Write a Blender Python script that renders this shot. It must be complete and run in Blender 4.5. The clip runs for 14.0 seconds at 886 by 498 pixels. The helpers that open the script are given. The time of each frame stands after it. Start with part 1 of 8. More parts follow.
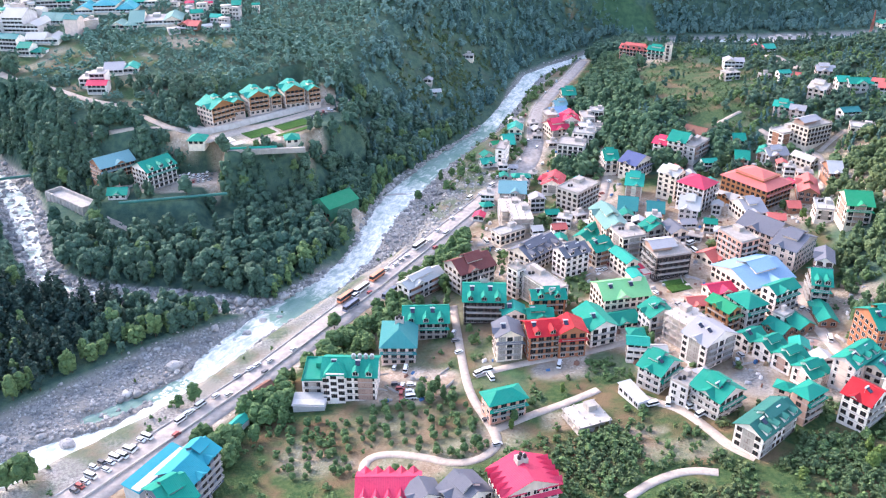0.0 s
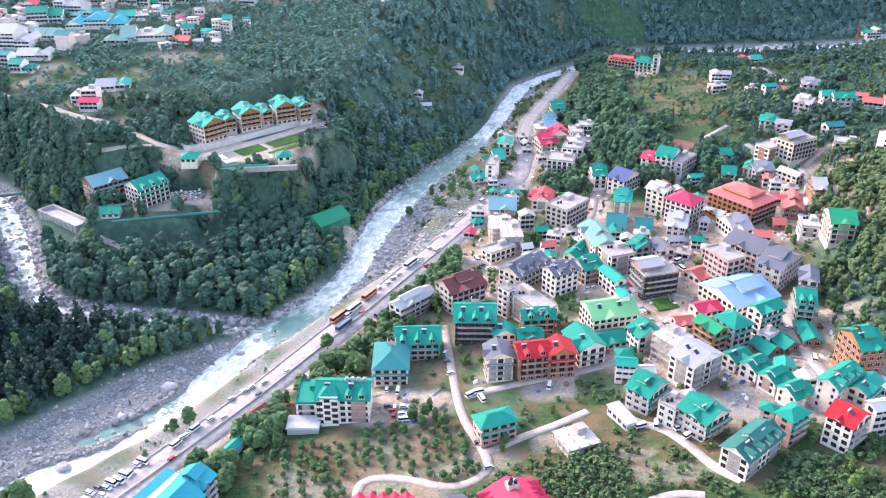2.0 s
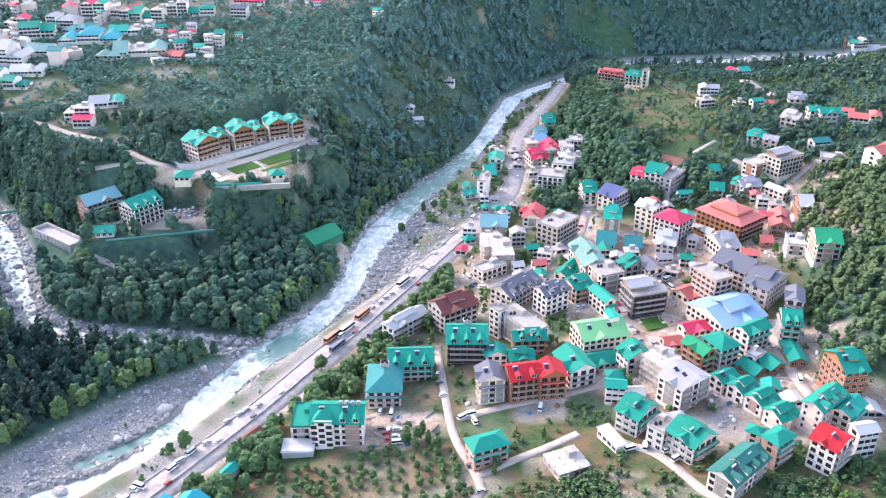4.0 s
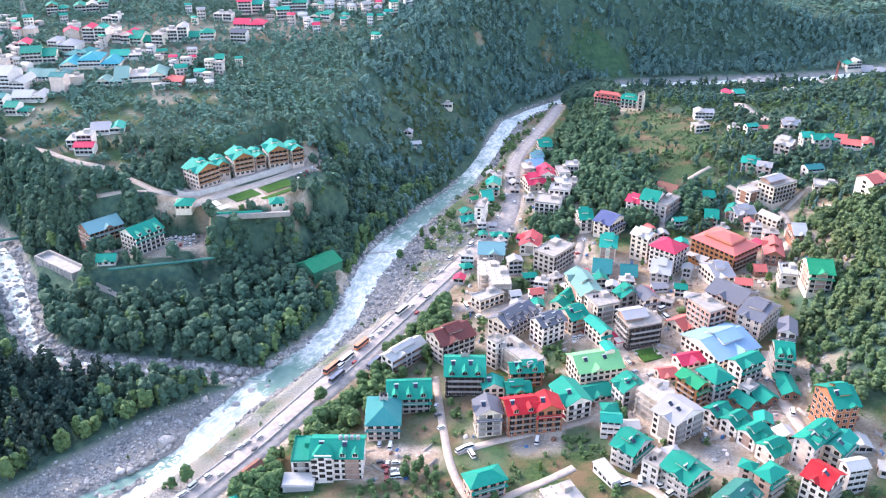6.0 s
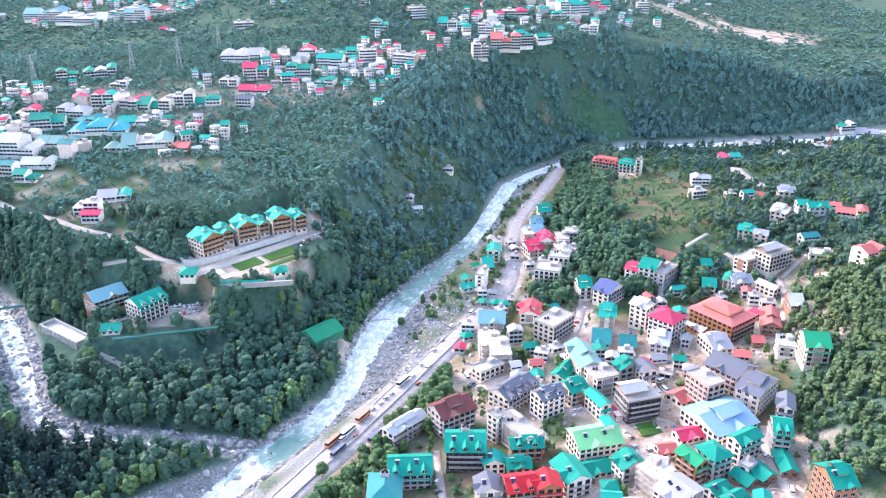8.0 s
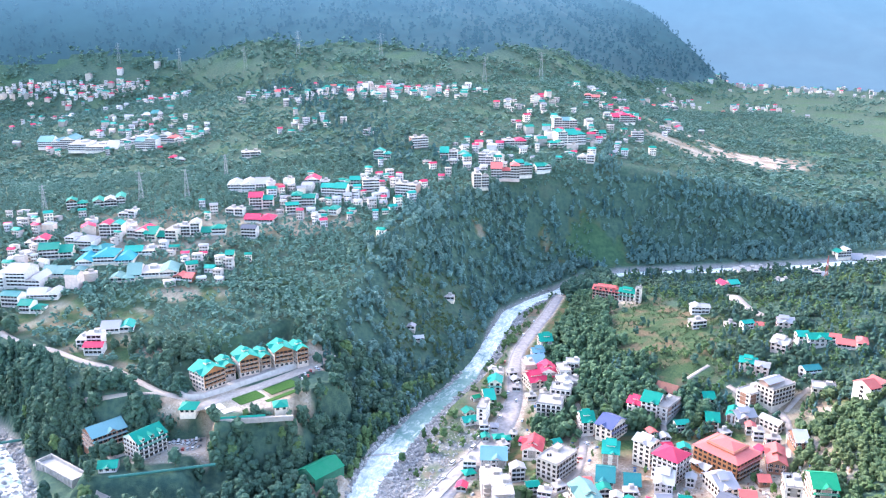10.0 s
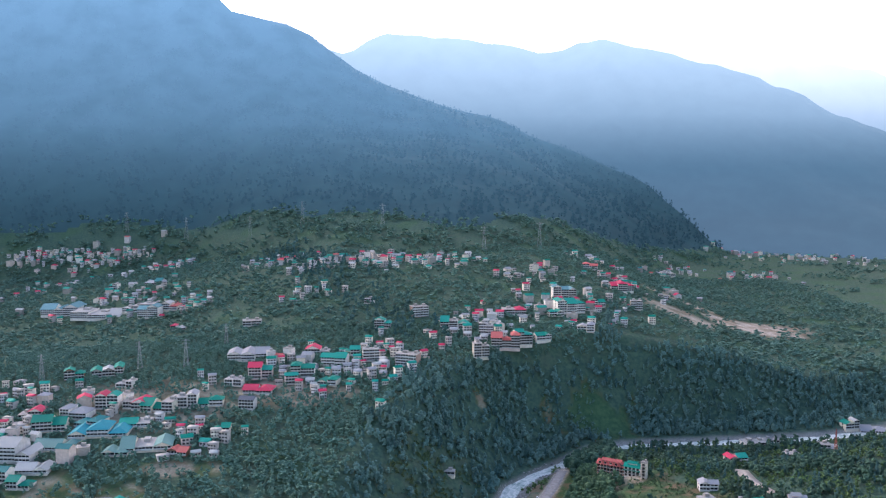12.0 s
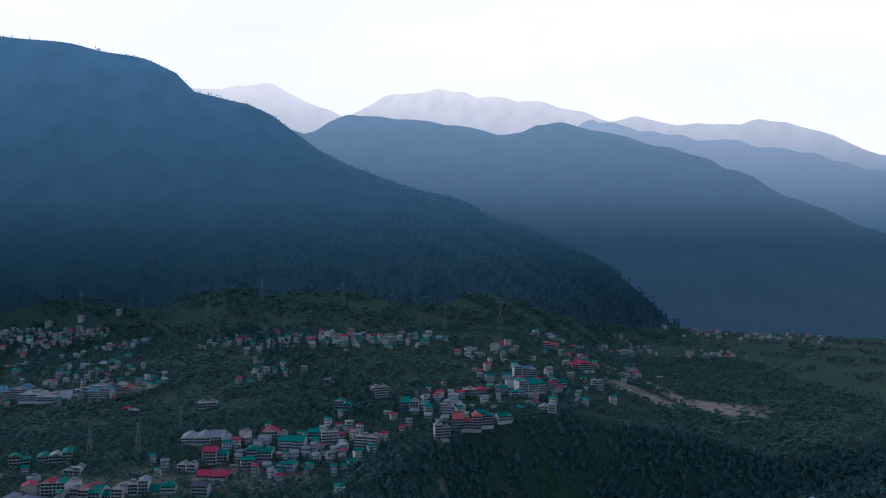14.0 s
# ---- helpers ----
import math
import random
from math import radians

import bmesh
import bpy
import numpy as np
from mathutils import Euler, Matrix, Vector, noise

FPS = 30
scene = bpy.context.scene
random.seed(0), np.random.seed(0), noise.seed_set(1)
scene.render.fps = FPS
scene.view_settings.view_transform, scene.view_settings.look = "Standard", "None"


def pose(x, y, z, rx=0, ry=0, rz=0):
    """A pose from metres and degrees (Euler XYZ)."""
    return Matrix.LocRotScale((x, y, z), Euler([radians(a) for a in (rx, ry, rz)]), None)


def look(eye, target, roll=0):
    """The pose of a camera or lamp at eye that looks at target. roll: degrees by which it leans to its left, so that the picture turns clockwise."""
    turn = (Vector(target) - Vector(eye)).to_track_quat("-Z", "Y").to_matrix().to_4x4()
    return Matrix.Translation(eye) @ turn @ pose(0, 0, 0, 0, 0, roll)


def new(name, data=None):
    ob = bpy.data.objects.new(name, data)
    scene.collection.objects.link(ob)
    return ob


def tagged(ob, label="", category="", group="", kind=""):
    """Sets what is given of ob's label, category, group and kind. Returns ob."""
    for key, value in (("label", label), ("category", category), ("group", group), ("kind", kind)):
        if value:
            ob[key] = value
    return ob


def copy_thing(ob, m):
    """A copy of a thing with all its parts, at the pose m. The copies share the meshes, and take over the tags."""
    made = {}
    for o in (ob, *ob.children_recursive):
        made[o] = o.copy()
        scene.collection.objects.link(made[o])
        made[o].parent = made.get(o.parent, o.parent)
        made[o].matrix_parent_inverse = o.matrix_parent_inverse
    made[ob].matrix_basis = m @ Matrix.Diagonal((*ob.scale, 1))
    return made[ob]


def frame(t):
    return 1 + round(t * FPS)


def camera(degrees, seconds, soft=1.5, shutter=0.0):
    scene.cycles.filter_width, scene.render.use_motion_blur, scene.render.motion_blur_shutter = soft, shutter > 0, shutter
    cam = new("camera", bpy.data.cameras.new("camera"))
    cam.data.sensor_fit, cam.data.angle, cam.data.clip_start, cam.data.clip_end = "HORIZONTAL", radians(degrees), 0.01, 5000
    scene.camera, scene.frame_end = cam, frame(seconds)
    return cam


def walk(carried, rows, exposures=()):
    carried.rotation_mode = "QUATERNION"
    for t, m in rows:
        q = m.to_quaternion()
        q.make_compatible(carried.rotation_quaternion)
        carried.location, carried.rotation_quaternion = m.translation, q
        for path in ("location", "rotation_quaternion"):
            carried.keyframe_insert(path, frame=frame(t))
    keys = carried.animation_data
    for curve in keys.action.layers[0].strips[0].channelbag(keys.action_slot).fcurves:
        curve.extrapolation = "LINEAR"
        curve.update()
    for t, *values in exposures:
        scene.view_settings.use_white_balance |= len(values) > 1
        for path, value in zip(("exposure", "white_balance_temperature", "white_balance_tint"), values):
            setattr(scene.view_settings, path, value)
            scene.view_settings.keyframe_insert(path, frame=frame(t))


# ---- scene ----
cam = camera(55.01, 14.0, 1.2)
PATH = [
    (0.0, pose(-0.00, -0.00, 217.50, 62.80, -0.01, -0.00)),
    (0.5, pose(-0.01, -0.04, 220.15, 62.78, -0.01, -0.17)),
    (1.0, pose(-0.02, -0.08, 222.87, 62.80, 0.01, -0.36)),
    (1.5, pose(-0.03, -0.12, 225.67, 62.82, 0.00, -0.52)),
    (2.0, pose(-0.04, -0.16, 228.49, 62.82, -0.01, -0.68)),
    (2.5, pose(-0.05, -0.20, 231.29, 62.83, -0.00, -0.85)),
    (3.0, pose(-0.06, -0.24, 234.12, 62.84, -0.02, -1.01)),
    (5.5, pose(-0.12, -0.47, 249.63, 63.01, -0.06, -1.43)),
    (6.0, pose(-0.14, -0.52, 253.26, 63.43, -0.07, -1.41)),
    (6.5, pose(-0.15, -0.58, 256.94, 64.04, -0.07, -1.40)),
    (7.0, pose(-0.17, -0.63, 260.67, 64.65, -0.07, -1.38)),
    (9.5, pose(-0.24, -0.91, 279.85, 71.87, -0.05, -1.30)),
    (10.0, pose(-0.25, -0.96, 282.84, 74.23, -0.03, -1.27)),
    (10.5, pose(-0.26, -1.00, 285.47, 76.73, -0.03, -1.27)),
    (11.0, pose(-0.27, -1.03, 287.51, 79.60, -0.05, -1.27)),
    (11.5, pose(-0.28, -1.05, 288.96, 82.40, -0.10, -1.26)),
    (12.0, pose(-0.28, -1.06, 289.95, 85.18, -0.07, -1.24)),
    (12.5, pose(-0.28, -1.07, 290.64, 87.97, -0.08, -1.23)),
    (13.0, pose(-0.28, -1.08, 291.16, 90.36, -0.15, -1.21)),
    (13.5, pose(-0.29, -1.09, 291.56, 90.42, -0.15, -1.20)),
    (13.6, pose(-0.29, -1.09, 291.61, 90.42, -0.15, -1.20)),
    (13.7, pose(-0.29, -1.09, 291.61, 90.42, -0.15, -1.42)),
    (13.8, pose(-0.29, -1.09, 291.61, 90.42, -0.15, -2.15)),
    (13.9, pose(-0.29, -1.09, 291.61, 90.42, -0.15, -3.15)),
    (14.0, pose(-0.29, -1.09, 291.94, 90.43, -0.19, -3.87)),
]
EXPOSURES = [(0.0, 2.2, 6350, 24), (3.0, 2.2, 6350, 24), (7.0, 2.28, 6200, 23), (9.5, 2.60, 5950, 22), (11.0, 2.40, 6050, 24), (11.5, 2.08, 6050, 25), (12.0, 1.15, 6100, 21),
             (12.5, 0.45, 5650, 15), (13.0, -0.6, 5250, 14), (14.0, -0.75, 5150, 14)]
walk(cam, PATH, EXPOSURES)

# ---------------------------------------------------------------- sky and light
world = bpy.data.worlds.new("sky")
scene.world = world
world.use_nodes = True
wn, wl = world.node_tree.nodes, world.node_tree.links
sky = wn.new("ShaderNodeTexSky")
sky.sky_type, sky.sun_disc = "NISHITA", False
sky.sun_elevation, sky.sun_rotation = radians(26), radians(-52)
sky.altitude, sky.air_density, sky.dust_density, sky.ozone_density = 1900, 1.6, 8.0, 1.0
wn["Background"].inputs["Strength"].default_value = 0.15
wl.new(sky.outputs[0], wn["Background"].inputs["Color"])
sun = new("sun", bpy.data.lights.new("sun", "SUN"))
sun.data.energy, sun.data.angle, sun.data.color = 1.15, radians(24), (1.0, 0.94, 0.86)
sun.matrix_world = look((-709, 554, 439), (0, 0, 0))


# ---------------------------------------------------------------- lie of the land
def smooth(a, b, v):
    u = np.clip((v - a) / (b - a), 0.0, 1.0)
    return u * u * (3 - 2 * u)


def along(line, x, y):
    """Signed distance to a line of (x, y, value) points, plus to the right of its course, and the value beside it."""
    best = np.full(np.shape(x), 1e9)
    firm, side, value = np.zeros(np.shape(x)), np.zeros(np.shape(x)), np.zeros(np.shape(x))
    for (ax, ay, av), (bx, by, bv) in zip(line[:-1], line[1:]):
        dx, dy = bx - ax, by - ay
        u = np.clip(((x - ax) * dx + (y - ay) * dy) / (dx * dx + dy * dy), 0, 1)
        px, py = x - ax - u * dx, y - ay - u * dy
        dist = np.hypot(px, py)
        cross = (px * dy - py * dx) / math.hypot(dx, dy)
        tie = np.abs(dist - best) < 1e-6
        near = (dist < best - 1e-6) | (tie & (np.abs(cross) > firm))
        side = np.where(near, np.where(cross < 0, -1.0, 1.0), side)
        firm = np.where(near, np.abs(cross), firm)
        value = np.where(near, av + u * (bv - av), value)
        best = np.minimum(best, dist)
    return best * side, value


# course of the river bed with its half width, from behind the camera up the valley
BED = [(-330, -120, 18), (-210, 70, 18), (-116, 184, 18), (-96, 204, 18), (-80, 223, 15.5), (-62, 241, 9.5),
       (-47, 262, 9), (-31.5, 285, 9.5), (-25, 298, 11.2), (-17, 335, 14), (-10, 362, 12), (1.5, 390, 8.2), (20, 421, 7), (34, 452, 7), (46, 490, 7.5), (59, 525, 8), (76, 546, 7),
       (97, 567, 6), (120, 592, 6), (150, 604, 6), (210, 610, 6), (300, 620, 6), (450, 665, 8), (700, 790, 12), (1100, 1150, 14), (1600, 2000, 14)]
# the white water inside the bed
WATER = [(-330, -100, 6), (-210, 70, 6), (-124, 173, 4.5), (-111, 182, 4.4), (-98, 189, 4.2), (-91, 194, 4.2), (-84, 202, 4.4), (-80, 211, 4.2), (-76, 220, 4.2), (-71, 232, 4.5),
         (-65, 244, 5), (-55, 258, 5.8), (-43, 275, 5), (-32, 300, 5), (-28.5, 320, 5), (-24, 337, 5.6), (-18.5, 353, 6.4), (-11, 369, 5.4), (1, 395, 4.8), (20, 428, 4.4), (33, 460, 4.2), (44, 492, 4.6), (56, 529, 4.6), (73, 549, 4.4),
         (94, 567, 4), (118, 594, 4), (150, 604, 4), (210, 610, 4), (300, 620, 4), (450, 665, 5), (700, 790, 7), (1100, 1150, 9), (1600, 2000, 9)]
# a shallow side channel among the stones
SIDE = [(-106, 198, 1), (-101, 200, 2.2), (-96, 204, 2.4), (-91, 208, 1.6), (-84, 213, 2.2), (-80, 219, 1)]
STREAM = [(-330, 500, 6), (-250, 405, 6), (-195, 353, 6.5), (-174, 320, 6), (-157, 289, 4.2), (-143, 270, 3.4), (-122, 264, 2.8), (-96, 261, 2.4), (-72, 258, 2.4), (-58, 257, 2.4)]
# road with its half width
ROAD = [(-250, -60, 4.3), (-152, 66, 5.0), (-84.5, 161, 5.2), (-71, 180, 5.0), (-52.5, 207, 4.6), (-40, 228, 4.8), (-20, 261, 5.2), (0, 296, 5.2),
        (19, 330, 4.8), (38, 364, 4.6), (46, 395, 3.9), (48, 425, 3.5), (53, 452, 3.4), (65, 482, 3.2), (78, 511, 3.2), (87, 535, 3.1), (91, 546, 3.0)]
# foot of the terrace and bluff on the far side, with the width of the rise
SCARP = [(-900, 800, 60), (-400, 470, 40), (-235, 390, 30), (-175, 347, 22), (-120, 337, 18), (-85, 322, 22), (-52, 330, 20), (-40, 345, 32), (-26, 385, 45),
         (0, 430, 55), (30, 490, 65), (62, 562, 65), (92, 604, 62), (160, 622, 60), (260, 640, 50), (330, 655, 45), (480, 740, 40),
         (700, 880, 40), (1100, 1300, 60), (1400, 2000, 60)]


def river_level(y):
    return -9.0 + np.clip(y - 180, -300, 2000) * 0.03


def road_level(y):
    return 2.2 + np.clip(y - 200, -300, 2000) * 0.013


def plateau(x, y):
    p = 25 + 0.155 * np.clip(y - 350, 0, 287) + 0.125 * np.clip(y - 637, 0, 313) + 0.02 * np.clip(y - 950, 0, 2000)
    p = p - 0.16 * np.clip(-x - 100, 0, 420) * smooth(540, 800, y)
    low = 31 + 0.012 * np.clip(y - 650, 0, 3000)
    return p + (low - p) * smooth(130, 350 + 0.14 * np.clip(y - 650, 0, 2000), x)


# skyline of the wooded mountain
CREST = [(-1324, 733), (-1070, 709), (-835, 677), (-740, 663), (-680, 656), (-608, 639), (-523, 628), (-462, 608), (-425, 568), (-352, 544), (-303, 532), (-253, 508), (-203, 469), (-154, 436), (-79, 402), (22, 367), (98, 341), (174, 321), (279, 277), (360, 251), (487, 199), (573, 145), (644, 98), (708, 50), (768, 0), (4000, 0)]


def crest(x):
    """Height of the wooded mountain's ridge."""
    return np.interp(x, [p[0] for p in CREST], [p[1] for p in CREST])


def mountain(x, y):
    """Share of the climb from the valley to the ridge."""
    foot = np.interp(x, [-1200, -350, -150, 40, 200, 357, 567, 760], [1300, 1230, 1060, 990, 1130, 1330, 1600, 1980])
    top = 1900 + 100 * smooth(100, 720, x)
    u = np.clip((y - foot) / (top - foot), 0, 1)
    climb = 0.35 * u * u + 0.65 * u
    return climb * (1 - 0.75 * smooth(0, 900, y - top)), crest(x)


def wobble(x, y, size):
    """A cheap, smooth unevenness between -1 and 1."""
    a, b = x / size, y / size
    return (np.sin(a * 1.7 + 1.3 * np.sin(b * 1.1)) + np.sin(b * 2.1 + 1.7 * np.sin(a * 0.9 + 2)) + np.sin((a + b) * 1.3 + 0.7)) / 3


PADS = []


def pad(x, y, long, deep, turn, z, soft=5.0):
    """Level ground cut into the slope."""
    PADS.append((x, y, long / 2, deep / 2, math.cos(radians(turn)), math.sin(radians(turn)), z, soft))


U = 1.45  # metres to one unit of the plan below


def land(x, y):
    """Height of the ground in plan units."""
    x, y = np.asarray(x, float), np.asarray(y, float)
    zr, zd = river_level(y), road_level(y)
    s, hw = along(BED, x, y)
    r, rw = along(ROAD, x, y)
    g, gw = along(SCARP, x, y)
    t, tw = along(STREAM, x, y)
    w, ww = along(WATER, x, y)
    q, qw = along(SIDE, x, y)
    # town side
    right = zd + 0.112 * np.clip(r - 8, 0, 170) + 9 * smooth(70, 115, x - 0.22 * (y - 430)) * smooth(340, 410, y)
    hill = np.clip(x - 125 - 0.3 * (y - 235), 0, 150)
    right = right + (0.34 * (1 - smooth(300, 380, y)) + 0.10) * hill * smooth(185, 225, y)
    right = right + (6.0 - right) * smooth(500, 605, y - 0.12 * (x - 120) + 0.6 * np.clip(x - 125, 0, 80)) * smooth(5, 25, r)
    right = right + 0.7 * wobble(x, y, 37) * smooth(8, 40, r)
    # far side: island, terrace, plateau
    left = zr + 3.0 + 0.035 * np.clip(-s - hw, 0, 200)
    left = left + np.clip(0.25 * (-s - hw - 40), 0, 60) * smooth(215, 150, y)
    up = plateau(x, y) + 1.2 * wobble(x, y, 60) + 1.5 * wobble(x, y, 140)
    left = left + (up - left) * smooth(0, 1, -g / gw)
    climb, top = mountain(x, y)
    rough = (16 * wobble(x, y, 120) + 8 * wobble(x + 40, y, 47)) * climb * (1 - 0.7 * smooth(0.85, 1.0, climb)) * 1.5
    left = left + np.clip(top - left, 0, 900) * climb + rough * (top > left)
    z = np.where(s > 0, right, left)
    # stream and river bed
    z = np.where(np.abs(t) < 25, z + (zr + 1.2 + 0.02 * np.clip(-x - 60, 0, 300) - z) * smooth(tw + 9, tw + 1, np.abs(t)), z)
    bed = zr + 0.6 + 0.5 * wobble(x, y, 9) + 0.3 * wobble(x, y, 4)
    z = z + (bed - z) * smooth(hw + 4, hw, np.abs(s))
    z = z - 1.6 * smooth(ww + 2.8, ww - 1.2, np.abs(w)) - 1.2 * smooth(tw, tw - 2.5, np.abs(t)) - 1.3 * smooth(qw + 1.6, qw - 0.6, np.abs(q))
    z = z + (zd - z) * smooth(rw + 6, rw + 1.5, np.abs(r))
    for px, py, a, b, c, d, h, soft in PADS:
        u, v = (x - px) * c + (y - py) * d, -(x - px) * d + (y - py) * c
        out = np.maximum(np.abs(u) - a, np.abs(v) - b)
        z = z + (h - z) * smooth(soft, 0, out)
    return z


pad(-76, 366, 66, 34, 43, 24.5, 5)
pad(-92, 392, 68, 17, 43, 26.0, 3)
pad(-122, 324, 40, 16, 2, 9.5, 6)
pad(-46, 327, 17, 13, 25, 1.5, 3)
pad(-106.5, 338.5, 21, 15, 12, 9.5, 4)


def ground(x, y):
    """Height of the ground in metres."""
    return U * land(np.asarray(x, float) / U, np.asarray(y, float) / U)


# ---------------------------------------------------------------- materials
def node(tree, kind, **values):
    n = tree.nodes.new(kind)
    for key, value in values.items():
        n.inputs[key].default_value = value
    return n


def start(name, rough=0.7, metal=0.0, gloss=0.3):
    m = bpy.data.materials.new(name)
    m.use_nodes = True
    b = m.node_tree.nodes["Principled BSDF"]
    b.inputs["Roughness"].default_value, b.inputs["Metallic"].default_value = rough, metal
    b.inputs["Specular IOR Level"].default_value = gloss
    return m, m.node_tree, b


def mix(tree, a, b, share):
    """Mix of two colours (values or sockets)."""
    n = tree.nodes.new("ShaderNodeMix")
    n.data_type = "RGBA"
    for slot, v in ((6, a), (7, b), (0, share)):
        if isinstance(v, (tuple, float, int)):
            n.inputs[slot].default_value = (*v, 1) if isinstance(v, tuple) else v
        else:
            tree.links.new(v, n.inputs[slot])
    return n.outputs[2]


def grain(tree, size, detail=4.0, low=0.35, high=0.65, stretch=(1, 1, 1)):
    """A noise of the given size in metres, as a share from 0 to 1."""
    geo = tree.nodes.new("ShaderNodeNewGeometry")
    put = tree.nodes.new("ShaderNodeMapping")
    put.inputs["Scale"].default_value = stretch
    tree.links.new(geo.outputs["Position"], put.inputs["Vector"])
    n = node(tree, "ShaderNodeTexNoise", Scale=1.0 / size, Detail=detail)
    tree.links.new(put.outputs[0], n.inputs["Vector"])
    r = node(tree, "ShaderNodeMapRange", **{"From Min": low, "From Max": high})
    tree.links.new(n.outputs["Fac"], r.inputs["Value"])
    return r.outputs[0]


def bump(tree, b, height, strength, distance):
    n = node(tree, "ShaderNodeBump", Strength=strength, Distance=distance)
    tree.links.new(height, n.inputs["Height"])
    tree.links.new(n.outputs[0], b.inputs["Normal"])


def shade(c, f):
    return tuple(min(1.0, v * f) for v in c)


def wall_paint(name, c, stain=0.38, rough=0.85):
    m, t, b = start(name, rough, gloss=0.2)
    base = mix(t, c, shade(c, 0.8), grain(t, 2.5))
    streak = grain(t, 1.1, 5, 0.52, 0.8, (1, 1, 0.18))
    dirty = mix(t, base, tuple(v * 0.5 + 0.05 for v in c), streak)
    col = mix(t, base, dirty, stain)
    t.links.new(col, b.inputs["Base Color"])
    bump(t, b, grain(t, 0.15), 0.2, 0.02)
    return m


def tin_roof(name, c, fade=0.1):
    """Painted corrugated sheet with ribs down the slope, faded and a little rusty."""
    m, t, b = start(name, 0.62, 0.0, 0.1)
    info = t.nodes.new("ShaderNodeObjectInfo")
    pale = tuple(0.55 * v + 0.16 for v in c)
    col = mix(t, shade(c, 0.82), c, info.outputs["Random"])
    col = mix(t, col, pale, mix(t, (0, 0, 0), (fade, fade, fade), grain(t, 3.5, 5, 0.4, 0.75)))
    col = mix(t, col, shade(c, 0.55), mix(t, (0, 0, 0), (0.6, 0.6, 0.6), grain(t, 0.8, 6, 0.55, 0.8, (1, 1, 0.4))))
    uv = t.nodes.new("ShaderNodeTexCoord")
    ribs = node(t, "ShaderNodeTexWave", Scale=1.0)
    ribs.bands_direction = "X"
    t.links.new(uv.outputs["UV"], ribs.inputs["Vector"])
    col = mix(t, col, shade(c, 0.7), mix(t, (0, 0, 0), (0.35, 0.35, 0.35), ribs.outputs["Fac"]))
    t.links.new(col, b.inputs["Base Color"])
    bump(t, b, ribs.outputs["Fac"], 0.5, 0.06)
    return m


def leafage(name, dark, light, dry=(0.16, 0.14, 0.05), dryness=0.15, gap=0.36):
    m, t, b = start(name, 0.8, gloss=0.1)
    geo = t.nodes.new("ShaderNodeNewGeometry")
    own = t.nodes.new("ShaderNodeAttribute")
    own.attribute_name = "tint"
    col = mix(t, dark, light, mix(t, (0.2, 0.2, 0.2), (0.75, 0.75, 0.75), geo.outputs["Random Per Island"]))
    col = mix(t, col, light, mix(t, (0, 0, 0), (0.6, 0.6, 0.6), own.outputs["Fac"]))
    col = mix(t, col, dry, mix(t, (0, 0, 0), (dryness, dryness, dryness), grain(t, 60)))
    # dark mottling painted for the shade in gaps between leaves
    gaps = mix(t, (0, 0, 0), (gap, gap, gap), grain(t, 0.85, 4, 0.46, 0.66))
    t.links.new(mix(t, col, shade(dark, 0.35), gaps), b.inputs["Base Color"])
    bump(t, b, grain(t, 0.8, 4), 0.7, 0.6)
    return m


WALLS = {k: wall_paint("wall_" + k, c) for k, c in dict(
    white=(0.90, 0.81, 0.73), cream=(0.81, 0.70, 0.57), pinkish=(0.76, 0.60, 0.53), grey=(0.60, 0.57, 0.55), stone=(0.36, 0.33, 0.30),
    dark=(0.075, 0.06, 0.055), dark2=(0.16, 0.17, 0.22), orange=(0.42, 0.17, 0.09), brick=(0.34, 0.17, 0.11), brickp=(0.46, 0.30, 0.24),
    brickw=(0.68, 0.54, 0.46), salmon=(0.62, 0.33, 0.25), wood=(0.36, 0.16, 0.07), concrete=(0.50, 0.445, 0.395), tin=(0.54, 0.52, 0.50),
    rust=(0.26, 0.13, 0.09), dgreen=(0.05, 0.20, 0.12)).items()}
ROOFS = {k: tin_roof("roof_" + k, c) for k, c in dict(
    turq=(0.003, 0.255, 0.18), turqp=(0.012, 0.325, 0.245), teal=(0.03, 0.22, 0.22), bteal=(0.02, 0.30, 0.36), dteal=(0.03, 0.17, 0.14),
    paleteal=(0.17, 0.34, 0.36), greygreen=(0.16, 0.30, 0.27), lime=(0.20, 0.50, 0.22), green=(0.015, 0.30, 0.14), dgreen=(0.01, 0.22, 0.11),
    red=(0.50, 0.025, 0.035), redp=(0.62, 0.09, 0.10), pink=(0.66, 0.055, 0.115), rose=(0.60, 0.16, 0.14), salmonr=(0.60, 0.15, 0.13),
    rust=(0.24, 0.11, 0.08), brown=(0.18, 0.06, 0.055), slate=(0.15, 0.155, 0.185), slatel=(0.38, 0.37, 0.385), navy=(0.10, 0.12, 0.24),
    pblue=(0.26, 0.42, 0.58), tin=(0.50, 0.485, 0.465)).items()}
for k, c in (("concrete", (0.40, 0.36, 0.325)), ("white", (0.44, 0.41, 0.38))):
    ROOFS[k] = wall_paint("roof_" + k, c, 0.8)


def plain(name, c, rough=0.6, metal=0.0, gloss=0.4, vary=0.25, size=0.7):
    m, t, b = start(name, rough, metal, gloss)
    t.links.new(mix(t, c, shade(c, 1 - vary), grain(t, size, 5)), b.inputs["Base Color"])
    return m


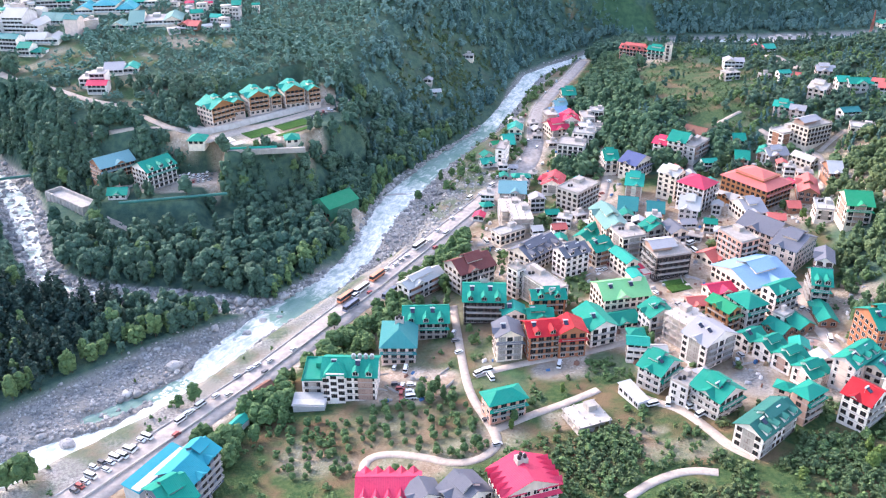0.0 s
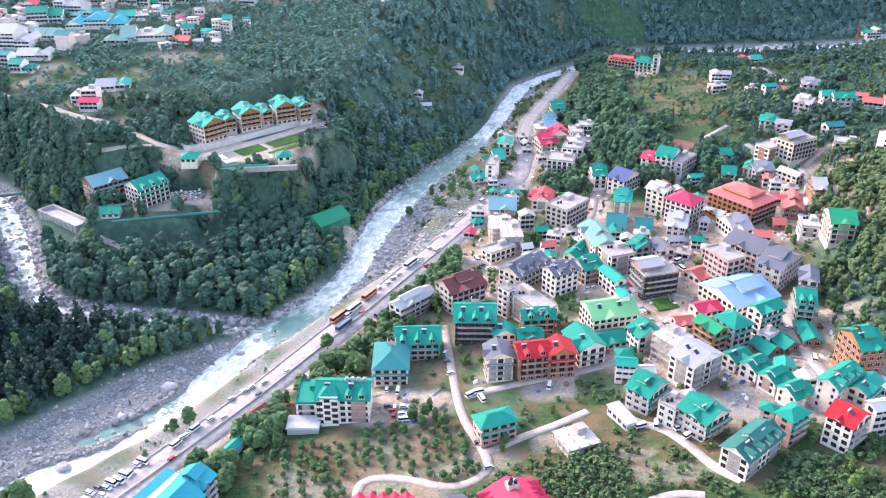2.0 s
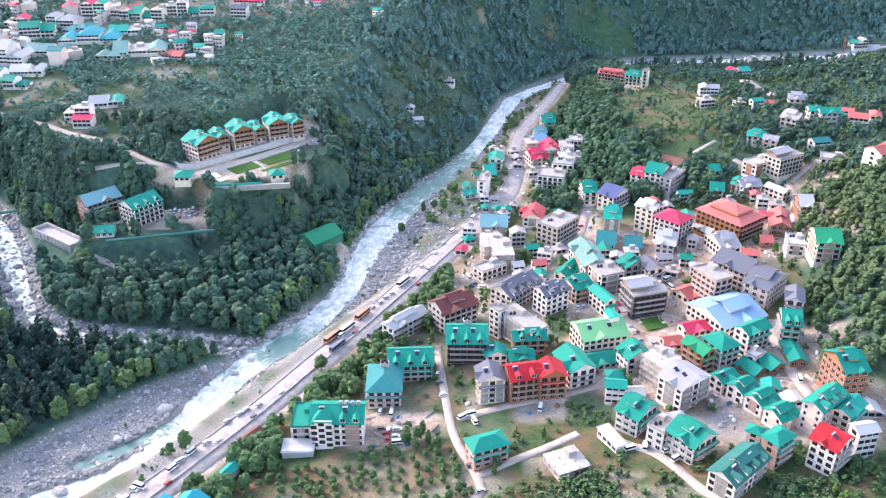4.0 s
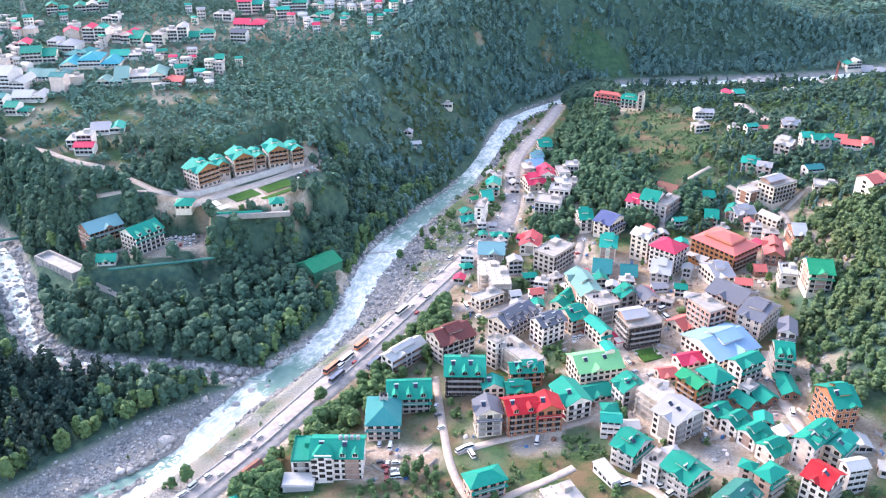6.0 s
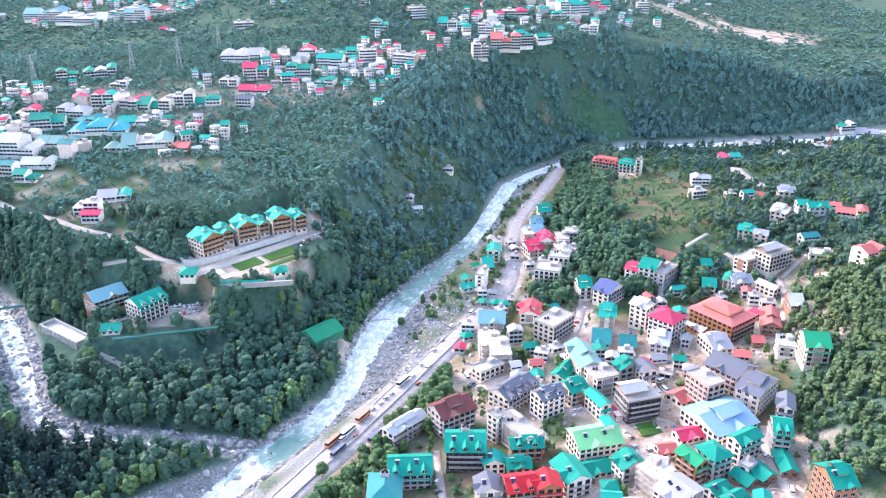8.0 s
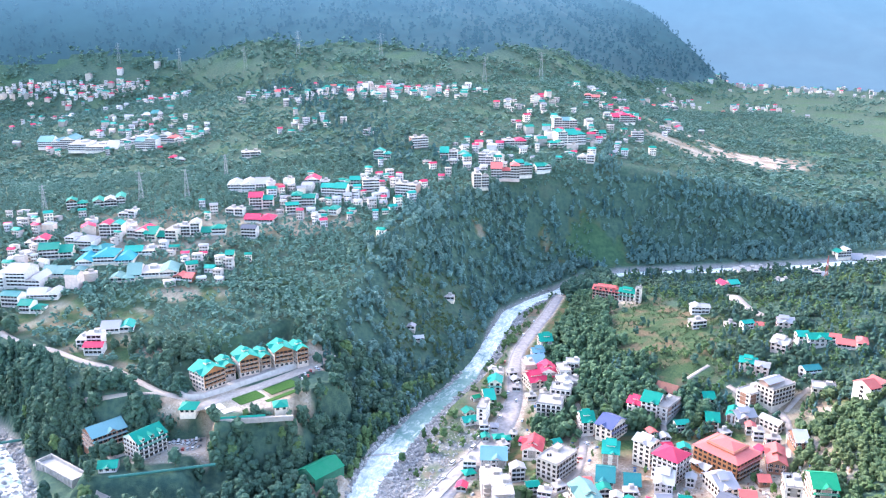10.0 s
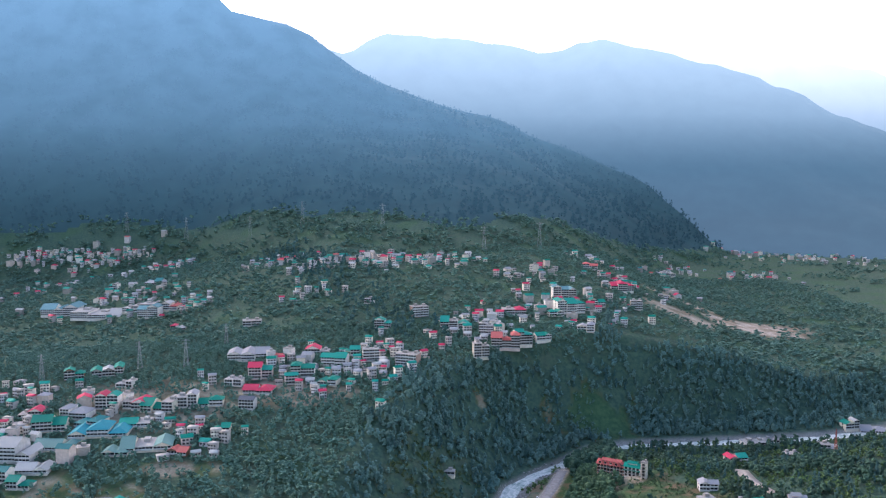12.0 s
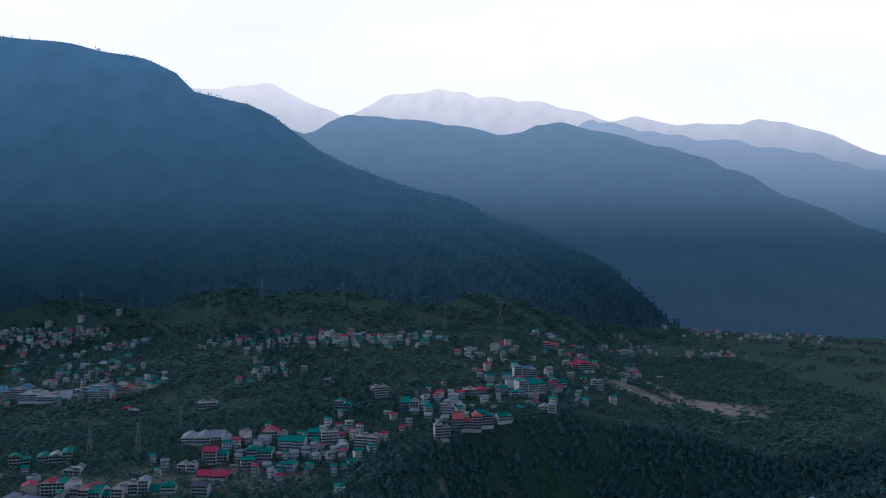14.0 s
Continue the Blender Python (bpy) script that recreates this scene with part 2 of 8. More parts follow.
def varied(name, colours, rough=0.3, gloss=0.5):
    """One of several paints, picked at random for each object."""
    m, t, b = start(name, rough, 0.0, gloss)
    info = t.nodes.new("ShaderNodeObjectInfo")
    ramp = t.nodes.new("ShaderNodeValToRGB")
    ramp.color_ramp.interpolation = "CONSTANT"
    for i, c in enumerate(colours):
        e = ramp.color_ramp.elements[i] if i < 2 else ramp.color_ramp.elements.new(i / len(colours))
        e.position, e.color = i / len(colours), (*c, 1)
    t.links.new(info.outputs["Random"], ramp.inputs["Fac"])
    t.links.new(ramp.outputs[0], b.inputs["Base Color"])
    return m


GLASS = plain("window_glass", (0.022, 0.026, 0.03), 0.15, 0.0, 0.35, 0.4, 1.5)
FRAME_WHITE = plain("frame_white", (0.66, 0.64, 0.62), 0.6)
FRAME_BROWN = plain("frame_brown", (0.14, 0.07, 0.04), 0.6)
RAIL = plain("rail_paint", (0.52, 0.50, 0.48), 0.5)
WOODRAIL = plain("rail_wood", (0.30, 0.14, 0.07), 0.7)
TANK = plain("tank_plastic", (0.02, 0.02, 0.022), 0.4)
STEEL = plain("galvanised_steel", (0.42, 0.43, 0.44), 0.45, 0.6)
CARPAINT = varied("car_paint", [(0.75, 0.75, 0.75), (0.72, 0.73, 0.74), (0.45, 0.46, 0.48), (0.78, 0.77, 0.75), (0.10, 0.10, 0.11), (0.70, 0.70, 0.72), (0.35, 0.05, 0.04), (0.74, 0.74, 0.72)])
VANPAINT = varied("van_paint", [(0.76, 0.76, 0.75), (0.72, 0.72, 0.72), (0.78, 0.77, 0.74)])
BUSPAINT = varied("bus_paint", [(0.72, 0.70, 0.66), (0.62, 0.10, 0.06), (0.74, 0.73, 0.70), (0.12, 0.14, 0.2), (0.66, 0.22, 0.10)])
TYRE = plain("tyre_rubber", (0.02, 0.02, 0.02), 0.85)
CARGLASS = plain("car_glass", (0.02, 0.025, 0.03), 0.08, 0, 0.7, 0.1)
BARK = plain("bark", (0.10, 0.075, 0.055), 0.9)
ASPHALT = plain("asphalt", (0.40, 0.355, 0.325), 0.9, 0, 0.2, 0.3, 2.5)
CONCRETE = wall_paint("concrete_wall", (0.46, 0.42, 0.38), 0.8)
LANE = wall_paint("lane_concrete", (0.48, 0.40, 0.335), 0.8)
ROCK, rt, rb = start("river_rock", 0.85, gloss=0.2)
own = rt.nodes.new("ShaderNodeNewGeometry")
rt.links.new(mix(rt, mix(rt, (0.20, 0.198, 0.195), (0.52, 0.49, 0.455), own.outputs["Random Per Island"]), (0.17, 0.17, 0.18), grain(rt, 0.9, 6, 0.5, 0.75)), rb.inputs["Base Color"])
bump(rt, rb, grain(rt, 0.4, 6), 0.5, 0.1)
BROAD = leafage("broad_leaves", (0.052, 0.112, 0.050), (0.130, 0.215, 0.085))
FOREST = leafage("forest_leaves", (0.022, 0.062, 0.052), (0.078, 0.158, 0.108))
# bluish brightening of these leaves paints the haze over the bluff
BLUFF_HAZE = leafage("bluff_leaves_haze", (0.072, 0.172, 0.166), (0.152, 0.268, 0.228), gap=0.2)
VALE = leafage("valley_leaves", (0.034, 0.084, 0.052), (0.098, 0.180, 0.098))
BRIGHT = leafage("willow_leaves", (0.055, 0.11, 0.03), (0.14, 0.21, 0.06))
# paler, greyer leaf colour paints in the haze over the far plateau
PLATEAU_HAZE = leafage("plateau_leaves_haze", (0.070, 0.170, 0.142), (0.145, 0.258, 0.198))
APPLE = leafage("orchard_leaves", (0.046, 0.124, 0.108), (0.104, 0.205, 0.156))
# needles lightened and blued to carry distance haze in their colour
PINE_HAZE = leafage("cedar_needles", (0.044, 0.122, 0.126), (0.090, 0.184, 0.174), gap=0.25)
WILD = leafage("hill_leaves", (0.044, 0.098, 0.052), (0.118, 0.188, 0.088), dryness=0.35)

# the ground: grass and earth, bare town ground, gravel, forest floor, by the zones of the land
GROUND, gt, gb = start("ground_cover", 0.95, gloss=0.1)
zone = gt.nodes.new("ShaderNodeVertexColor")
zone.layer_name = "zone"
part_of = gt.nodes.new("ShaderNodeSeparateColor")
gt.links.new(zone.outputs[0], part_of.inputs[0])
grass = mix(gt, mix(gt, (0.036, 0.078, 0.03), (0.082, 0.118, 0.044), grain(gt, 1.6, 6)), (0.165, 0.115, 0.065), grain(gt, 13, 6, 0.46, 0.62))
bare = mix(gt, mix(gt, (0.60, 0.48, 0.385), (0.38, 0.295, 0.23), grain(gt, 6, 6)), (0.66, 0.56, 0.47), grain(gt, 1.2, 5, 0.5, 0.66))
bare = mix(gt, bare, (0.20, 0.165, 0.14), grain(gt, 0.9, 4, 0.55, 0.72))
bare = mix(gt, bare, mix(gt, (0.25, 0.175, 0.12), (0.37, 0.29, 0.21), grain(gt, 2.0, 6)), grain(gt, 26, 5, 0.46, 0.6))
stones = mix(gt, mix(gt, (0.38, 0.365, 0.345), (0.17, 0.168, 0.165), grain(gt, 1.0, 8, 0.4, 0.6)), (0.28, 0.26, 0.23), grain(gt, 9, 5))
floor_of_wood = mix(gt, (0.040, 0.086, 0.068), (0.082, 0.134, 0.088), grain(gt, 4, 6))
cover = mix(gt, grass, floor_of_wood, part_of.outputs[2])
cover = mix(gt, cover, mix(gt, (0.038, 0.092, 0.050), (0.074, 0.136, 0.066), grain(gt, 5, 6)), zone.outputs[1])
cover = mix(gt, cover, bare, part_of.outputs[1])
cover = mix(gt, cover, stones, part_of.outputs[0])
gt.links.new(cover, gb.inputs["Base Color"])
bump(gt, gb, grain(gt, 0.8, 8), 0.6, 0.4)

# river water: milky turquoise with broken white water
WATERMAT, at, ab = start("river_water", 0.5, gloss=0.12)
wild = at.nodes.new("ShaderNodeAttribute")
wild.attribute_name = "foam"
uvm = at.nodes.new("ShaderNodeTexCoord")
def ripples(size, low, high):
    n = node(at, "ShaderNodeTexNoise", Scale=1.0 / size, Detail=7.0, Roughness=0.65, Distortion=0.6)
    put = at.nodes.new("ShaderNodeMapping")
    put.inputs["Scale"].default_value = (0.45, 1, 1)
    at.links.new(uvm.outputs["UV"], put.inputs["Vector"])
    at.links.new(put.outputs[0], n.inputs["Vector"])
    r = node(at, "ShaderNodeMapRange", **{"From Min": low, "From Max": high})
    at.links.new(n.outputs["Fac"], r.inputs["Value"])
    return r.outputs[0]
streaks = at.nodes.new("ShaderNodeMath")
streaks.operation = "ADD"
at.links.new(ripples(3.2, 0.40, 0.68), streaks.inputs[0])
lift = node(at, "ShaderNodeMapRange", **{"To Min": -0.85, "To Max": 0.42})
at.links.new(wild.outputs["Fac"], lift.inputs["Value"])
at.links.new(lift.outputs[0], streaks.inputs[1])
streaks.use_clamp = True
deep = mix(at, (0.13, 0.25, 0.20), (0.24, 0.34, 0.29), ripples(9.0, 0.35, 0.65))
at.links.new(mix(at, deep, mix(at, (0.86, 0.83, 0.77), (0.52, 0.55, 0.50), ripples(0.9, 0.44, 0.70)), streaks.outputs[0]), ab.inputs["Base Color"])
bump(at, ab, ripples(2.2, 0.2, 0.8), 0.7, 0.5)


# ---------------------------------------------------------------- mesh helpers
def empty(name):
    ob = new(name)
    ob.empty_display_size = 0.5
    return ob


def finish(name, bm, materials, parent=None, label=""):
    """Links a bmesh as one mesh object, under its thing where one is given."""
    me = bpy.data.meshes.new(name)
    bm.to_mesh(me)
    bm.free()
    for m in materials if isinstance(materials, (list, tuple)) else [materials]:
        me.materials.append(m)
    ob = new(name, me)
    ob.parent = parent
    return tagged(ob, label) if label else ob


part = finish


def shared(name, mesh, parent, m=Matrix()):
    ob = new(name, mesh)
    ob.parent, ob.matrix_basis = parent, m
    return ob


def box(bm, x0, x1, y0, y1, z0, z1, mat=0, bevel=0.0):
    v = [bm.verts.new(p) for p in ((x0, y0, z0), (x1, y0, z0), (x1, y1, z0), (x0, y1, z0), (x0, y0, z1), (x1, y0, z1), (x1, y1, z1), (x0, y1, z1))]
    faces = [bm.faces.new([v[i] for i in q]) for q in ((3, 2, 1, 0), (4, 5, 6, 7), (0, 1, 5, 4), (1, 2, 6, 5), (2, 3, 7, 6), (3, 0, 4, 7))]
    for f in faces:
        f.material_index = mat
    if bevel:
        bmesh.ops.bevel(bm, geom=list({e for f in faces for e in f.edges}), offset=bevel, segments=1, affect="EDGES")
    return v


def prism(bm, ring, z0, z1, mat=0):
    """An upright solid over a ring of (x, y) points."""
    low = [bm.verts.new((x, y, z0)) for x, y in ring]
    high = [bm.verts.new((x, y, z1)) for x, y in ring]
    n = len(ring)
    for f in [bm.faces.new(high), bm.faces.new(low[::-1])] + [bm.faces.new((low[i], low[(i + 1) % n], high[(i + 1) % n], high[i])) for i in range(n)]:
        f.material_index = mat


def disc(cx, cy, r, n):
    return [(cx + r * math.cos(2 * math.pi * i / n), cy + r * math.sin(2 * math.pi * i / n)) for i in range(n)]


def slab_sheet(bm, corners, thick, mat=0):
    """A sloping sheet of even thickness with ribs running down its slope: corners are eave, eave, ridge, ridge."""
    uv = bm.loops.layers.uv.verify()
    top = [bm.verts.new(p) for p in corners]
    low = [bm.verts.new(Vector(p) - Vector((0, 0, thick))) for p in corners]
    n = len(corners)
    faces = [bm.faces.new(top), bm.faces.new(low[::-1])] + [bm.faces.new((low[i], low[(i + 1) % n], top[(i + 1) % n], top[i])) for i in range(n)]
    a = (Vector(corners[1]) - Vector(corners[0])).normalized()
    up = faces[0].normal.copy() if faces[0].normal.length else Vector((0, 0, 1))
    faces[0].normal_update()
    b = faces[0].normal.cross(a)
    for f in faces:
        f.material_index = mat
        for loop in f.loops:
            p = loop.vert.co - Vector(corners[0])
            loop[uv].uv = (p.dot(a) * 0.55, p.dot(b) * 0.55)


def mesh_of(name, verts, faces, materials, foam=None, uvs=None):
    """A mesh object from arrays of vertices and equal-sided faces."""
    me = bpy.data.meshes.new(name)
    verts, faces = np.asarray(verts, np.float32), np.asarray(faces, np.int32)
    k = faces.shape[1]
    me.vertices.add(len(verts))
    me.vertices.foreach_set("co", verts.ravel())
    me.loops.add(faces.size)
    me.loops.foreach_set("vertex_index", faces.ravel())
    me.polygons.add(len(faces))
    me.polygons.foreach_set("loop_start", np.arange(0, faces.size, k, dtype=np.int32))
    me.polygons.foreach_set("loop_total", np.full(len(faces), k, np.int32))
    for m in materials:
        me.materials.append(m)
    me.update(calc_edges=True)
    if uvs is not None:
        layer = me.uv_layers.new(name="UVMap")
        layer.data.foreach_set("uv", np.asarray(uvs, np.float32)[faces.ravel()].ravel())
    if foam is not None:
        a = me.attributes.new("foam", "FLOAT", "POINT")
        a.data.foreach_set("value", np.asarray(foam, np.float32))
    return me


def resample(line, step):
    """Evenly spaced, smoothly bent points of a plan line, in metres: x, y, width, and the distance along it."""
    p = np.array(line, float) * U
    for _ in range(2):
        q = np.empty((2 * len(p) - 2, 3))
        q[0::2], q[1::2] = 0.75 * p[:-1] + 0.25 * p[1:], 0.25 * p[:-1] + 0.75 * p[1:]
        p = np.vstack([p[:1], q, p[-1:]])
    run = np.concatenate([[0], np.cumsum(np.hypot(*np.diff(p[:, :2], axis=0).T))])
    at_ = np.arange(0, run[-1], step)
    return np.stack([np.interp(at_, run, p[:, i]) for i in range(3)] + [at_], 1)


def ribbon(points, offsets, heights):
    """A strip along points: columns at sideways offsets (share of width, metres) with a height function (x, y, column)."""
    tang = np.gradient(points[:, :2], axis=0)
    tang /= np.linalg.norm(tang, axis=1, keepdims=True)
    side = np.stack([tang[:, 1], -tang[:, 0]], 1)
    cols = []
    for j, (share, metres) in enumerate(offsets):
        xy = points[:, :2] + side * (share * points[:, 2] + metres)[:, None]
        cols.append(np.column_stack([xy, heights(xy[:, 0], xy[:, 1], points, j)]))
    v = np.stack(cols, 1)
    n, k = v.shape[:2]
    i = np.arange(n * k).reshape(n, k)
    faces = np.stack([i[:-1, :-1], i[:-1, 1:], i[1:, 1:], i[1:, :-1]], -1).reshape(-1, 4)
    uv = np.stack([np.repeat(points[:, 3], k), np.tile([s * 6 + m for s, m in offsets], n)], 1)
    return v.reshape(-1, 3), faces, uv


# ---------------------------------------------------------------- ground
def steps(parts):
    out = []
    for a, b, n in parts:
        out.append(np.linspace(a, b, n, endpoint=False))
    return np.concatenate(out + [[parts[-1][1]]])


gx = U * np.concatenate([-np.geomspace(3300, 262, 90), steps([(-260, 190, 250)]), np.geomspace(193, 3300, 80)])
gy = U * np.concatenate([-np.geomspace(3000, 40, 40), steps([(-30, 140, 40), (140, 420, 180), (420, 700, 100), (700, 1700, 100)]), np.geomspace(1712, 3200, 30)])
X, Y = np.meshgrid(gx, gy)
Z = ground(X, Y)
px, py = X / U, Y / U


# plots of bare earth or green between the houses, and of rubble
PLOTS = [(-100, 338, 8.5, 7.7, 0.95), (-117, 328, 12.5, 4.0, 0.7), (-78, 355, 24.3, 12.5, 0.8), (-54, 396, 7.2, 11.2, 0.85), (-112, 352, 7.8, 4.0, 0.8), (45, 248, 3.8, 9.4, 0.05), (18, 195, 6.7, 7.1, 0.1), (30, 198, 5.5, 5.7, 0.8), (47, 198, 6.9, 7.5, 0.1), (21, 185, 6.2, 4.1, 0.1), (97, 288, 7.5, 6.5, 1), (58, 159, 10.8, 4.1, 0.28), (50, 167, 5.9, 2.1, 0.5), (31, 174, 6.0, 3.9, 0.5), (10, 224, 2.5, 9.9, 0.2), (59, 208, 2.7, 4.4, 0.1), (49, 338, 6.2, 15.9, 0.4), (39, 302, 5.8, 8.4, 0.1), (82, 269, 6.2, 4.7, 0.15), (-6, 176, 10.5, 7.2, 0.25), (38, 201, 3.3, 4.1, 0.9)]
RUBBLE = [(82, 184, 5.8, 7.5), (30, 198, 4.2, 4.0)]


def verge_share(x, y):
    """The stony bank between river and road."""
    r, rw = along(ROAD, x, y)
    return (r < 0) * smooth(34, 26, -r) * (along(BED, x, y)[0] > 0) * (0.35 + 0.65 * smooth(0.5, -0.2, wobble(x, y, 9) + 0.5 * wobble(x, y, 4)))


def town_share(x, y):
    """How much of the ground is trodden, paved or built on (plan units)."""
    r, rw = along(ROAD, x, y)
    t = 0 * x
    for cx, cy, a, b, k in ((72, 262, 46, 34, 1.0), (85, 215, 45, 26, 1.0), (100, 190, 34, 22, 0.9), (40, 205, 34, 12, 0.7), (30, 285, 26, 34, 0.9), (105, 300, 42, 32, 0.9),
                            (62, 350, 16, 60, 0.8), (145, 300, 22, 30, 0.7), (160, 350, 25, 22, 0.7), (-8, 225, 22, 28, 0.3), (-10, 196, 18, 9, 1.0), (115, 500, 18, 16, 0.7),
                            (-42, 322, 14, 10, 0.8), (-175, 540, 60, 45, 0.45), (-90, 560, 40, 26, 0.5),
                            (360, 905, 62, 42, 0.9), (262, 850, 42, 36, 0.7), (300, 960, 50, 20, 0.8), (-140, 455, 16, 10, 0.5), (40, 594, 3, 5, 0.5), (92, 626, 3, 5, 0.5)):
        t = np.maximum(t, k * smooth(1.15, 0.75, np.hypot((x - cx) / a, (y - cy) / b) + 0.16 * wobble(x, y, 11) + 0.1 * wobble(x, y, 4)))
    t = np.maximum(t, 0.9 * smooth(rw + 4 - 1.8 * smooth(380, 410, y), rw + 1 - 0.6 * smooth(380, 410, y), np.abs(r)))
    for cx, cy, a, b, k in PLOTS:
        m = smooth(1.12, 0.88, np.maximum(np.abs(x - cx) / a, np.abs(y - cy) / b) * 0.5 + 0.5 * np.hypot((x - cx) / a, (y - cy) / b) + 0.12 * wobble(x, y, 5))
        t = t + (k - t) * m
    t = np.maximum(t, 0.42 * terrace_share(x, y) * smooth(-0.3, 0.3, wobble(x + 7, y, 6)))
    for cx, cy, a, b, k in ((-12, 171, 30, 14, 0.38),):
        t = np.maximum(t, k * smooth(1.15, 0.75, np.hypot((x - cx) / a, (y - cy) / b) + 0.25 * wobble(x, y, 7)))
    return np.clip(t - 0.35 * smooth(0.25, 0.7, wobble(x + 13, y, 8)) * (np.abs(r) > rw + 3), 0, 1)


def meadow_share(x, y):
    """Fresh green grass on the bluff, in gardens and on the far plateau (plan units)."""
    k = 0.35 * wobble(x, y, 9) + 0.3 * wobble(x, y, 3.5)
    m = smooth(1.15, 0.8, np.hypot((x - 133) / 26, (y - 628) / 14) + k)
    for cx, cy, a, b, share in PLOTS:
        if share < 0.15:
            m = np.maximum(m, 0.7 * smooth(1.1, 0.7, np.hypot((x - cx) / a, (y - cy) / b) + 0.5 * k))
    m = np.maximum(m, 0.45 * terrace_share(x, y))
    return np.maximum(m, (0.6 + 0.3 * smooth(120, 260, x)) * (x < 700) * smooth(0.35 - 0.35 * smooth(120, 260, x), 0.6, wobble(x + 31, y, 21) + 0.3 * wobble(x, y, 8)) * (along(SCARP, x, y)[0] < -along(SCARP, x, y)[1]))


TERRACES = [(-138, 386, 13, 11), (-119, 455, 9, 9), (-198, 429, 19, 20), (-162, 401, 18, 18), (-158, 426, 12, 13), (-176, 395, 9, 9)]


def terrace_share(x, y):
    """Open terraced fields on the near plateau (plan units)."""
    t = 0 * x
    for cx, cy, a, b in TERRACES:
        t = np.maximum(t, smooth(1.15, 0.8, np.hypot((x - cx) / a, (y - cy) / b) + 0.25 * wobble(x, y, 9) + 0.15 * wobble(x, y, 4)))
    return t


def glade(x, y):
    """Open places on the bluff: a grassy slope and two landslips (plan units)."""
    k = 0.5 * wobble(x, y, 9) + 0.4 * wobble(x, y, 3.5)
    return (np.hypot((x - 133) / 26, (y - 628) / 14) + k < 1) | (np.hypot((x - 40) / 4, (y - 594) / 6) + k < 1) | (np.hypot((x - 92) / 4, (y - 626) / 6) + k < 1)


def field_share(x, y):
    """The open dry field above the town (plan units)."""
    return smooth(1.2, 0.75, np.hypot((x - 121 - 6) / 38, (y - 437 - 5) / 64) + 0.25 * wobble(x, y, 13) + 0.15 * wobble(x, y, 5))


# where the orchards of the plateau give way to the wooded bluff
BRINK = [(-80, 380, 1), (-57, 405, 1), (-46, 430, 1), (-42, 458, 1), (-40, 517, 1), (-23, 553, 1), (-14, 590, 1), (16, 612, 1), (64, 645, 1), (110, 655, 1), (157, 670, 1), (246, 692, 1), (304, 694, 1), (402, 728, 1), (700, 905, 1)]


def thin_share(x, y):
    """The opener, scrubby part of the bluff above the river (plan units)."""
    return smooth(1.2, 0.7, np.hypot((x - 4 - 0.25 * (y - 480)) / 26, (y - 485) / 48) + 0.3 * wobble(x, y, 11) + 0.2 * wobble(x, y, 5))


def wood_share(x, y):
    """How much of the ground is under forest (plan units)."""
    s, hw = along(BED, x, y)
    g, gw = along(SCARP, x, y)
    r, rw = along(ROAD, x, y)
    inner = smooth(-4, 4, along(BRINK, x, y)[0] + 5 * wobble(x, y, 13) + 3 * wobble(x, y, 5))
    w = smooth(-hw + 1, -hw - 2, s) * np.where(x + 0.2 * (y - 400) < -62, smooth(1.3, 1.0, -g / gw), inner)
    w = w * (1 - 0.45 * thin_share(x, y) * (s < 0))
    hill = x - 122 - 0.3 * (y - 235)
    w = np.maximum(w, smooth(0, 8, hill) * smooth(196, 208, y) * smooth(345, 315, y))
    w = np.maximum(w, smooth(10, 16, r) * smooth(112, 88, x - 0.22 * (y - 430) + 9 * wobble(x, y, 15) + 5 * wobble(x, y, 6)) * smooth(345, 370, y) * smooth(70, 85, x + 0.05 * (y - 400)))
    outer = (s > 0) & (y > 345) & (r > 14)
    w = np.maximum(w, np.where(outer, 0.9 - 0.75 * field_share(x, y), 0))
    climb, top = mountain(x, y)
    w = np.maximum(w, smooth(0.02, 0.08, climb) * (s < 0))
    w = np.where(s < 0, np.maximum(w, 0.3), w)
    return np.where(glade(x, y), 0.1, w)


def bed_share(x, y):
    s, hw = along(BED, x, y)
    t, tw = along(STREAM, x, y)
    left_bank = smooth(285, 300, y) * smooth(520, 460, y) * (s < 0)
    return np.maximum(smooth(hw + 3.5 - 3 * left_bank, hw + 1 - 2 * left_bank, np.abs(s)), smooth(tw + 4.5, tw + 2, np.abs(t)))


bare_share = town_share(px, py)
gravel_share = np.maximum(bed_share(px, py), (0.85 - 0.55 * smooth(340, 372, py)) * verge_share(px, py))
for cx, cy, a, b in RUBBLE:
    gravel_share = np.maximum(gravel_share, 0.8 * smooth(1.1, 0.8, np.hypot((px - cx) / a, (py - cy) / b) + 0.2 * wobble(px, py, 4)))
forest_share = np.maximum(wood_share(px, py), 0.85 * (along(BED, px, py)[0] < 0)) * (1 - 0.9 * glade(px, py)) * (1 - terrace_share(px, py)) * (1 - bare_share)
n_y, n_x = X.shape
idx = np.arange(n_x * n_y).reshape(n_y, n_x)
quads = np.stack([idx[:-1, :-1], idx[:-1, 1:], idx[1:, 1:], idx[1:, :-1]], -1).reshape(-1, 4)
ground_mesh = mesh_of("ground", np.stack([X, Y, Z], -1).reshape(-1, 3), quads, [GROUND])
ground_mesh.polygons.foreach_set("use_smooth", np.ones(len(quads), bool))
layer = ground_mesh.color_attributes.new("zone", "FLOAT_COLOR", "POINT")
layer.data.foreach_set("color", np.stack([gravel_share, bare_share, forest_share, meadow_share(px, py) * (1 - bare_share)], -1).astype(np.float32).ravel())
tagged(new("ground", ground_mesh), "valley ground of grass, earth, gravel and forest floor", "ground", kind="structure")

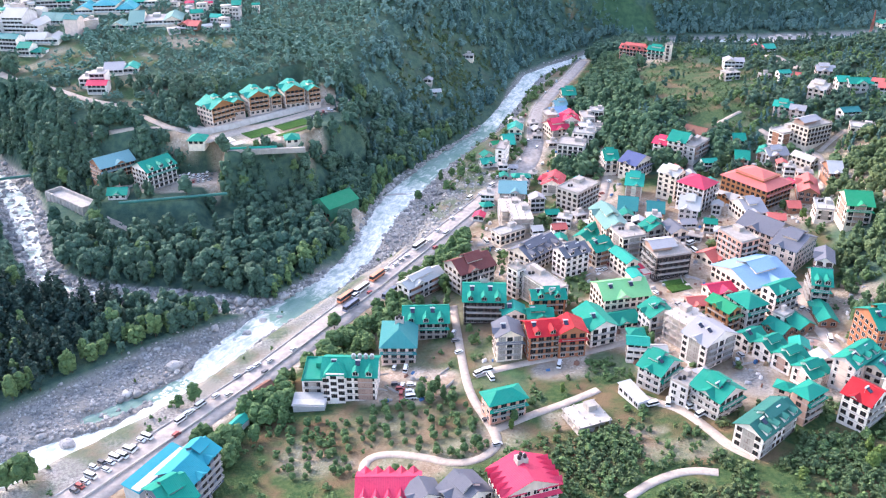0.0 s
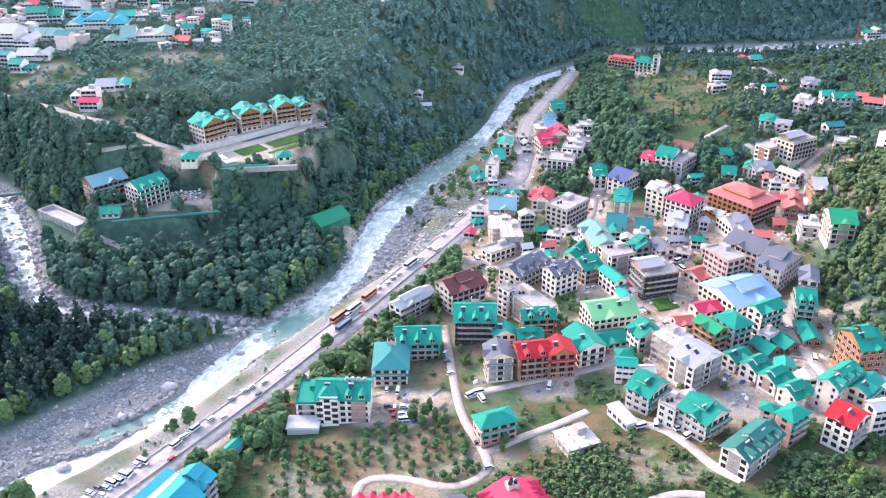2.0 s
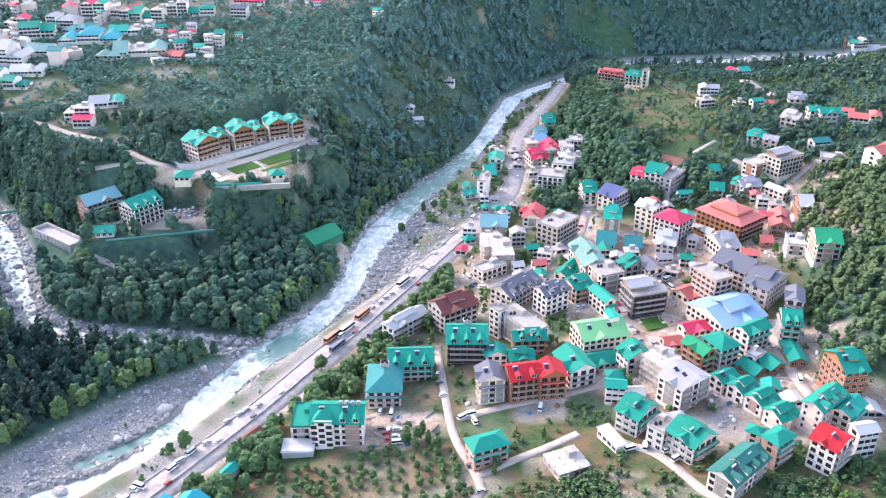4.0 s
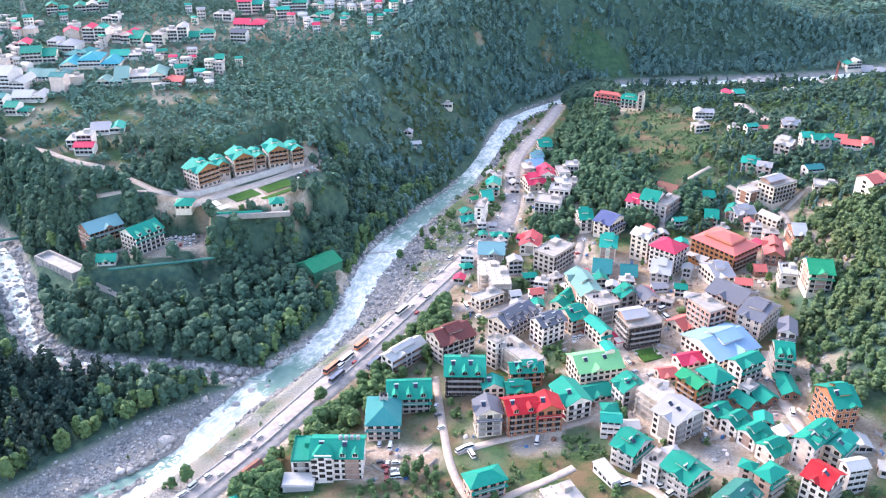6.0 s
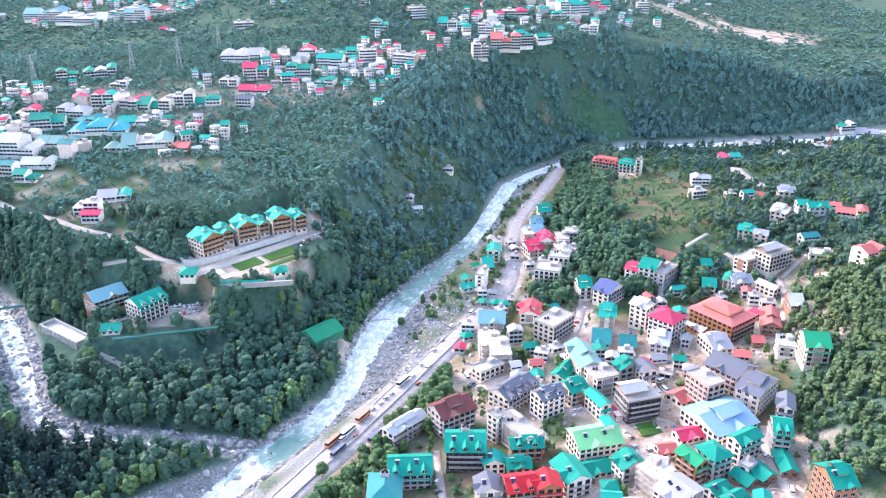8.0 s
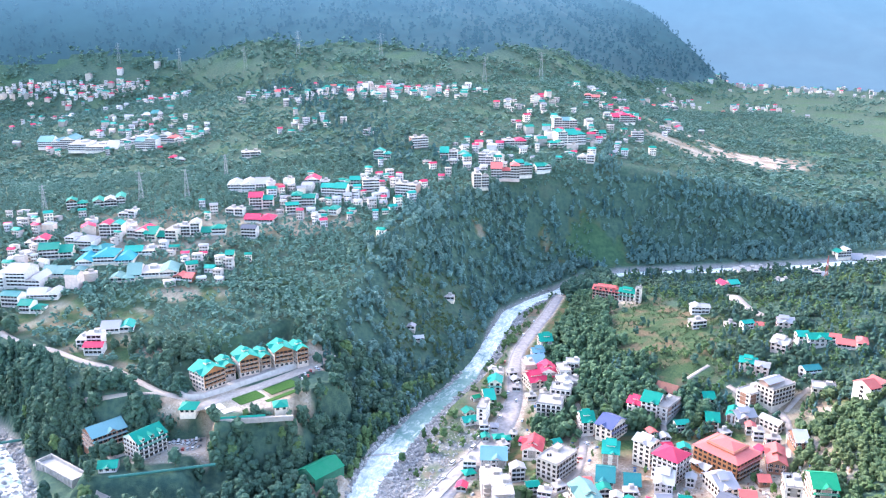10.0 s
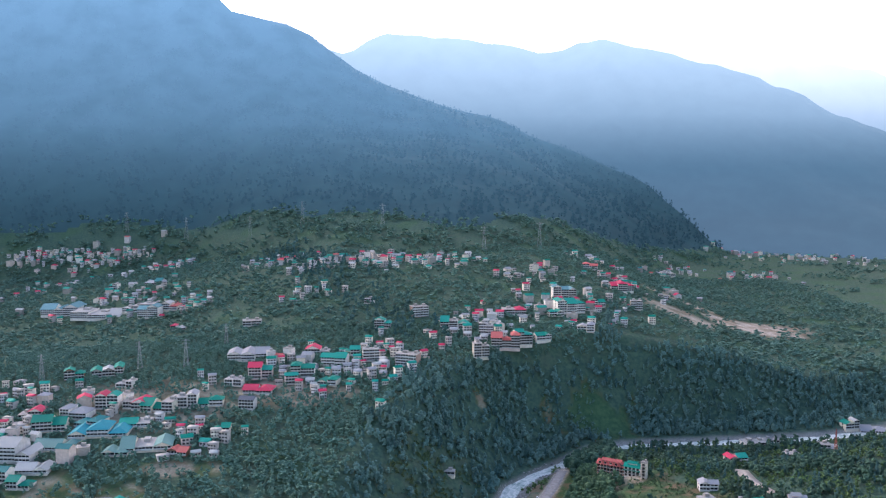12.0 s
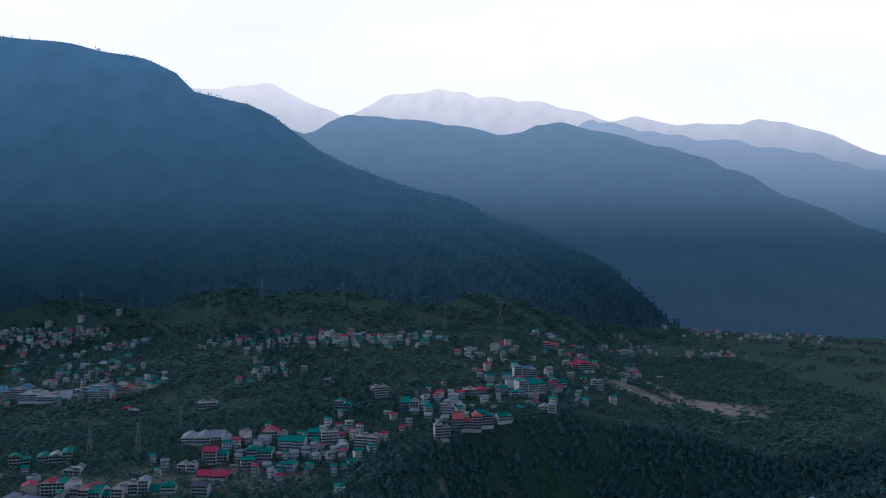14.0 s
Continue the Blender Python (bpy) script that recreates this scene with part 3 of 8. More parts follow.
# river and stream
def water_height(x, y, p, j):
    return U * (river_level(y / U) - 0.15) + 0.22 * wobble(x, y, 2.6) + 0.12 * wobble(x + 9, y, 1.2)


def stream_height(x, y, p, j):
    return U * (river_level(y / U) - 0.1 + 0.65 * smooth(-64, -84, x / U) + 0.02 * np.clip(-x / U - 60, 0, 300)) + 0.15 * wobble(x, y, 2.2)


pts = resample(WATER, 2.0)
v, f, uv = ribbon(pts, [(s, 0) for s in np.linspace(-1.5, 1.5, 13)], water_height)
calm = np.maximum(np.exp(-((np.hypot(v[:, 0] / U + 50, v[:, 1] / U - 257)) / 13) ** 2), 0.75 * np.exp(-((v[:, 1] / U - 405) / 42) ** 2) * smooth(358, 368, v[:, 1] / U))
foam = np.clip(1.02 - 1.1 * calm + 0.3 * wobble(v[:, 0], v[:, 1], 14) + 0.2 * wobble(v[:, 0], v[:, 1], 5), 0, 1)
tagged(new("river", mesh_of("river", v, f, [WATERMAT], foam, uv)), "milky turquoise mountain river with white rapids", "river", kind="structure")
pts = resample(SIDE, 1.5)
v, f, uv = ribbon(pts, [(s, 0) for s in np.linspace(-1.6, 1.6, 9)], water_height)
tagged(new("side_channel", mesh_of("side_channel", v, f, [WATERMAT], 0.12 + 0.15 * wobble(v[:, 0], v[:, 1], 5), uv)), "shallow teal side channel between gravel banks", "river", kind="structure")
pts = resample(STREAM, 1.5)
v, f, uv = ribbon(pts, [(s, 0) for s in np.linspace(-0.72, 0.72, 9)], stream_height)
tagged(new("stream", mesh_of("stream", v, f, [WATERMAT], 0.8 + 0.35 * wobble(v[:, 0], v[:, 1], 6), uv)), "rocky side stream with white water", "stream", kind="structure")

# road, its verge walls and the low wall between the carriageways
pts = resample(ROAD, 2.0)
v, f, uv = ribbon(pts, [(-1, -0.4), (-1, 0), (-0.3, 0), (0.3, 0), (1, 0), (1, 0.4)], lambda x, y, p, j: U * road_level(p[:, 1] / U) + (0.12 if 0 < j < 5 else -0.6))
tagged(new("road", mesh_of("road", v, f, [ASPHALT], uvs=uv)), "dusty grey asphalt highway beside the river", "road", kind="structure")


def kerb_wall(name, line, share, metres, thick, height, base, material, label, category):
    v, f, uv = ribbon(line, [(share, metres), (share, metres), (share, metres + thick), (share, metres + thick)],
                      lambda x, y, p, j: U * road_level(p[:, 1] / U) + (base if j in (0, 3) else height))
    tagged(new(name, mesh_of(name, v, f, [material], uvs=uv)), label, category, kind="structure")


near = pts[(pts[:, 1] > 120) & (pts[:, 1] < 470)]
kerb_wall("median_wall", near, 0.1, 0, 0.5, 0.95, 0.0, CONCRETE, "low concrete wall dividing the highway", "wall")
kerb_wall("verge_wall", pts[pts[:, 1] < 780], -1.0, -0.9, 0.5, 0.5, -3.0, CONCRETE, "low concrete parapet on the river side of the road", "wall")

# ---------------------------------------------------------------- houses
FOOTPRINTS = []
NUMBERS = {1: "single-storey", 2: "two-storey", 3: "three-storey", 4: "four-storey", 5: "five-storey"}
ROOFWORDS = dict(turq="turquoise tin roof", turqp="pale turquoise tin roof", teal="grey-teal tin roof", bteal="blue-teal tin roof", dteal="dark green-grey tin roof",
                 paleteal="pale blue-green tin roof", greygreen="grey-green sheet roof", lime="lime green tin roof", green="green tin roof", dgreen="dark green tin roof",
                 red="red tin roof", redp="faded red tin roof", pink="pink-red tin roof", rose="rose-red tiered tin roof", salmonr="salmon-red tin roof", rust="rusty brown tin roof",
                 brown="brown tin roof", slate="dark slate-blue roof", slatel="pale grey sheet roof", navy="navy blue roof", pblue="pale blue sheet roof", tin="bare tin roof",
                 concrete="flat concrete roof", white="flat whitewashed roof")
WALLWORDS = dict(white="white", cream="cream", pinkish="pale pink", grey="grey", stone="stone-grey", dark="dark brown", dark2="dark blue-grey", orange="orange-brown timber-clad",
                 brick="brick-red", brickp="pale brick", brickw="white and brick", salmon="salmon-pink", wood="brown wooden", concrete="bare concrete", tin="tin-sided", rust="rusty", dgreen="green")


def window_mesh(name, w, h, frame, panes=2):
    """A framed window standing a little proud of its wall, in one piece; the origin is the middle of its foot."""
    bm = bmesh.new()
    xs = [-w / 2 - 0.1 + (w + 0.2) * i / panes for i in range(panes + 1)]
    low = [bm.verts.new((x, -0.11, -0.1)) for x in xs]
    high = [bm.verts.new((x, -0.11, h + 0.1)) for x in xs]
    cells = [bm.faces.new((low[i], low[i + 1], high[i + 1], high[i])) for i in range(panes)]
    rim = bmesh.ops.extrude_edge_only(bm, edges=[e for e in bm.edges if len(e.link_faces) == 1])
    for g in rim["geom"]:
        if isinstance(g, bmesh.types.BMVert):
            g.co.y = 0.02
    bmesh.ops.inset_individual(bm, faces=cells, thickness=0.09, depth=0)
    for f in cells:
        f.material_index = 1
        for p in f.verts:
            p.co.y = -0.04
    me = bpy.data.meshes.new(name)
    bm.to_mesh(me)
    bm.free()
    me.materials.append(frame)
    me.materials.append(GLASS)
    return me


WINDOWS = {"white": window_mesh("window", 1.8, 1.55, FRAME_WHITE), "brown": window_mesh("window", 1.8, 1.55, FRAME_BROWN),
           "wide": window_mesh("window", 2.2, 1.5, FRAME_BROWN, 3), "door": window_mesh("balcony_door", 2.1, 2.15, FRAME_BROWN)}


def roof_mesh(bm, kind, w, d, z, rise, over, base=0.0):
    """Sloping sheets of a roof over a w by d plan with its eaves at z; kinds gw, gd, h and s."""
    a, b = w / 2 + over, d / 2 + over
    drop = rise * over / (d / 2 if kind == "gw" else w / 2)
    if kind == "gw":
        for s in (-1, 1):
            slab_sheet(bm, [(-a * -s, s * b, z - drop), (a * -s, s * b, z - drop), (a * -s, 0, z + rise), (-a * -s, 0, z + rise)], 0.14)
        box(bm, -a, a, -0.18, 0.18, z + rise - 0.06, z + rise + 0.09)
    elif kind == "gd":
        for s in (-1, 1):
            slab_sheet(bm, [(s * a, -b * s, z - drop), (s * a, b * s, z - drop), (0, b * s, z + rise), (0, -b * s, z + rise)], 0.14)
        box(bm, -0.18, 0.18, -b, b, z + rise - 0.06, z + rise + 0.09)
    elif kind == "h":
        r = max(0.0, a - b) if a > b else 0.0
        q = max(0.0, b - a) if b > a else 0.0
        drop = rise * over / (min(w, d) / 2)
        e, t = z - drop, z + rise
        slab_sheet(bm, [(-a, -b, e), (a, -b, e), (r, -q, t), (-r - 0.01, -q, t)], 0.14)
        slab_sheet(bm, [(a, b, e), (-a, b, e), (-r - 0.01, q, t), (r, q, t)], 0.14)
        slab_sheet(bm, [(a, -b, e), (a, b, e), (r, q + 0.01, t), (r, -q, t)], 0.14)
        slab_sheet(bm, [(-a, b, e), (-a, -b, e), (-r - 0.01, -q, t), (-r - 0.01, q + 0.01, t)], 0.14)
    elif kind == "s":
        slab_sheet(bm, [(-a, -b, z - 0.5), (a, -b, z - 0.5), (a, b, z + 0.5), (-a, b, z + 0.5)], 0.12)


def dormer(parent, wall, roof, m, w=2.4, h=1.9, deep=4.0, peak=1.1, pane=True, name="dormer"):
    """A gable that stands out of a roof and looks along -y; the origin is the foot of its face."""
    bm = bmesh.new()
    if h > 0.3:
        box(bm, -w / 2, w / 2, 0, deep, 0, h)
    bm.faces.new([bm.verts.new((-w / 2, 0, h)), bm.verts.new((w / 2, 0, h)), bm.verts.new((0, 0, h + peak))])
    ob = finish(name, bm, wall, parent)
    ob.matrix_basis = m
    bm = bmesh.new()
    e = 0.35 * peak / (w / 2)
    for s in (-1, 1):
        slab_sheet(bm, [(s * (w / 2 + 0.35), -0.6 if s > 0 else deep, h - e + 0.12), (s * (w / 2 + 0.35), deep if s > 0 else -0.6, h - e + 0.12),
                        (0, deep if s > 0 else -0.6, h + peak + 0.12), (0, -0.6 if s > 0 else deep, h + peak + 0.12)], 0.1)
    finish(name + "_roof", bm, roof, ob)
    if pane:
        shared(name + "_window", WINDOWS["white"], ob, pose(0, -0.01, 0.45 if h > 1 else h + 0.1) @ Matrix.Diagonal((1, 1, 1 if h > 1 else 0.6, 1)))


def balcony(w, deep, rail):
    """A balcony slab with its railing, against a wall at y = 0."""
    bm = bmesh.new()
    box(bm, -w / 2, w / 2, -deep, 0, -0.18, 0)
    box(bm, -w / 2, w / 2, -deep, -deep + 0.07, 0.92, 1.02, 1)
    for s in (-1, 1):
        box(bm, s * w / 2 - (0.07 if s > 0 else 0), s * w / 2 + (0 if s > 0 else 0.07), -deep + 0.07, 0, 0.92, 1.02, 1)
    n = max(2, int(w / 0.45))
    for i in range(n + 1):
        x = -w / 2 + (w - 0.06) * i / n
        box(bm, x, x + 0.06, -deep + 0.01, -deep + 0.06, 0, 0.92, 1)
    me = bpy.data.meshes.new("balcony")
    bm.to_mesh(me)
    bm.free()
    me.materials.append(CONCRETE)
    me.materials.append(rail)
    return me


def water_tank(x, y, z, r=0.7):
    thing = tagged(empty("water_tank"), "black plastic water tank standing on a roof", "water tank", "roof water tanks")
    thing.location = (x, y, z)
    bm = bmesh.new()
    for z0, z1, q in ((0, 0.45, r), (0.45, 0.55, r * 0.95), (0.55, 1.0, r), (1.0, 1.25, r * 0.8)):
        prism(bm, disc(0, 0, q, 12), z0, z1)
    part("tank_body", bm, TANK, thing)
    bm = bmesh.new()
    prism(bm, disc(0, 0, r * 0.35, 10), 1.25, 1.36)
    part("lid", bm, TANK, thing)


GALLERIES = {}


def gallery(w, style):
    """One storey's open gallery: floor slab, parapet, piers and the dark openings behind; shared by houses of a width."""
    key = (round(w / 2), style)
    if key in GALLERIES:
        return GALLERIES[key]
    w = 2.0 * key[0]
    bm = bmesh.new()
    n = max(2, round(w / 3.0))
    profile = ((-0.3, 2.95), (-0.3, 1.0), (-0.95, 1.0), (-0.95, 0.0), (0.02, 0.0)) if style != 1 else ((-0.12, 2.95), (-0.12, 0.75), (-0.12, 0.3), (-0.6, 0.3), (-0.6, 0.0), (0.02, 0.0))
    columns = [[bm.verts.new((-w / 2 + w * i / n, y, z)) for y, z in profile] for i in range(n + 1)]
    cells = []
    for left, right in zip(columns[:-1], columns[1:]):
        for k in range(len(profile) - 1):
            face = bm.faces.new((left[k], left[k + 1], right[k + 1], right[k]))
            if k == 0:
                cells.append(face)
    for end in (columns[0], columns[-1]):
        bm.faces.new(end + [bm.verts.new((end[0].co.x, 0.02, 2.95))])
    bmesh.ops.recalc_face_normals(bm, faces=bm.faces)
    bmesh.ops.inset_individual(bm, faces=cells, thickness=0.32, depth=0)
    for face in cells:
        face.material_index = 1
        for p in face.verts:
            p.co.y = -0.02
    me = bpy.data.meshes.new("gallery")
    bm.to_mesh(me)
    bm.free()
    me.materials.append((FRAME_WHITE, RAIL, WALLS["wood"])[style])
    me.materials.append(GLASS)
    GALLERIES[key] = me
    return me


def house(name, x, y, z, turn, w, d, floors, kind, roof, wall, flags=""):
    flags = flags.split(",")
    storey = 3.0
    eave = floors * storey + 0.6
    FOOTPRINTS.append((x, y, math.hypot(w, d) / 2 + 0.6))
    big = "hotel" in name or floors >= 4
    label = f"{NUMBERS[floors]} {WALLWORDS[wall]} {'hotel' if big else 'shed' if 'shed' in flags else 'house'} with {ROOFWORDS[roof]}"
    thing = tagged(empty(name), label, "hotel" if big else "shed" if "shed" in flags else "house")
    if "row_" in name:
        tagged(thing, group="row of cottages")
    if "resort" in flags:
        tagged(thing, group="resort blocks on the terrace")
    thing.matrix_basis = pose(x, y, z, 0, 0, turn)
    wm, rm = WALLS[wall], ROOFS[roof]
    bm = bmesh.new()
    low = -3.5
    slope = {"gw": d, "gd": w, "h": min(w, d), "s": 2, "f": 0}[kind]
    rise = min(4.2, 0.27 * slope)
    if "frame" in flags:
        for k in range(floors + 1):
            box(bm, -w / 2 - 0.3, w / 2 + 0.3, -d / 2 - 0.3, d / 2 + 0.3, k * storey + 0.25, k * storey + 0.5)
        nx, ny = max(2, round(w / 4.2)), max(2, round(d / 4.2))
        for i in range(nx + 1):
            for j in range(ny + 1):
                cx, cy = -w / 2 + 0.25 + (w - 0.5) * i / nx, -d / 2 + 0.25 + (d - 0.5) * j / ny
                box(bm, cx - 0.2, cx + 0.2, cy - 0.2, cy + 0.2, low, floors * storey + 0.5 + 0.8)
        inset = 1.4
        box(bm, -w / 2 + inset, w / 2 - inset, -d / 2 + inset, d / 2 - inset, low, floors * storey + 0.3)
        part("concrete_frame", bm, wm, thing)
        eave = floors * storey + 0.5
    else:
        box(bm, -w / 2, w / 2, -d / 2, d / 2, low, eave)
        if kind == "gw":
            for s in (-1, 1):
                bm.faces.new([bm.verts.new(p) for p in ((s * w / 2, -d / 2, eave), (s * w / 2, d / 2, eave), (s * w / 2, 0, eave + rise - 0.1))])
        if kind == "gd":
            for s in (-1, 1):
                bm.faces.new([bm.verts.new(p) for p in ((-w / 2, s * d / 2, eave), (w / 2, s * d / 2, eave), (0, s * d / 2, eave + rise - 0.1))])
        part("wall", bm, wm, thing)
        if "resort" in flags:
            bm = bmesh.new()
            box(bm, -w / 2 + 0.3, w / 2 - 0.3, -d / 2 - 0.06, -d / 2 + 0.3, storey + 0.4, eave)
            bm.faces.new([bm.verts.new(p) for p in ((-w / 2, -d / 2 - 0.05, eave), (w / 2, -d / 2 - 0.05, eave), (0, -d / 2 - 0.05, eave + rise - 0.1))])
            part("timber_front", bm, WALLS["wood"], thing)
        if "shed" not in flags:
            for k in range(1, floors):
                bm = bmesh.new()
                zz = k * storey + 0.35
                for a0, a1, b0, b1 in ((-w / 2 - 0.1, w / 2 + 0.1, -d / 2 - 0.1, -d / 2), (-w / 2 - 0.1, w / 2 + 0.1, d / 2, d / 2 + 0.1),
                                       (-w / 2 - 0.1, -w / 2, -d / 2, d / 2), (w / 2, w / 2 + 0.1, -d / 2, d / 2)):
                    box(bm, a0, a1, b0, b1, zz, zz + 0.2)
                part("floor_band", bm, WALLS["cream"] if "resort" in flags else CONCRETE if wall not in ("orange", "wood") else WALLS["wood"], thing)
    # roof
    bm = bmesh.new()
    if kind == "f":
        bm.loops.layers.uv.verify()
        if "frame" not in flags:
            box(bm, -w / 2 - 0.25, w / 2 + 0.25, -d / 2 - 0.25, d / 2 + 0.25, eave, eave + 0.2)
            for a0, a1, b0, b1 in ((-w / 2 - 0.1, w / 2 + 0.1, -d / 2 - 0.1, -d / 2 + 0.1), (-w / 2 - 0.1, w / 2 + 0.1, d / 2 - 0.1, d / 2 + 0.1),
                                   (-w / 2 - 0.1, -w / 2 + 0.1, -d / 2 + 0.1, d / 2 - 0.1), (w / 2 - 0.1, w / 2 + 0.1, -d / 2 + 0.1, d / 2 - 0.1)):
                box(bm, a0, a1, b0, b1, eave + 0.2, eave + 0.85)
        box(bm, w * 0.08, w * 0.36, d * 0.05, d * 0.36, eave + 0.0, eave + 2.4)
        part("roof_terrace", bm, rm, thing)
        if "penthouse" in flags:
            bm = bmesh.new()
            box(bm, -w * 0.45, w * 0.1, -d * 0.1, d * 0.45, eave + 0.2, eave + 3.0)
            part("penthouse", bm, WALLS["brickp"], thing)
            bm = bmesh.new()
            roof_mesh(bm, "gw", w * 0.66, d * 0.66, eave + 3.0, 1.6, 0.8)
            ob = part("penthouse_roof", bm, ROOFS["slatel"], thing)
            ob.location = (-w * 0.16, d * 0.14, 0)
    else:
        roof_mesh(bm, kind, w, d, eave, rise, 0.5 if "shed" in flags else 0.9)
        part("roof", bm, rm, thing)
    if "tier" in flags:
        bm = bmesh.new()
        roof_mesh(bm, "h", w * 0.62, d * 0.62, eave + rise * 0.75, 2.6, 0.6)
        part("upper_roof", bm, rm, thing)
        bm = bmesh.new()
        box(bm, -w * 0.31, w * 0.31, -d * 0.31, d * 0.31, eave + 0.3, eave + rise * 0.8)
        part("lantern_wall", bm, wm, thing)
    if "penthouse2" in flags:
        bm = bmesh.new()
        box(bm, w * 0.22, w * 0.42, -d * 0.1, d * 0.3, eave + 0.5, eave + rise + 1.6)
        part("stair_head", bm, wm, thing)
        bm = bmesh.new()
        roof_mesh(bm, "gd", w * 0.24, d * 0.46, eave + rise + 1.6, 0.8, 0.4)
        ob = part("stair_head_roof", bm, ROOFS["turqp"], thing)
        ob.location = (w * 0.32, d * 0.1, 0)
    if "town" in flags:
        bm = bmesh.new()
        box(bm, -w * 0.42, -w * 0.08, -d / 2 - 1.2, -d * 0.1, low, eave + 1.5)
        part("stair_tower", bm, wm, thing)
        bm = bmesh.new()
        roof_mesh(bm, "h", w * 0.36, d * 0.46, eave + 1.5, 3.0, 0.8)
        ob = part("tower_roof", bm, rm, thing)
        ob.location = (-w * 0.25, -d * 0.32, 0)
    if "dormer" in flags:
        if kind == "gw":
            n = max(2, int(w / 5))
            for i in range(n):
                xx = -w / 2 + w * (i + 0.5) / n
                if not ("town" in flags and xx < -w * 0.02):
                    dormer(thing, wm, rm, pose(xx, -d / 2 - 0.2, eave - 0.2, 0, 0, 0), deep=d * 0.36)
        else:
            n = max(2, int(d / 5))
            for i in range(n):
                dormer(thing, wm, rm, pose(-w / 2 - 0.2, d / 2 - d * (i + 0.5) / n, eave - 0.2, 0, 0, -90), deep=w * 0.36)
    if "folds" in flags:
        n = 5
        for i in range(n):
            for side in (-1, 1):
                if kind == "gw":
                    spot = pose(-w / 2 + w * (i + 0.5) / n, side * (d / 2 + 0.75), eave - 0.75, 0, 0, 0 if side < 0 else 180)
                else:
                    spot = pose(side * (w / 2 + 0.75), -d / 2 + d * (i + 0.5) / n, eave - 0.75, 0, 0, 90 * side)
                dormer(thing, wm, rm, spot, (w if kind == "gw" else d) / n * 0.9, 0.02, (d if kind == "gw" else w) * 0.44, 2.1, False, "fold")
    if "tank" in flags and kind in ("gw", "gd", "h"):
        bm = bmesh.new()
        box(bm, -1.9, 1.9, -1.6, 1.6, eave + 0.5, eave + rise + 1.2, bevel=0.05)
        ob = part("tank_platform", bm, CONCRETE, thing)
        ob.location = (0, d * 0.2, 0)
        for i in range(3):
            at_ = thing.matrix_basis @ Vector((-1.0 + i, d * 0.2 - 0.6 + 0.6 * (i % 2) * 2, eave + rise + 1.2))
            water_tank(at_.x, at_.y, at_.z, 0.62)
    if "domes" in flags:
        for i in range(4):
            bm = bmesh.new()
            for z0, z1, q in ((0, 1.3, 0.95), (1.3, 1.75, 0.75), (1.75, 2.0, 0.4)):
                prism(bm, disc(0, 0, q, 12), z0, z1)
            ob = part("roof_ventilator", bm, STEEL, thing)
            ob.location = (w * (0.06 + 0.115 * i), 0, eave + rise - 0.2)
    chance = random.Random(round(x * 3 + y * 7))
    if kind in ("gw", "gd") and not {"shed", "folds", "dormer"} & set(flags) and min(w, d) > 7 and y < 620:
        long, deep = (w, d) if kind == "gw" else (d, w)
        wide = min(long * chance.uniform(0.36, 0.5), 6.5)
        u = (long - wide) / 2 * chance.uniform(-0.7, 0.7)
        peak = min(0.3 * wide, rise * 0.9)
        spot = pose(u, -d / 2 - 0.95, eave - 0.1) if kind == "gw" else pose(-w / 2 - 0.95, u, eave - 0.1, 0, 0, -90)
        dormer(thing, wm, rm, spot, wide, 0.02, deep / 2, peak, False, "cross_gable")
    if kind != "f" and floors >= 3 and chance.random() < 0.6 and "shed" not in flags and "resort" not in flags:
        zz = (floors - 1) * storey + 0.55
        bm = bmesh.new()
        slab_sheet(bm, [(-w / 2 - 0.8, -d / 2 - 1.5, zz - 0.35), (w / 2 + 0.8, -d / 2 - 1.5, zz - 0.35), (w / 2 + 0.1, -d / 2 + 0.05, zz + 0.35), (-w / 2 - 0.1, -d / 2 + 0.05, zz + 0.35)], 0.1)
        part("awning_roof", bm, rm, thing)
    if "frame" not in flags and "shed" not in flags and floors >= 3 and chance.random() < 0.7:
        flags.append("balc")
    panel = chance.choice(("brick", "stone", "brickp", "brickw", "stone", "dark"))
    if wall in ("white", "cream", "grey") and "shed" not in flags and "frame" not in flags and floors >= 2 and chance.random() < 0.35:
        for u0, u1 in ((0.06, 0.34), (0.66, 0.94)) if chance.random() < 0.6 else ((0.3, 0.7),):
            bm = bmesh.new()
            box(bm, -w / 2 + w * u0, -w / 2 + w * u1, -d / 2 - 0.06, -d / 2 + 0.1, storey * 0.2 + 0.3, eave - 0.5)
            part("cladding_panel", bm, WALLS[panel], thing, f"{WALLWORDS[panel]} cladding")
        if chance.random() < 0.6:
            bm = bmesh.new()
            box(bm, -w / 2 - 0.06, -w / 2 + 0.1, -d * 0.22, d * 0.22, storey * 0.2 + 0.3, eave - 0.5)
            part("cladding_panel", bm, WALLS[panel], thing, f"{WALLWORDS[panel]} cladding")
    # windows, floor by floor
    if "frame" not in flags:
        style = "white" if wall in ("dark", "dark2", "brick", "orange", "salmon", "grey", "brickw") else "brown"
        balc = "balc" in flags
        rail = WOODRAIL if wall in ("wood", "orange", "brick") else RAIL
        ledge = balcony(w * 0.86, 1.1, rail) if balc else None
        side_ledge = balcony(d * 0.8, 1.0, rail) if balc and y < 560 and chance.random() < 0.5 else None
        tall = 1 if "shed" in flags else floors
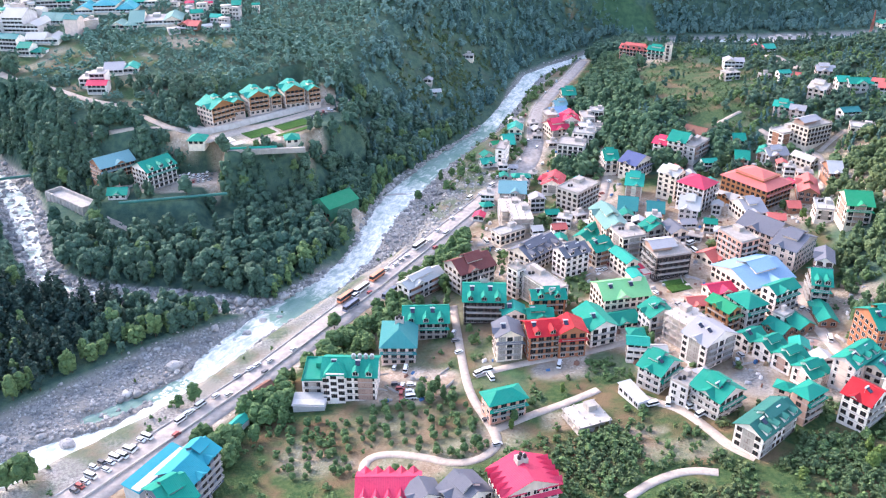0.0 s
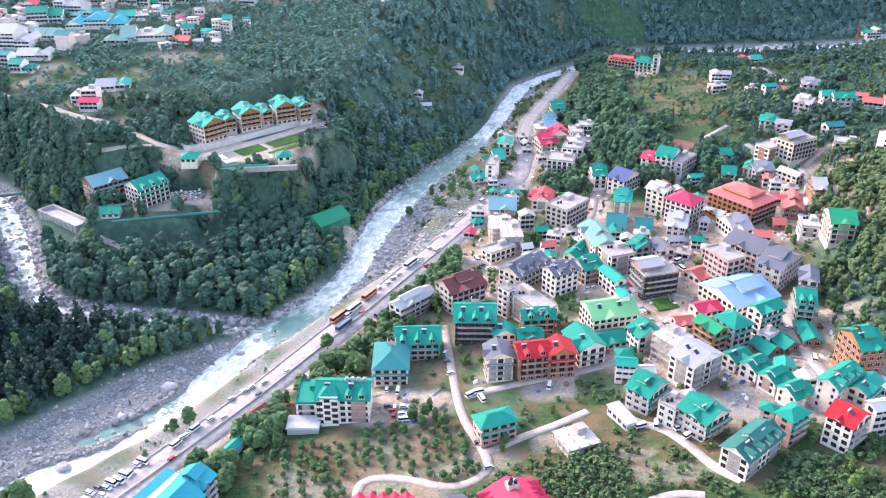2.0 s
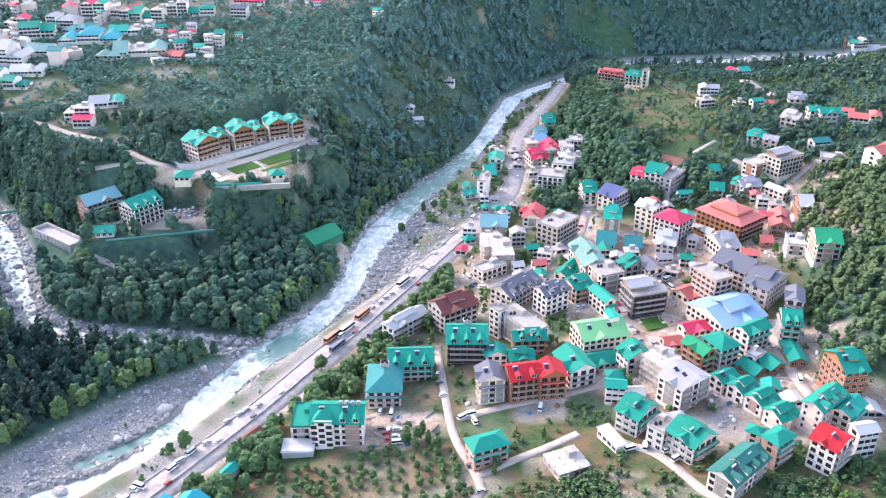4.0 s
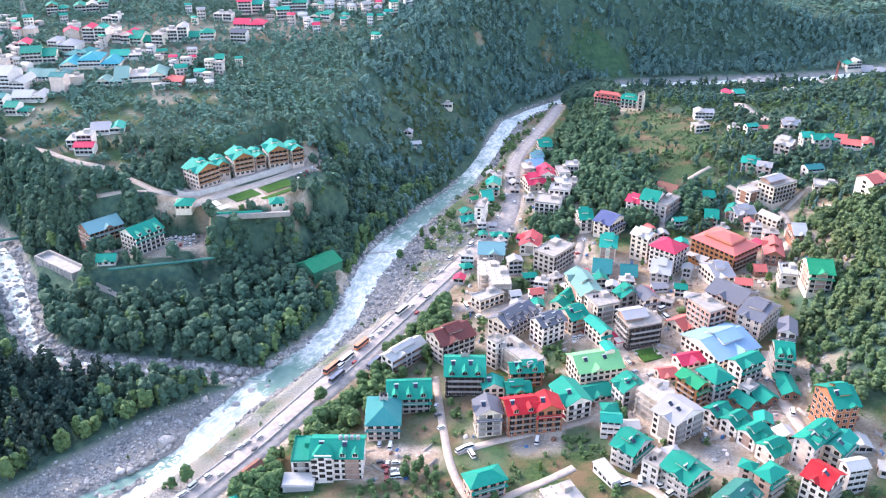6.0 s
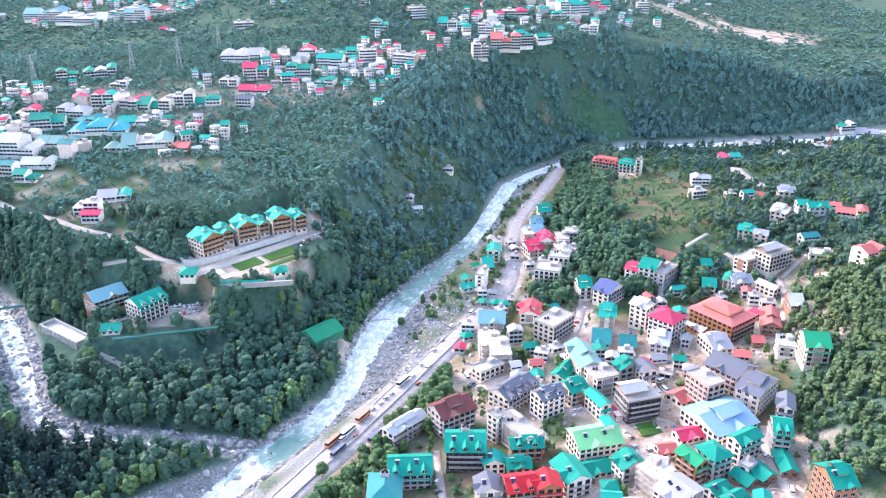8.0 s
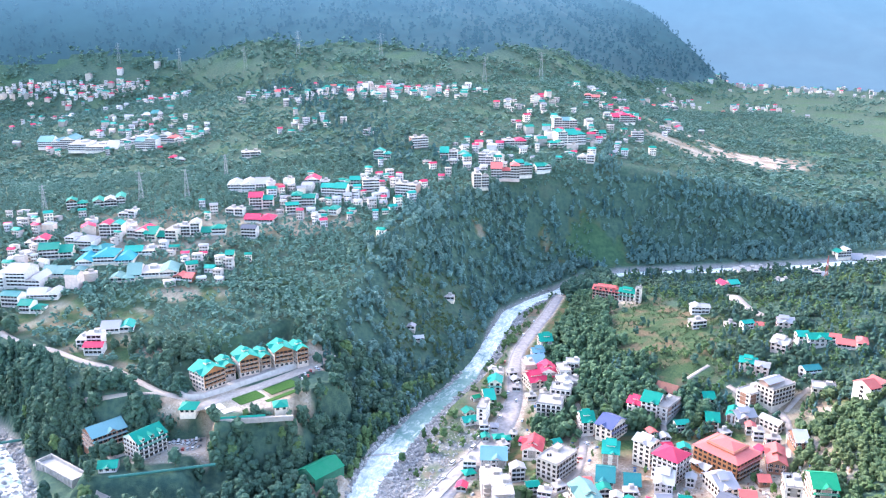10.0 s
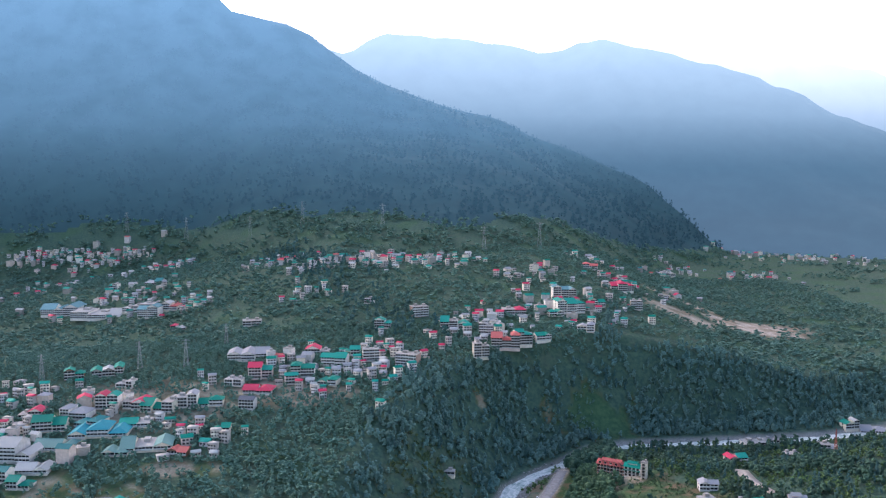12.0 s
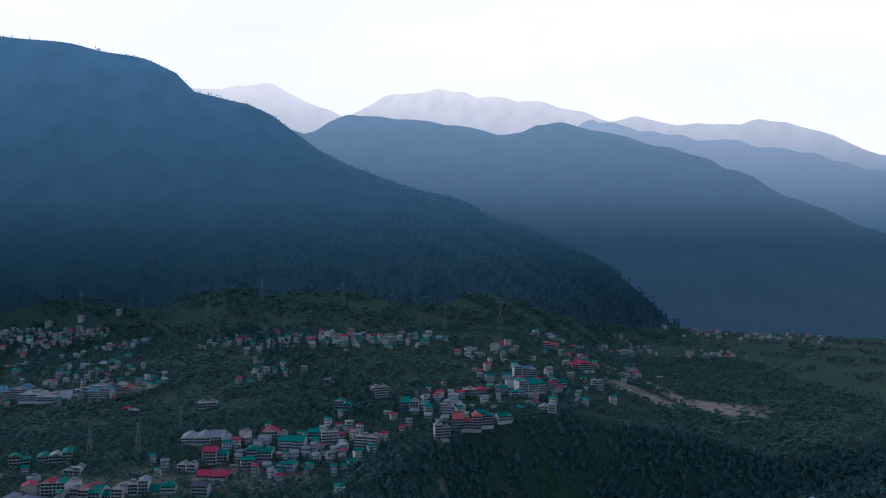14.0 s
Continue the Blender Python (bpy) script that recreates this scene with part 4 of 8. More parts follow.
        for k in range(tall):
            zz = k * storey + 1.15
            for face, length in (("front", w), ("left", d), ("right", d), ("back", w)):
                if "shed" in flags and face != "left":
                    continue
                n = int((length - 0.8) / (2.9 if face in ("front", "left") else 4.6))
                if face in ("right", "back") and (k == 0 or y > 260 or face == "back"):
                    continue
                for i in range(n):
                    u = -length / 2 + length * (i + 0.5) / n
                    if face == "front":
                        if "town" in flags and -w * 0.44 < u < -w * 0.06:
                            shared("window", WINDOWS["wide"], thing, pose(u, -d / 2 - 1.21, zz + (1.5 if i % 2 else 0)))
                        elif balc and k > 0:
                            shared("balcony_door", WINDOWS["door"], thing, pose(u, -d / 2 - 0.01, zz - 0.55))
                        else:
                            shared("window", WINDOWS[style], thing, pose(u, -d / 2 - 0.01, zz))
                    elif face == "left":
                        shared("window", WINDOWS[style], thing, pose(-w / 2 - 0.01, u, zz, 0, 0, -90))
                    elif face == "right":
                        shared("window", WINDOWS[style], thing, pose(w / 2 + 0.01, u, zz, 0, 0, 90))
                    else:
                        shared("window", WINDOWS[style], thing, pose(u, d / 2 + 0.01, zz, 0, 0, 180))
            if balc and k > 0:
                shared("balcony", ledge, thing, pose(0, -d / 2 - 0.1, k * storey + 0.5))
                if side_ledge:
                    shared("balcony", side_ledge, thing, pose(-w / 2 - 0.1, 0, k * storey + 0.5, 0, 0, -90))
    if "resort" in flags:
        for k in range(1, floors):
            shared("gallery", gallery(w - 1, 2), thing, pose(0, -d / 2 - 0.1, k * storey + 0.4))
        bm = bmesh.new()
        box(bm, -1.8, 1.8, -1.8, 1.8, eave + 0.3 * rise, eave + rise + 1.3)
        part("roof_lantern", bm, WALLS["cream"], thing)
        bm = bmesh.new()
        roof_mesh(bm, "h", 3.6, 3.6, eave + rise + 1.3, 1.1, 0.8)
        part("lantern_roof", bm, rm, thing)
    if kind in ("gw", "gd") and not {"shed", "folds", "resort", "tier", "penthouse2", "tank", "domes"} & set(flags) and min(w, d) > 8 and floors > 1 and chance.random() < 0.6:
        # a raised upper tier astride the ridge
        a, b = (w * chance.uniform(0.4, 0.6), d * 0.5) if kind == "gw" else (w * 0.5, d * chance.uniform(0.4, 0.6))
        u = chance.uniform(-0.5, 0.5)
        at_x, at_y = ((w - a) / 2 * u, 0) if kind == "gw" else (0, (d - b) / 2 * u)
        bm = bmesh.new()
        box(bm, -a / 2, a / 2, -b / 2, b / 2, eave + 0.2, eave + rise * 0.5 + 1.5)
        ob = part("attic_wall", bm, wm, thing)
        ob.location = (at_x, at_y, 0)
        bm = bmesh.new()
        roof_mesh(bm, kind, a, b, eave + rise * 0.5 + 1.5, rise * 0.5, 0.7)
        ob = part("upper_roof", bm, rm, thing)
        ob.location = (at_x, at_y, 0)
    if kind == "f" and "frame" not in flags and y < 560 and chance.random() < 0.7:
        for sx in (-0.46, 0.0, 0.46):
            for sy in (-0.46, 0.46):
                bm = bmesh.new()
                box(bm, sx * w - 0.17, sx * w + 0.17, sy * d - 0.17, sy * d + 0.17, eave + 0.2, eave + 1.9)
                part("column_stub", bm, CONCRETE, thing)
    if "tank" in flags and kind == "f":
        at_ = thing.matrix_basis @ Vector((-w * 0.25, d * 0.2, eave + 0.2))
        for i in range(2):
            water_tank(at_.x + 1.7 * i, at_.y + 0.3 * i, at_.z)
    return thing


def far_house(x, y, turn, w, floors, roof="white", wall="white", deep=0.7, panes=True, name="hillside_house"):
    """A house of the upper town: walls, roof, and shadowed galleries along its storeys."""
    d = max(6.0, w * deep)
    z = float(ground(x, y)) - 0.4
    FOOTPRINTS.append((x, y, math.hypot(w, d) / 2))
    where = {"hillside_house": "houses of the upper town", "distant_house": "houses of the distant villages", "small_house": "small houses of the river town"}[name]
    thing = tagged(empty(name), f"{NUMBERS[floors]} {WALLWORDS[wall]} {'hillside' if name != 'small_house' else 'town'} house with {ROOFWORDS[roof]}", "house", where)
    thing.matrix_basis = pose(x, y, z, 0, 0, turn)
    chance = random.Random(round(x * 5 + y * 3))
    style = chance.randrange(2)
    cuts = [0.0, 1.0] if w < 15 else [0.0, chance.uniform(0.35, 0.65), 1.0] if w < 30 else [0.0, chance.uniform(0.25, 0.38), chance.uniform(0.6, 0.75), 1.0]
    main = chance.randrange(len(cuts) - 1)
    for k, (u0, u1) in enumerate(zip(cuts[:-1], cuts[1:])):
        # one block of the house: walls, roof, galleries
        a, mid = w * (u1 - u0), w * ((u0 + u1) / 2 - 0.5)
        own_d = d * (1.0 if k == main else chance.uniform(0.7, 0.95))
        tall = floors if k == main else max(1, floors + chance.choice((-1, -1, 0, 1)))
        top = roof if k == main or chance.random() < 0.65 else chance.choice(("white", "concrete", "turqp", "tin", "slatel"))
        level = top in ("white", "concrete")
        ridge_kind = "gw" if a > own_d * 1.3 else chance.choice(("gw", "gd", "h"))
        rise = 0.22 * (own_d if ridge_kind == "gw" else a if ridge_kind == "gd" else min(a, own_d))
        h = tall * 3.0 + 0.5
        bm = bmesh.new()
        box(bm, -a / 2, a / 2, -own_d / 2, own_d / 2, -3, h)
        if not level and ridge_kind != "h":
            for q in (-1, 1):
                ring = ((q * a / 2, -own_d / 2, h), (q * a / 2, own_d / 2, h), (q * a / 2, 0, h + rise)) if ridge_kind == "gw" else ((-a / 2, q * own_d / 2, h), (a / 2, q * own_d / 2, h), (0, q * own_d / 2, h + rise))
                bm.faces.new([bm.verts.new(p) for p in ring])
        ob = part("wall", bm, WALLS[wall], thing)
        ob.location = (mid, 0, 0)
        bm = bmesh.new()
        if level:
            box(bm, -a / 2 - 0.3, a / 2 + 0.3, -own_d / 2 - 0.3, own_d / 2 + 0.3, h, h + 0.3)
            box(bm, -a * 0.1, a * 0.25, 0, own_d * 0.35, h + 0.3, h + 2.6)
        else:
            roof_mesh(bm, ridge_kind, a, own_d, h, rise + 0.1, 0.7)
        ob = part("roof", bm, ROOFS[top], thing)
        ob.location = (mid, 0, 0)
        for j in range(tall if panes else 0):
            shared("gallery", gallery(a - 0.4, style), thing, pose(mid, -own_d / 2, 3 * j + 0.45))
        if k == 0 and panes:
            for j in range(tall):
                shared("window", WINDOWS["wide"], thing, pose(mid - a / 2 - 0.01, 0, 3 * j + 1.0, 0, 0, -90))
    return thing


def cluster(x, y, rx, ry, turn, count, seed, roofs, small=7, large=13, panes=False, name="distant_house"):
    """A scattered group of hillside houses."""
    rnd = random.Random(seed)
    c, s = math.cos(radians(turn)), math.sin(radians(turn))
    tries = 0
    while count and tries < 2000:
        tries += 1
        u, v = rnd.gauss(0, 0.45) * rx, rnd.gauss(0, 0.45) * ry
        hx, hy = x + u * c - v * s, y + u * s + v * c
        w = rnd.uniform(small, large)
        if any(math.hypot(hx - a, hy - b) < q + w * 0.55 for a, b, q in FOOTPRINTS):
            continue
        far_house(hx, hy, rnd.uniform(-25, 25), w, rnd.choice((1, 1, 2, 2) if w < 8 else (2, 2, 3, 3, 4)), rnd.choice(roofs), rnd.choice(("white", "cream", "pinkish", "grey", "concrete", "brickw", "concrete", "stone")), rnd.uniform(0.6, 0.95), panes, name)
        count -= 1


def village(name, label, spots, seed):
    """Hundreds of small far-off houses, with walls, roofs and window bands, as one mesh."""
    rnd = np.random.default_rng(seed)
    V, F, M = [], [], []
    coats = [WALLS["grey"], WALLS["cream"], WALLS["concrete"], GLASS] + [ROOFS[k] for k in ("white", "tin", "turq", "turqp", "pink", "slatel", "concrete")]
    for cx, cy, rx, ry, count in spots:
        made = 0
        for _ in range(count * 6):
            x, y = cx + rnd.normal(0, 0.5) * rx, cy + rnd.normal(0, 0.5) * ry
            w = rnd.uniform(5, 9.5)
            if made == count or any(math.hypot(x - a, y - b) < q + w * 0.5 for a, b, q in FOOTPRINTS):
                continue
            g, gw = along(SCARP, x / U, y / U)
            if g > -1.05 * gw:
                continue
            made += 1
            d, h = w * rnd.uniform(0.6, 1.0), 3 * rnd.integers(1, 4) + 0.5
            FOOTPRINTS.append((x, y, math.hypot(w, d) / 2))
            z, a = float(ground(x, y)), rnd.uniform(-0.5, 0.5)
            c, s = math.cos(a), math.sin(a)
            coat, top = rnd.integers(3), 4 + rnd.integers(7)
            rise = 0.0 if top in (4, 10) else 0.28 * d

            def block(x0, x1, y0, y1, z0, z1, mat, ridge=0.0):
                k = len(V)
                for zz, up in ((z0, 0), (z1, 1)):
                    for u, v in ((x0, y0), (x1, y0), (x1, y1), (x0, y1)):
                        V.append((x + u * c - v * s, y + u * s + v * c, z + zz))
                F.extend(tuple(k + i for i in q) for q in ((4, 5, 6, 7), (0, 1, 5, 4), (1, 2, 6, 5), (2, 3, 7, 6), (3, 0, 4, 7)))
                M.extend([mat] * 5)
                if ridge:
                    for p, q in ((4, 5), (6, 7)):
                        g = len(V)
                        for u in ((x0, x1) if p == 4 else (x1, x0)):
                            V.append((x + u * c, y + u * s, z + z1 + ridge))
                        F.append((k + p, k + q, g + 1, g))
                        M.append(mat)
            block(-w / 2, w / 2, -d / 2, d / 2, -3, h, coat)
            for k in range(int(h / 3)):
                for i in range(3):
                    u = -w / 2 + w * (i + 0.5) / 3
                    block(u - w * 0.1, u + w * 0.1, -d / 2 - 0.08, -d / 2 + 0.1, 3 * k + 1.1, 3 * k + 2.4, 3)
            block(-w / 2 - 0.5, w / 2 + 0.5, -d / 2 - 0.5, d / 2 + 0.5, h, h + 0.25, top, rise)
    me = mesh_of(name, V, F, coats)
    me.polygons.foreach_set("material_index", np.array(M, np.int32))
    tagged(new(name, me), label, "village", kind="stuff")


house("white_hotel", -37.0, 283.6, 6.5, -2, 21.2, 14.2, 4, "gw", "turq", "white", "dormer,town,domes")
house("hotel_annex", -52.5, 287.5, 4.8, -0, 8.3, 15.9, 3, "f", "turq", "white", "")
house("tin_shed", -53.1, 274.8, 5.2, -2, 12.6, 7.0, 1, "s", "tin", "tin", "shed")
house("teal_hip_hotel", -18.9, 310.5, 7.4, -0, 14.5, 20.2, 3, "h", "teal", "pinkish", "tank")
house("turq_stone_hotel", -7.7, 326.0, 8.0, 2, 19.5, 14.9, 3, "gw", "turq", "stone", "dormer")
house("dark_hotel", 18.8, 336.7, 10.2, -2, 18.3, 17.1, 4, "gw", "turq", "dark", "dormer,balc,tank")
house("turq_cottage", 31.8, 328.2, 11.8, 3, 9.7, 7.8, 2, "gd", "turqp", "white", "")
house("navy_house", 27.2, 301.4, 12.5, 6, 10.8, 10.9, 4, "gd", "slate", "cream", "balc")
house("red_hotel", 41.1, 301.1, 13.7, 10, 13.1, 12.2, 4, "gw", "red", "orange", "balc,dormer")
house("red_hotel_wing", 53.0, 300.4, 14.7, 7, 11.4, 10.4, 4, "gd", "red", "orange", "balc")
house("turq_cottage", 42.9, 323.8, 12.9, 4, 10.6, 8.2, 2, "gw", "turq", "stone", "")
house("turq_brick_hotel", 47.7, 335.6, 12.7, 4, 14.9, 8.7, 3, "gw", "turq", "orange", "dormer")
house("white_block", 45.7, 346.6, 11.9, 33, 10.4, 26.6, 4, "f", "concrete", "white", "tank")
house("stair_tower", 34.9, 353.5, 10.6, 39, 5.5, 6.8, 5, "f", "concrete", "white", "")
house("cream_hotel", 47.2, 388.5, 9.8, 44, 24.2, 14.3, 3, "gw", "slate", "cream", "dormer")
house("white_slate_hotel", 63.6, 374.9, 12.1, 31, 14.6, 10.5, 4, "gw", "slate", "white", "dormer")
house("turq_house", 77.9, 406.8, 12.2, 53, 18.6, 8.1, 2, "gw", "turq", "cream", "")
house("turq_house", 78.6, 384.4, 13.1, 26, 10.5, 12.4, 3, "gw", "turq", "cream", "")
house("glass_gable_house", 88.6, 410.2, 13.5, 10, 13.0, 26.2, 4, "gd", "greygreen", "cream", "")
house("cream_pink_house", 94.4, 390.1, 14.6, 18, 13.1, 14.0, 4, "f", "concrete", "cream", "balc,tank")
house("turq_wood_house", 110.0, 400.3, 16.1, 21, 11.8, 8.2, 3, "gd", "turq", "stone", "balc")
house("slate_house", 119.5, 395.7, 17.3, 16, 8.8, 11.2, 3, "gd", "slate", "cream", "balc")
house("turq_cream_house", 88.9, 369.6, 14.7, 23, 6.4, 14.5, 3, "gd", "turqp", "cream", "")
house("black_white_hotel", 108.4, 366.4, 16.7, 15, 18.2, 15.0, 4, "f", "concrete", "dark", "balc,penthouse")
house("lime_hotel", 80.8, 336.6, 15.2, 13, 21.8, 16.4, 3, "gw", "lime", "cream", "penthouse2")
house("turq_white_hotel", 65.4, 311.3, 15.1, 19, 12.0, 16.4, 3, "gd", "turq", "white", "balc")
house("turq_canopy", 78.4, 320.3, 15.7, 18, 12.6, 9.8, 1, "gw", "turq", "pinkish", "")
house("turq_house", 92.5, 314.9, 17.0, 19, 11.9, 9.5, 3, "gd", "turq", "grey", "")
house("bare_concrete_block", 101.4, 303.7, 18.3, 34, 12.2, 11.7, 4, "f", "concrete", "concrete", "frame")
house("grey_white_hotel", 106.9, 287.6, 19.8, 33, 17.3, 12.4, 4, "gd", "slatel", "white", "")
house("teal_grey_house", 83.9, 272.5, 18.7, 44, 13.8, 10.1, 3, "gd", "turq", "grey", "")
house("grey_flat_house", 90.8, 259.5, 20.2, 42, 9.5, 7.5, 3, "f", "concrete", "grey", "balc,tank")
house("teal_brick_house", 100.4, 253.4, 21.4, 35, 13.4, 12.9, 3, "gd", "turq", "grey", "balc")
house("green_long_hotel", 111.2, 232.9, 23.7, 40, 22.0, 10.5, 3, "gw", "dteal", "white", "dormer")
house("turq_tower_hotel", 128.8, 243.5, 24.6, 35, 9.8, 6.5, 4, "h", "turq", "brickp", "")
house("turq_small_house", 125.6, 255.6, 23.6, 55, 4.5, 5.1, 2, "h", "turq", "pinkish", "")
house("white_red_hotel", 146.7, 239.7, 26.2, 38, 12.1, 9.7, 4, "gd", "red", "white", "balc")
house("turq_cross_hotel", 154.5, 264.0, 25.5, 37, 17.6, 8.5, 4, "gw", "turq", "grey", "dormer")
house("cream_turq_house", 163.3, 261.6, 26.4, 41, 12.9, 7.1, 3, "gw", "turqp", "cream", "balc")
house("orange_turq_house", 170.5, 283.3, 26.6, 8, 9.9, 16.0, 5, "gw", "turq", "orange", "")
house("row_cottage", 126.1, 294.1, 21.0, 30, 9.2, 7.2, 2, "gw", "turq", "white", "")
house("row_cottage", 131.1, 285.5, 22.0, 31, 9.3, 8.4, 2, "gw", "turq", "white", "")
house("row_cottage", 135.6, 276.5, 23.0, 30, 9.7, 8.6, 2, "gw", "turq", "white", "")
house("row_cottage", 139.3, 265.6, 24.0, 27, 9.4, 9.1, 2, "gw", "turq", "white", "")
house("low_cottage", 141.5, 303.4, 22.0, 32, 8.2, 9.4, 1, "gd", "turq", "brick", "")
house("low_cottage", 150.3, 306.6, 22.7, 23, 8.4, 10.8, 1, "gd", "turq", "brick", "")
house("brick_cottage", 162.8, 311.4, 24.0, -5, 7.2, 15.1, 1, "gd", "turq", "brick", "")
house("white_tank_block", 144.6, 308.9, 22.0, 37, 6.9, 5.3, 2, "f", "white", "white", "")
house("green_wood_hotel", 119.3, 310.2, 19.5, 30, 7.3, 12.2, 4, "gd", "green", "wood", "balc")
house("teal_grey_tower", 130.1, 313.0, 20.4, 25, 10.2, 12.1, 4, "h", "turq", "grey", "")
house("turq_black_white", 146.8, 321.4, 21.8, 29, 13.7, 7.9, 4, "gw", "turq", "white", "balc")
house("teal_tower", 165.4, 326.4, 23.7, -13, 7.4, 14.8, 4, "gw", "turq", "stone", "dormer")
house("slate_tower", 175.0, 345.3, 24.3, -21, 7.3, 12.8, 4, "gd", "slate", "white", "")
house("slate_brick_hotel", 167.8, 363.2, 23.3, 44, 22.1, 12.3, 4, "gd", "slate", "brickw", "")
house("slate_long_hotel", 160.7, 383.0, 22.2, 38, 17.6, 19.3, 4, "gd", "slate", "brickw", "balc")
house("salmon_block", 143.2, 369.2, 20.4, 25, 11.1, 16.2, 5, "f", "concrete", "salmon", "balc")
house("blue_market_hall", 144.3, 348.1, 20.9, 26, 25.9, 25.6, 2, "gw", "pblue", "cream", "")
house("pink_roof_hall", 128.9, 340.8, 19.4, 17, 15.9, 8.8, 1, "gw", "pink", "cream", "")
house("red_roof_house", 113.9, 330.5, 18.2, 9, 8.0, 7.4, 1, "gw", "salmonr", "cream", "")
house("red_roof_house", 133.2, 373.5, 19.2, 32, 10.5, 10.8, 1, "gw", "salmonr", "cream", "")
house("red_shed", 97.8, 364.8, 15.7, 20, 4.5, 8.6, 1, "s", "pink", "white", "shed")
house("pink_white_hotel", 143.2, 442.0, 17.7, 45, 14.8, 15.9, 5, "h", "pink", "white", "")
house("tin_hall", 137.3, 432.1, 17.8, -19, 10.2, 17.9, 2, "gw", "tin", "grey", "")
house("wooden_red_hotel", 177.5, 446.2, 21.0, 36, 23.2, 29.7, 4, "h", "rose", "wood", "balc,tier")
house("red_roof_house", 205.6, 443.2, 24.0, -17, 10.0, 21.6, 2, "gd", "salmonr", "brick", "")
house("red_roof_hut", 190.7, 423.7, 23.8, -4, 5.9, 7.7, 1, "gw", "salmonr", "brick", "")
house("tin_hall", 165.9, 447.0, 19.8, 25, 10.9, 12.4, 1, "gd", "tin", "wood", "")
house("slate_hall", 165.4, 420.6, 21.4, 13, 11.1, 19.0, 2, "gw", "slatel", "cream", "")
house("green_cream_hotel", 207.7, 391.7, 32.4, -9, 11.9, 17.4, 4, "gw", "green", "cream", "")
house("white_flat_house", 201.2, 410.0, 26.6, -15, 9.2, 13.8, 2, "f", "tin", "white", "tank")
house("cream_tall_house", 133.7, 461.5, 15.8, 43, 10.1, 12.0, 5, "gd", "tin", "cream", "balc")
house("turq_white_hotel", 153.4, 521.0, 18.2, 57, 17.0, 11.1, 4, "gd", "turq", "white", "balc")
house("grey_flat_wing", 162.7, 517.7, 19.1, 49, 20.6, 8.7, 3, "f", "concrete", "grey", "")
house("pink_roof_house", 142.6, 523.7, 17.7, 55, 10.4, 8.4, 3, "gd", "pink", "white", "balc")
house("brown_roof_house", 169.7, 542.4, 24.1, 50, 12.2, 13.9, 1, "gd", "rust", "pinkish", "")
house("navy_roof_house", 121.4, 501.3, 13.9, 45, 19.1, 12.1, 3, "gd", "navy", "cream", "balc")
house("turq_cream_house", 113.8, 467.7, 13.9, -14, 9.4, 16.3, 3, "gw", "turqp", "cream", "")
house("teal_low_house", 106.3, 446.9, 14.0, -12, 10.0, 18.8, 1, "gw", "teal", "grey", "")
house("teal_low_house", 119.7, 437.3, 15.7, -10, 8.6, 14.1, 1, "gw", "teal", "brick", "")
house("turq_corner_house", 106.4, 510.9, 12.6, 3, 8.2, 15.0, 3, "gw", "turq", "white", "")
house("red_roof_hall", 68.3, 486.4, 9.2, -13, 12.1, 17.0, 2, "gd", "redp", "white", "")
house("concrete_hotel", 79.1, 458.9, 11.0, 48, 22.5, 14.6, 4, "f", "concrete", "concrete", "balc,tank")
house("white_facade_house", 86.2, 536.7, 9.4, -17, 17.0, 15.0, 4, "f", "concrete", "white", "balc")
house("pink_roof_house", 92.9, 598.2, 9.3, 0, 12.2, 17.0, 3, "gd", "pink", "white", "")
house("pink_roof_house", 83.2, 592.3, 8.0, 17, 14.9, 17.0, 2, "gw", "pink", "cream", "")
house("white_flat_house", 103.6, 588.3, 11.0, 3, 8.5, 15.3, 4, "f", "concrete", "white", "balc")
house("white_flat_house", 101.4, 571.3, 11.3, 6, 9.0, 17.0, 3, "f", "tin", "white", "")
house("blue_roof_house", 87.5, 630.4, 8.7, 18, 13.9, 15.6, 1, "gw", "pblue", "white", "")
house("white_river_house", 39.9, 537.7, 6.4, -16, 6.2, 15.7, 4, "f", "concrete", "white", "")
house("stepped_white_house", 97.0, 556.0, 10.2, -15, 14.0, 12.0, 4, "f", "white", "white", "balc,tank")
house("stepped_white_house", 107.5, 574.0, 11.0, -12, 10.0, 11.0, 3, "f", "concrete", "cream", "balc")
house("stepped_white_house", 112.0, 597.0, 12.2, -10, 10.0, 10.0, 4, "f", "white", "white", "balc")
house("concrete_frame_block", 80.5, 613.0, 8.0, 8, 9.0, 11.0, 3, "f", "concrete", "concrete", "frame")
house("teal_low_house", 91.0, 642.0, 9.0, 10, 9.0, 9.0, 2, "gw", "paleteal", "grey", "")
house("cream_road_house", 52.0, 583.0, 7.2, -8, 9.0, 12.0, 3, "gd", "turqp", "cream", "balc")
house("grey_road_house", 55.5, 604.0, 7.2, -5, 9.0, 11.0, 2, "f", "concrete", "cream", "balc")
house("teal_low_house", 31.0, 534.0, 6.3, 18, 12.0, 8.0, 1, "gw", "turqp", "grey", "")
house("teal_low_house", 30.0, 547.0, 6.0, 22, 7.0, 6.0, 1, "gd", "turq", "grey", "")
house("green_hut", 36.5, 569.0, 6.0, 28, 6.0, 5.0, 1, "gw", "green", "tin", "shed")
house("turq_river_house", 45.3, 564.9, 6.8, 7, 6.9, 17.0, 2, "gw", "turqp", "cream", "")
house("turq_road_house", 99.3, 659.5, 9.5, 5, 10.0, 13.7, 3, "gw", "turq", "cream", "")
house("pale_teal_house", 42.7, 480.3, 6.7, -5, 15.6, 17.0, 2, "gw", "paleteal", "grey", "")
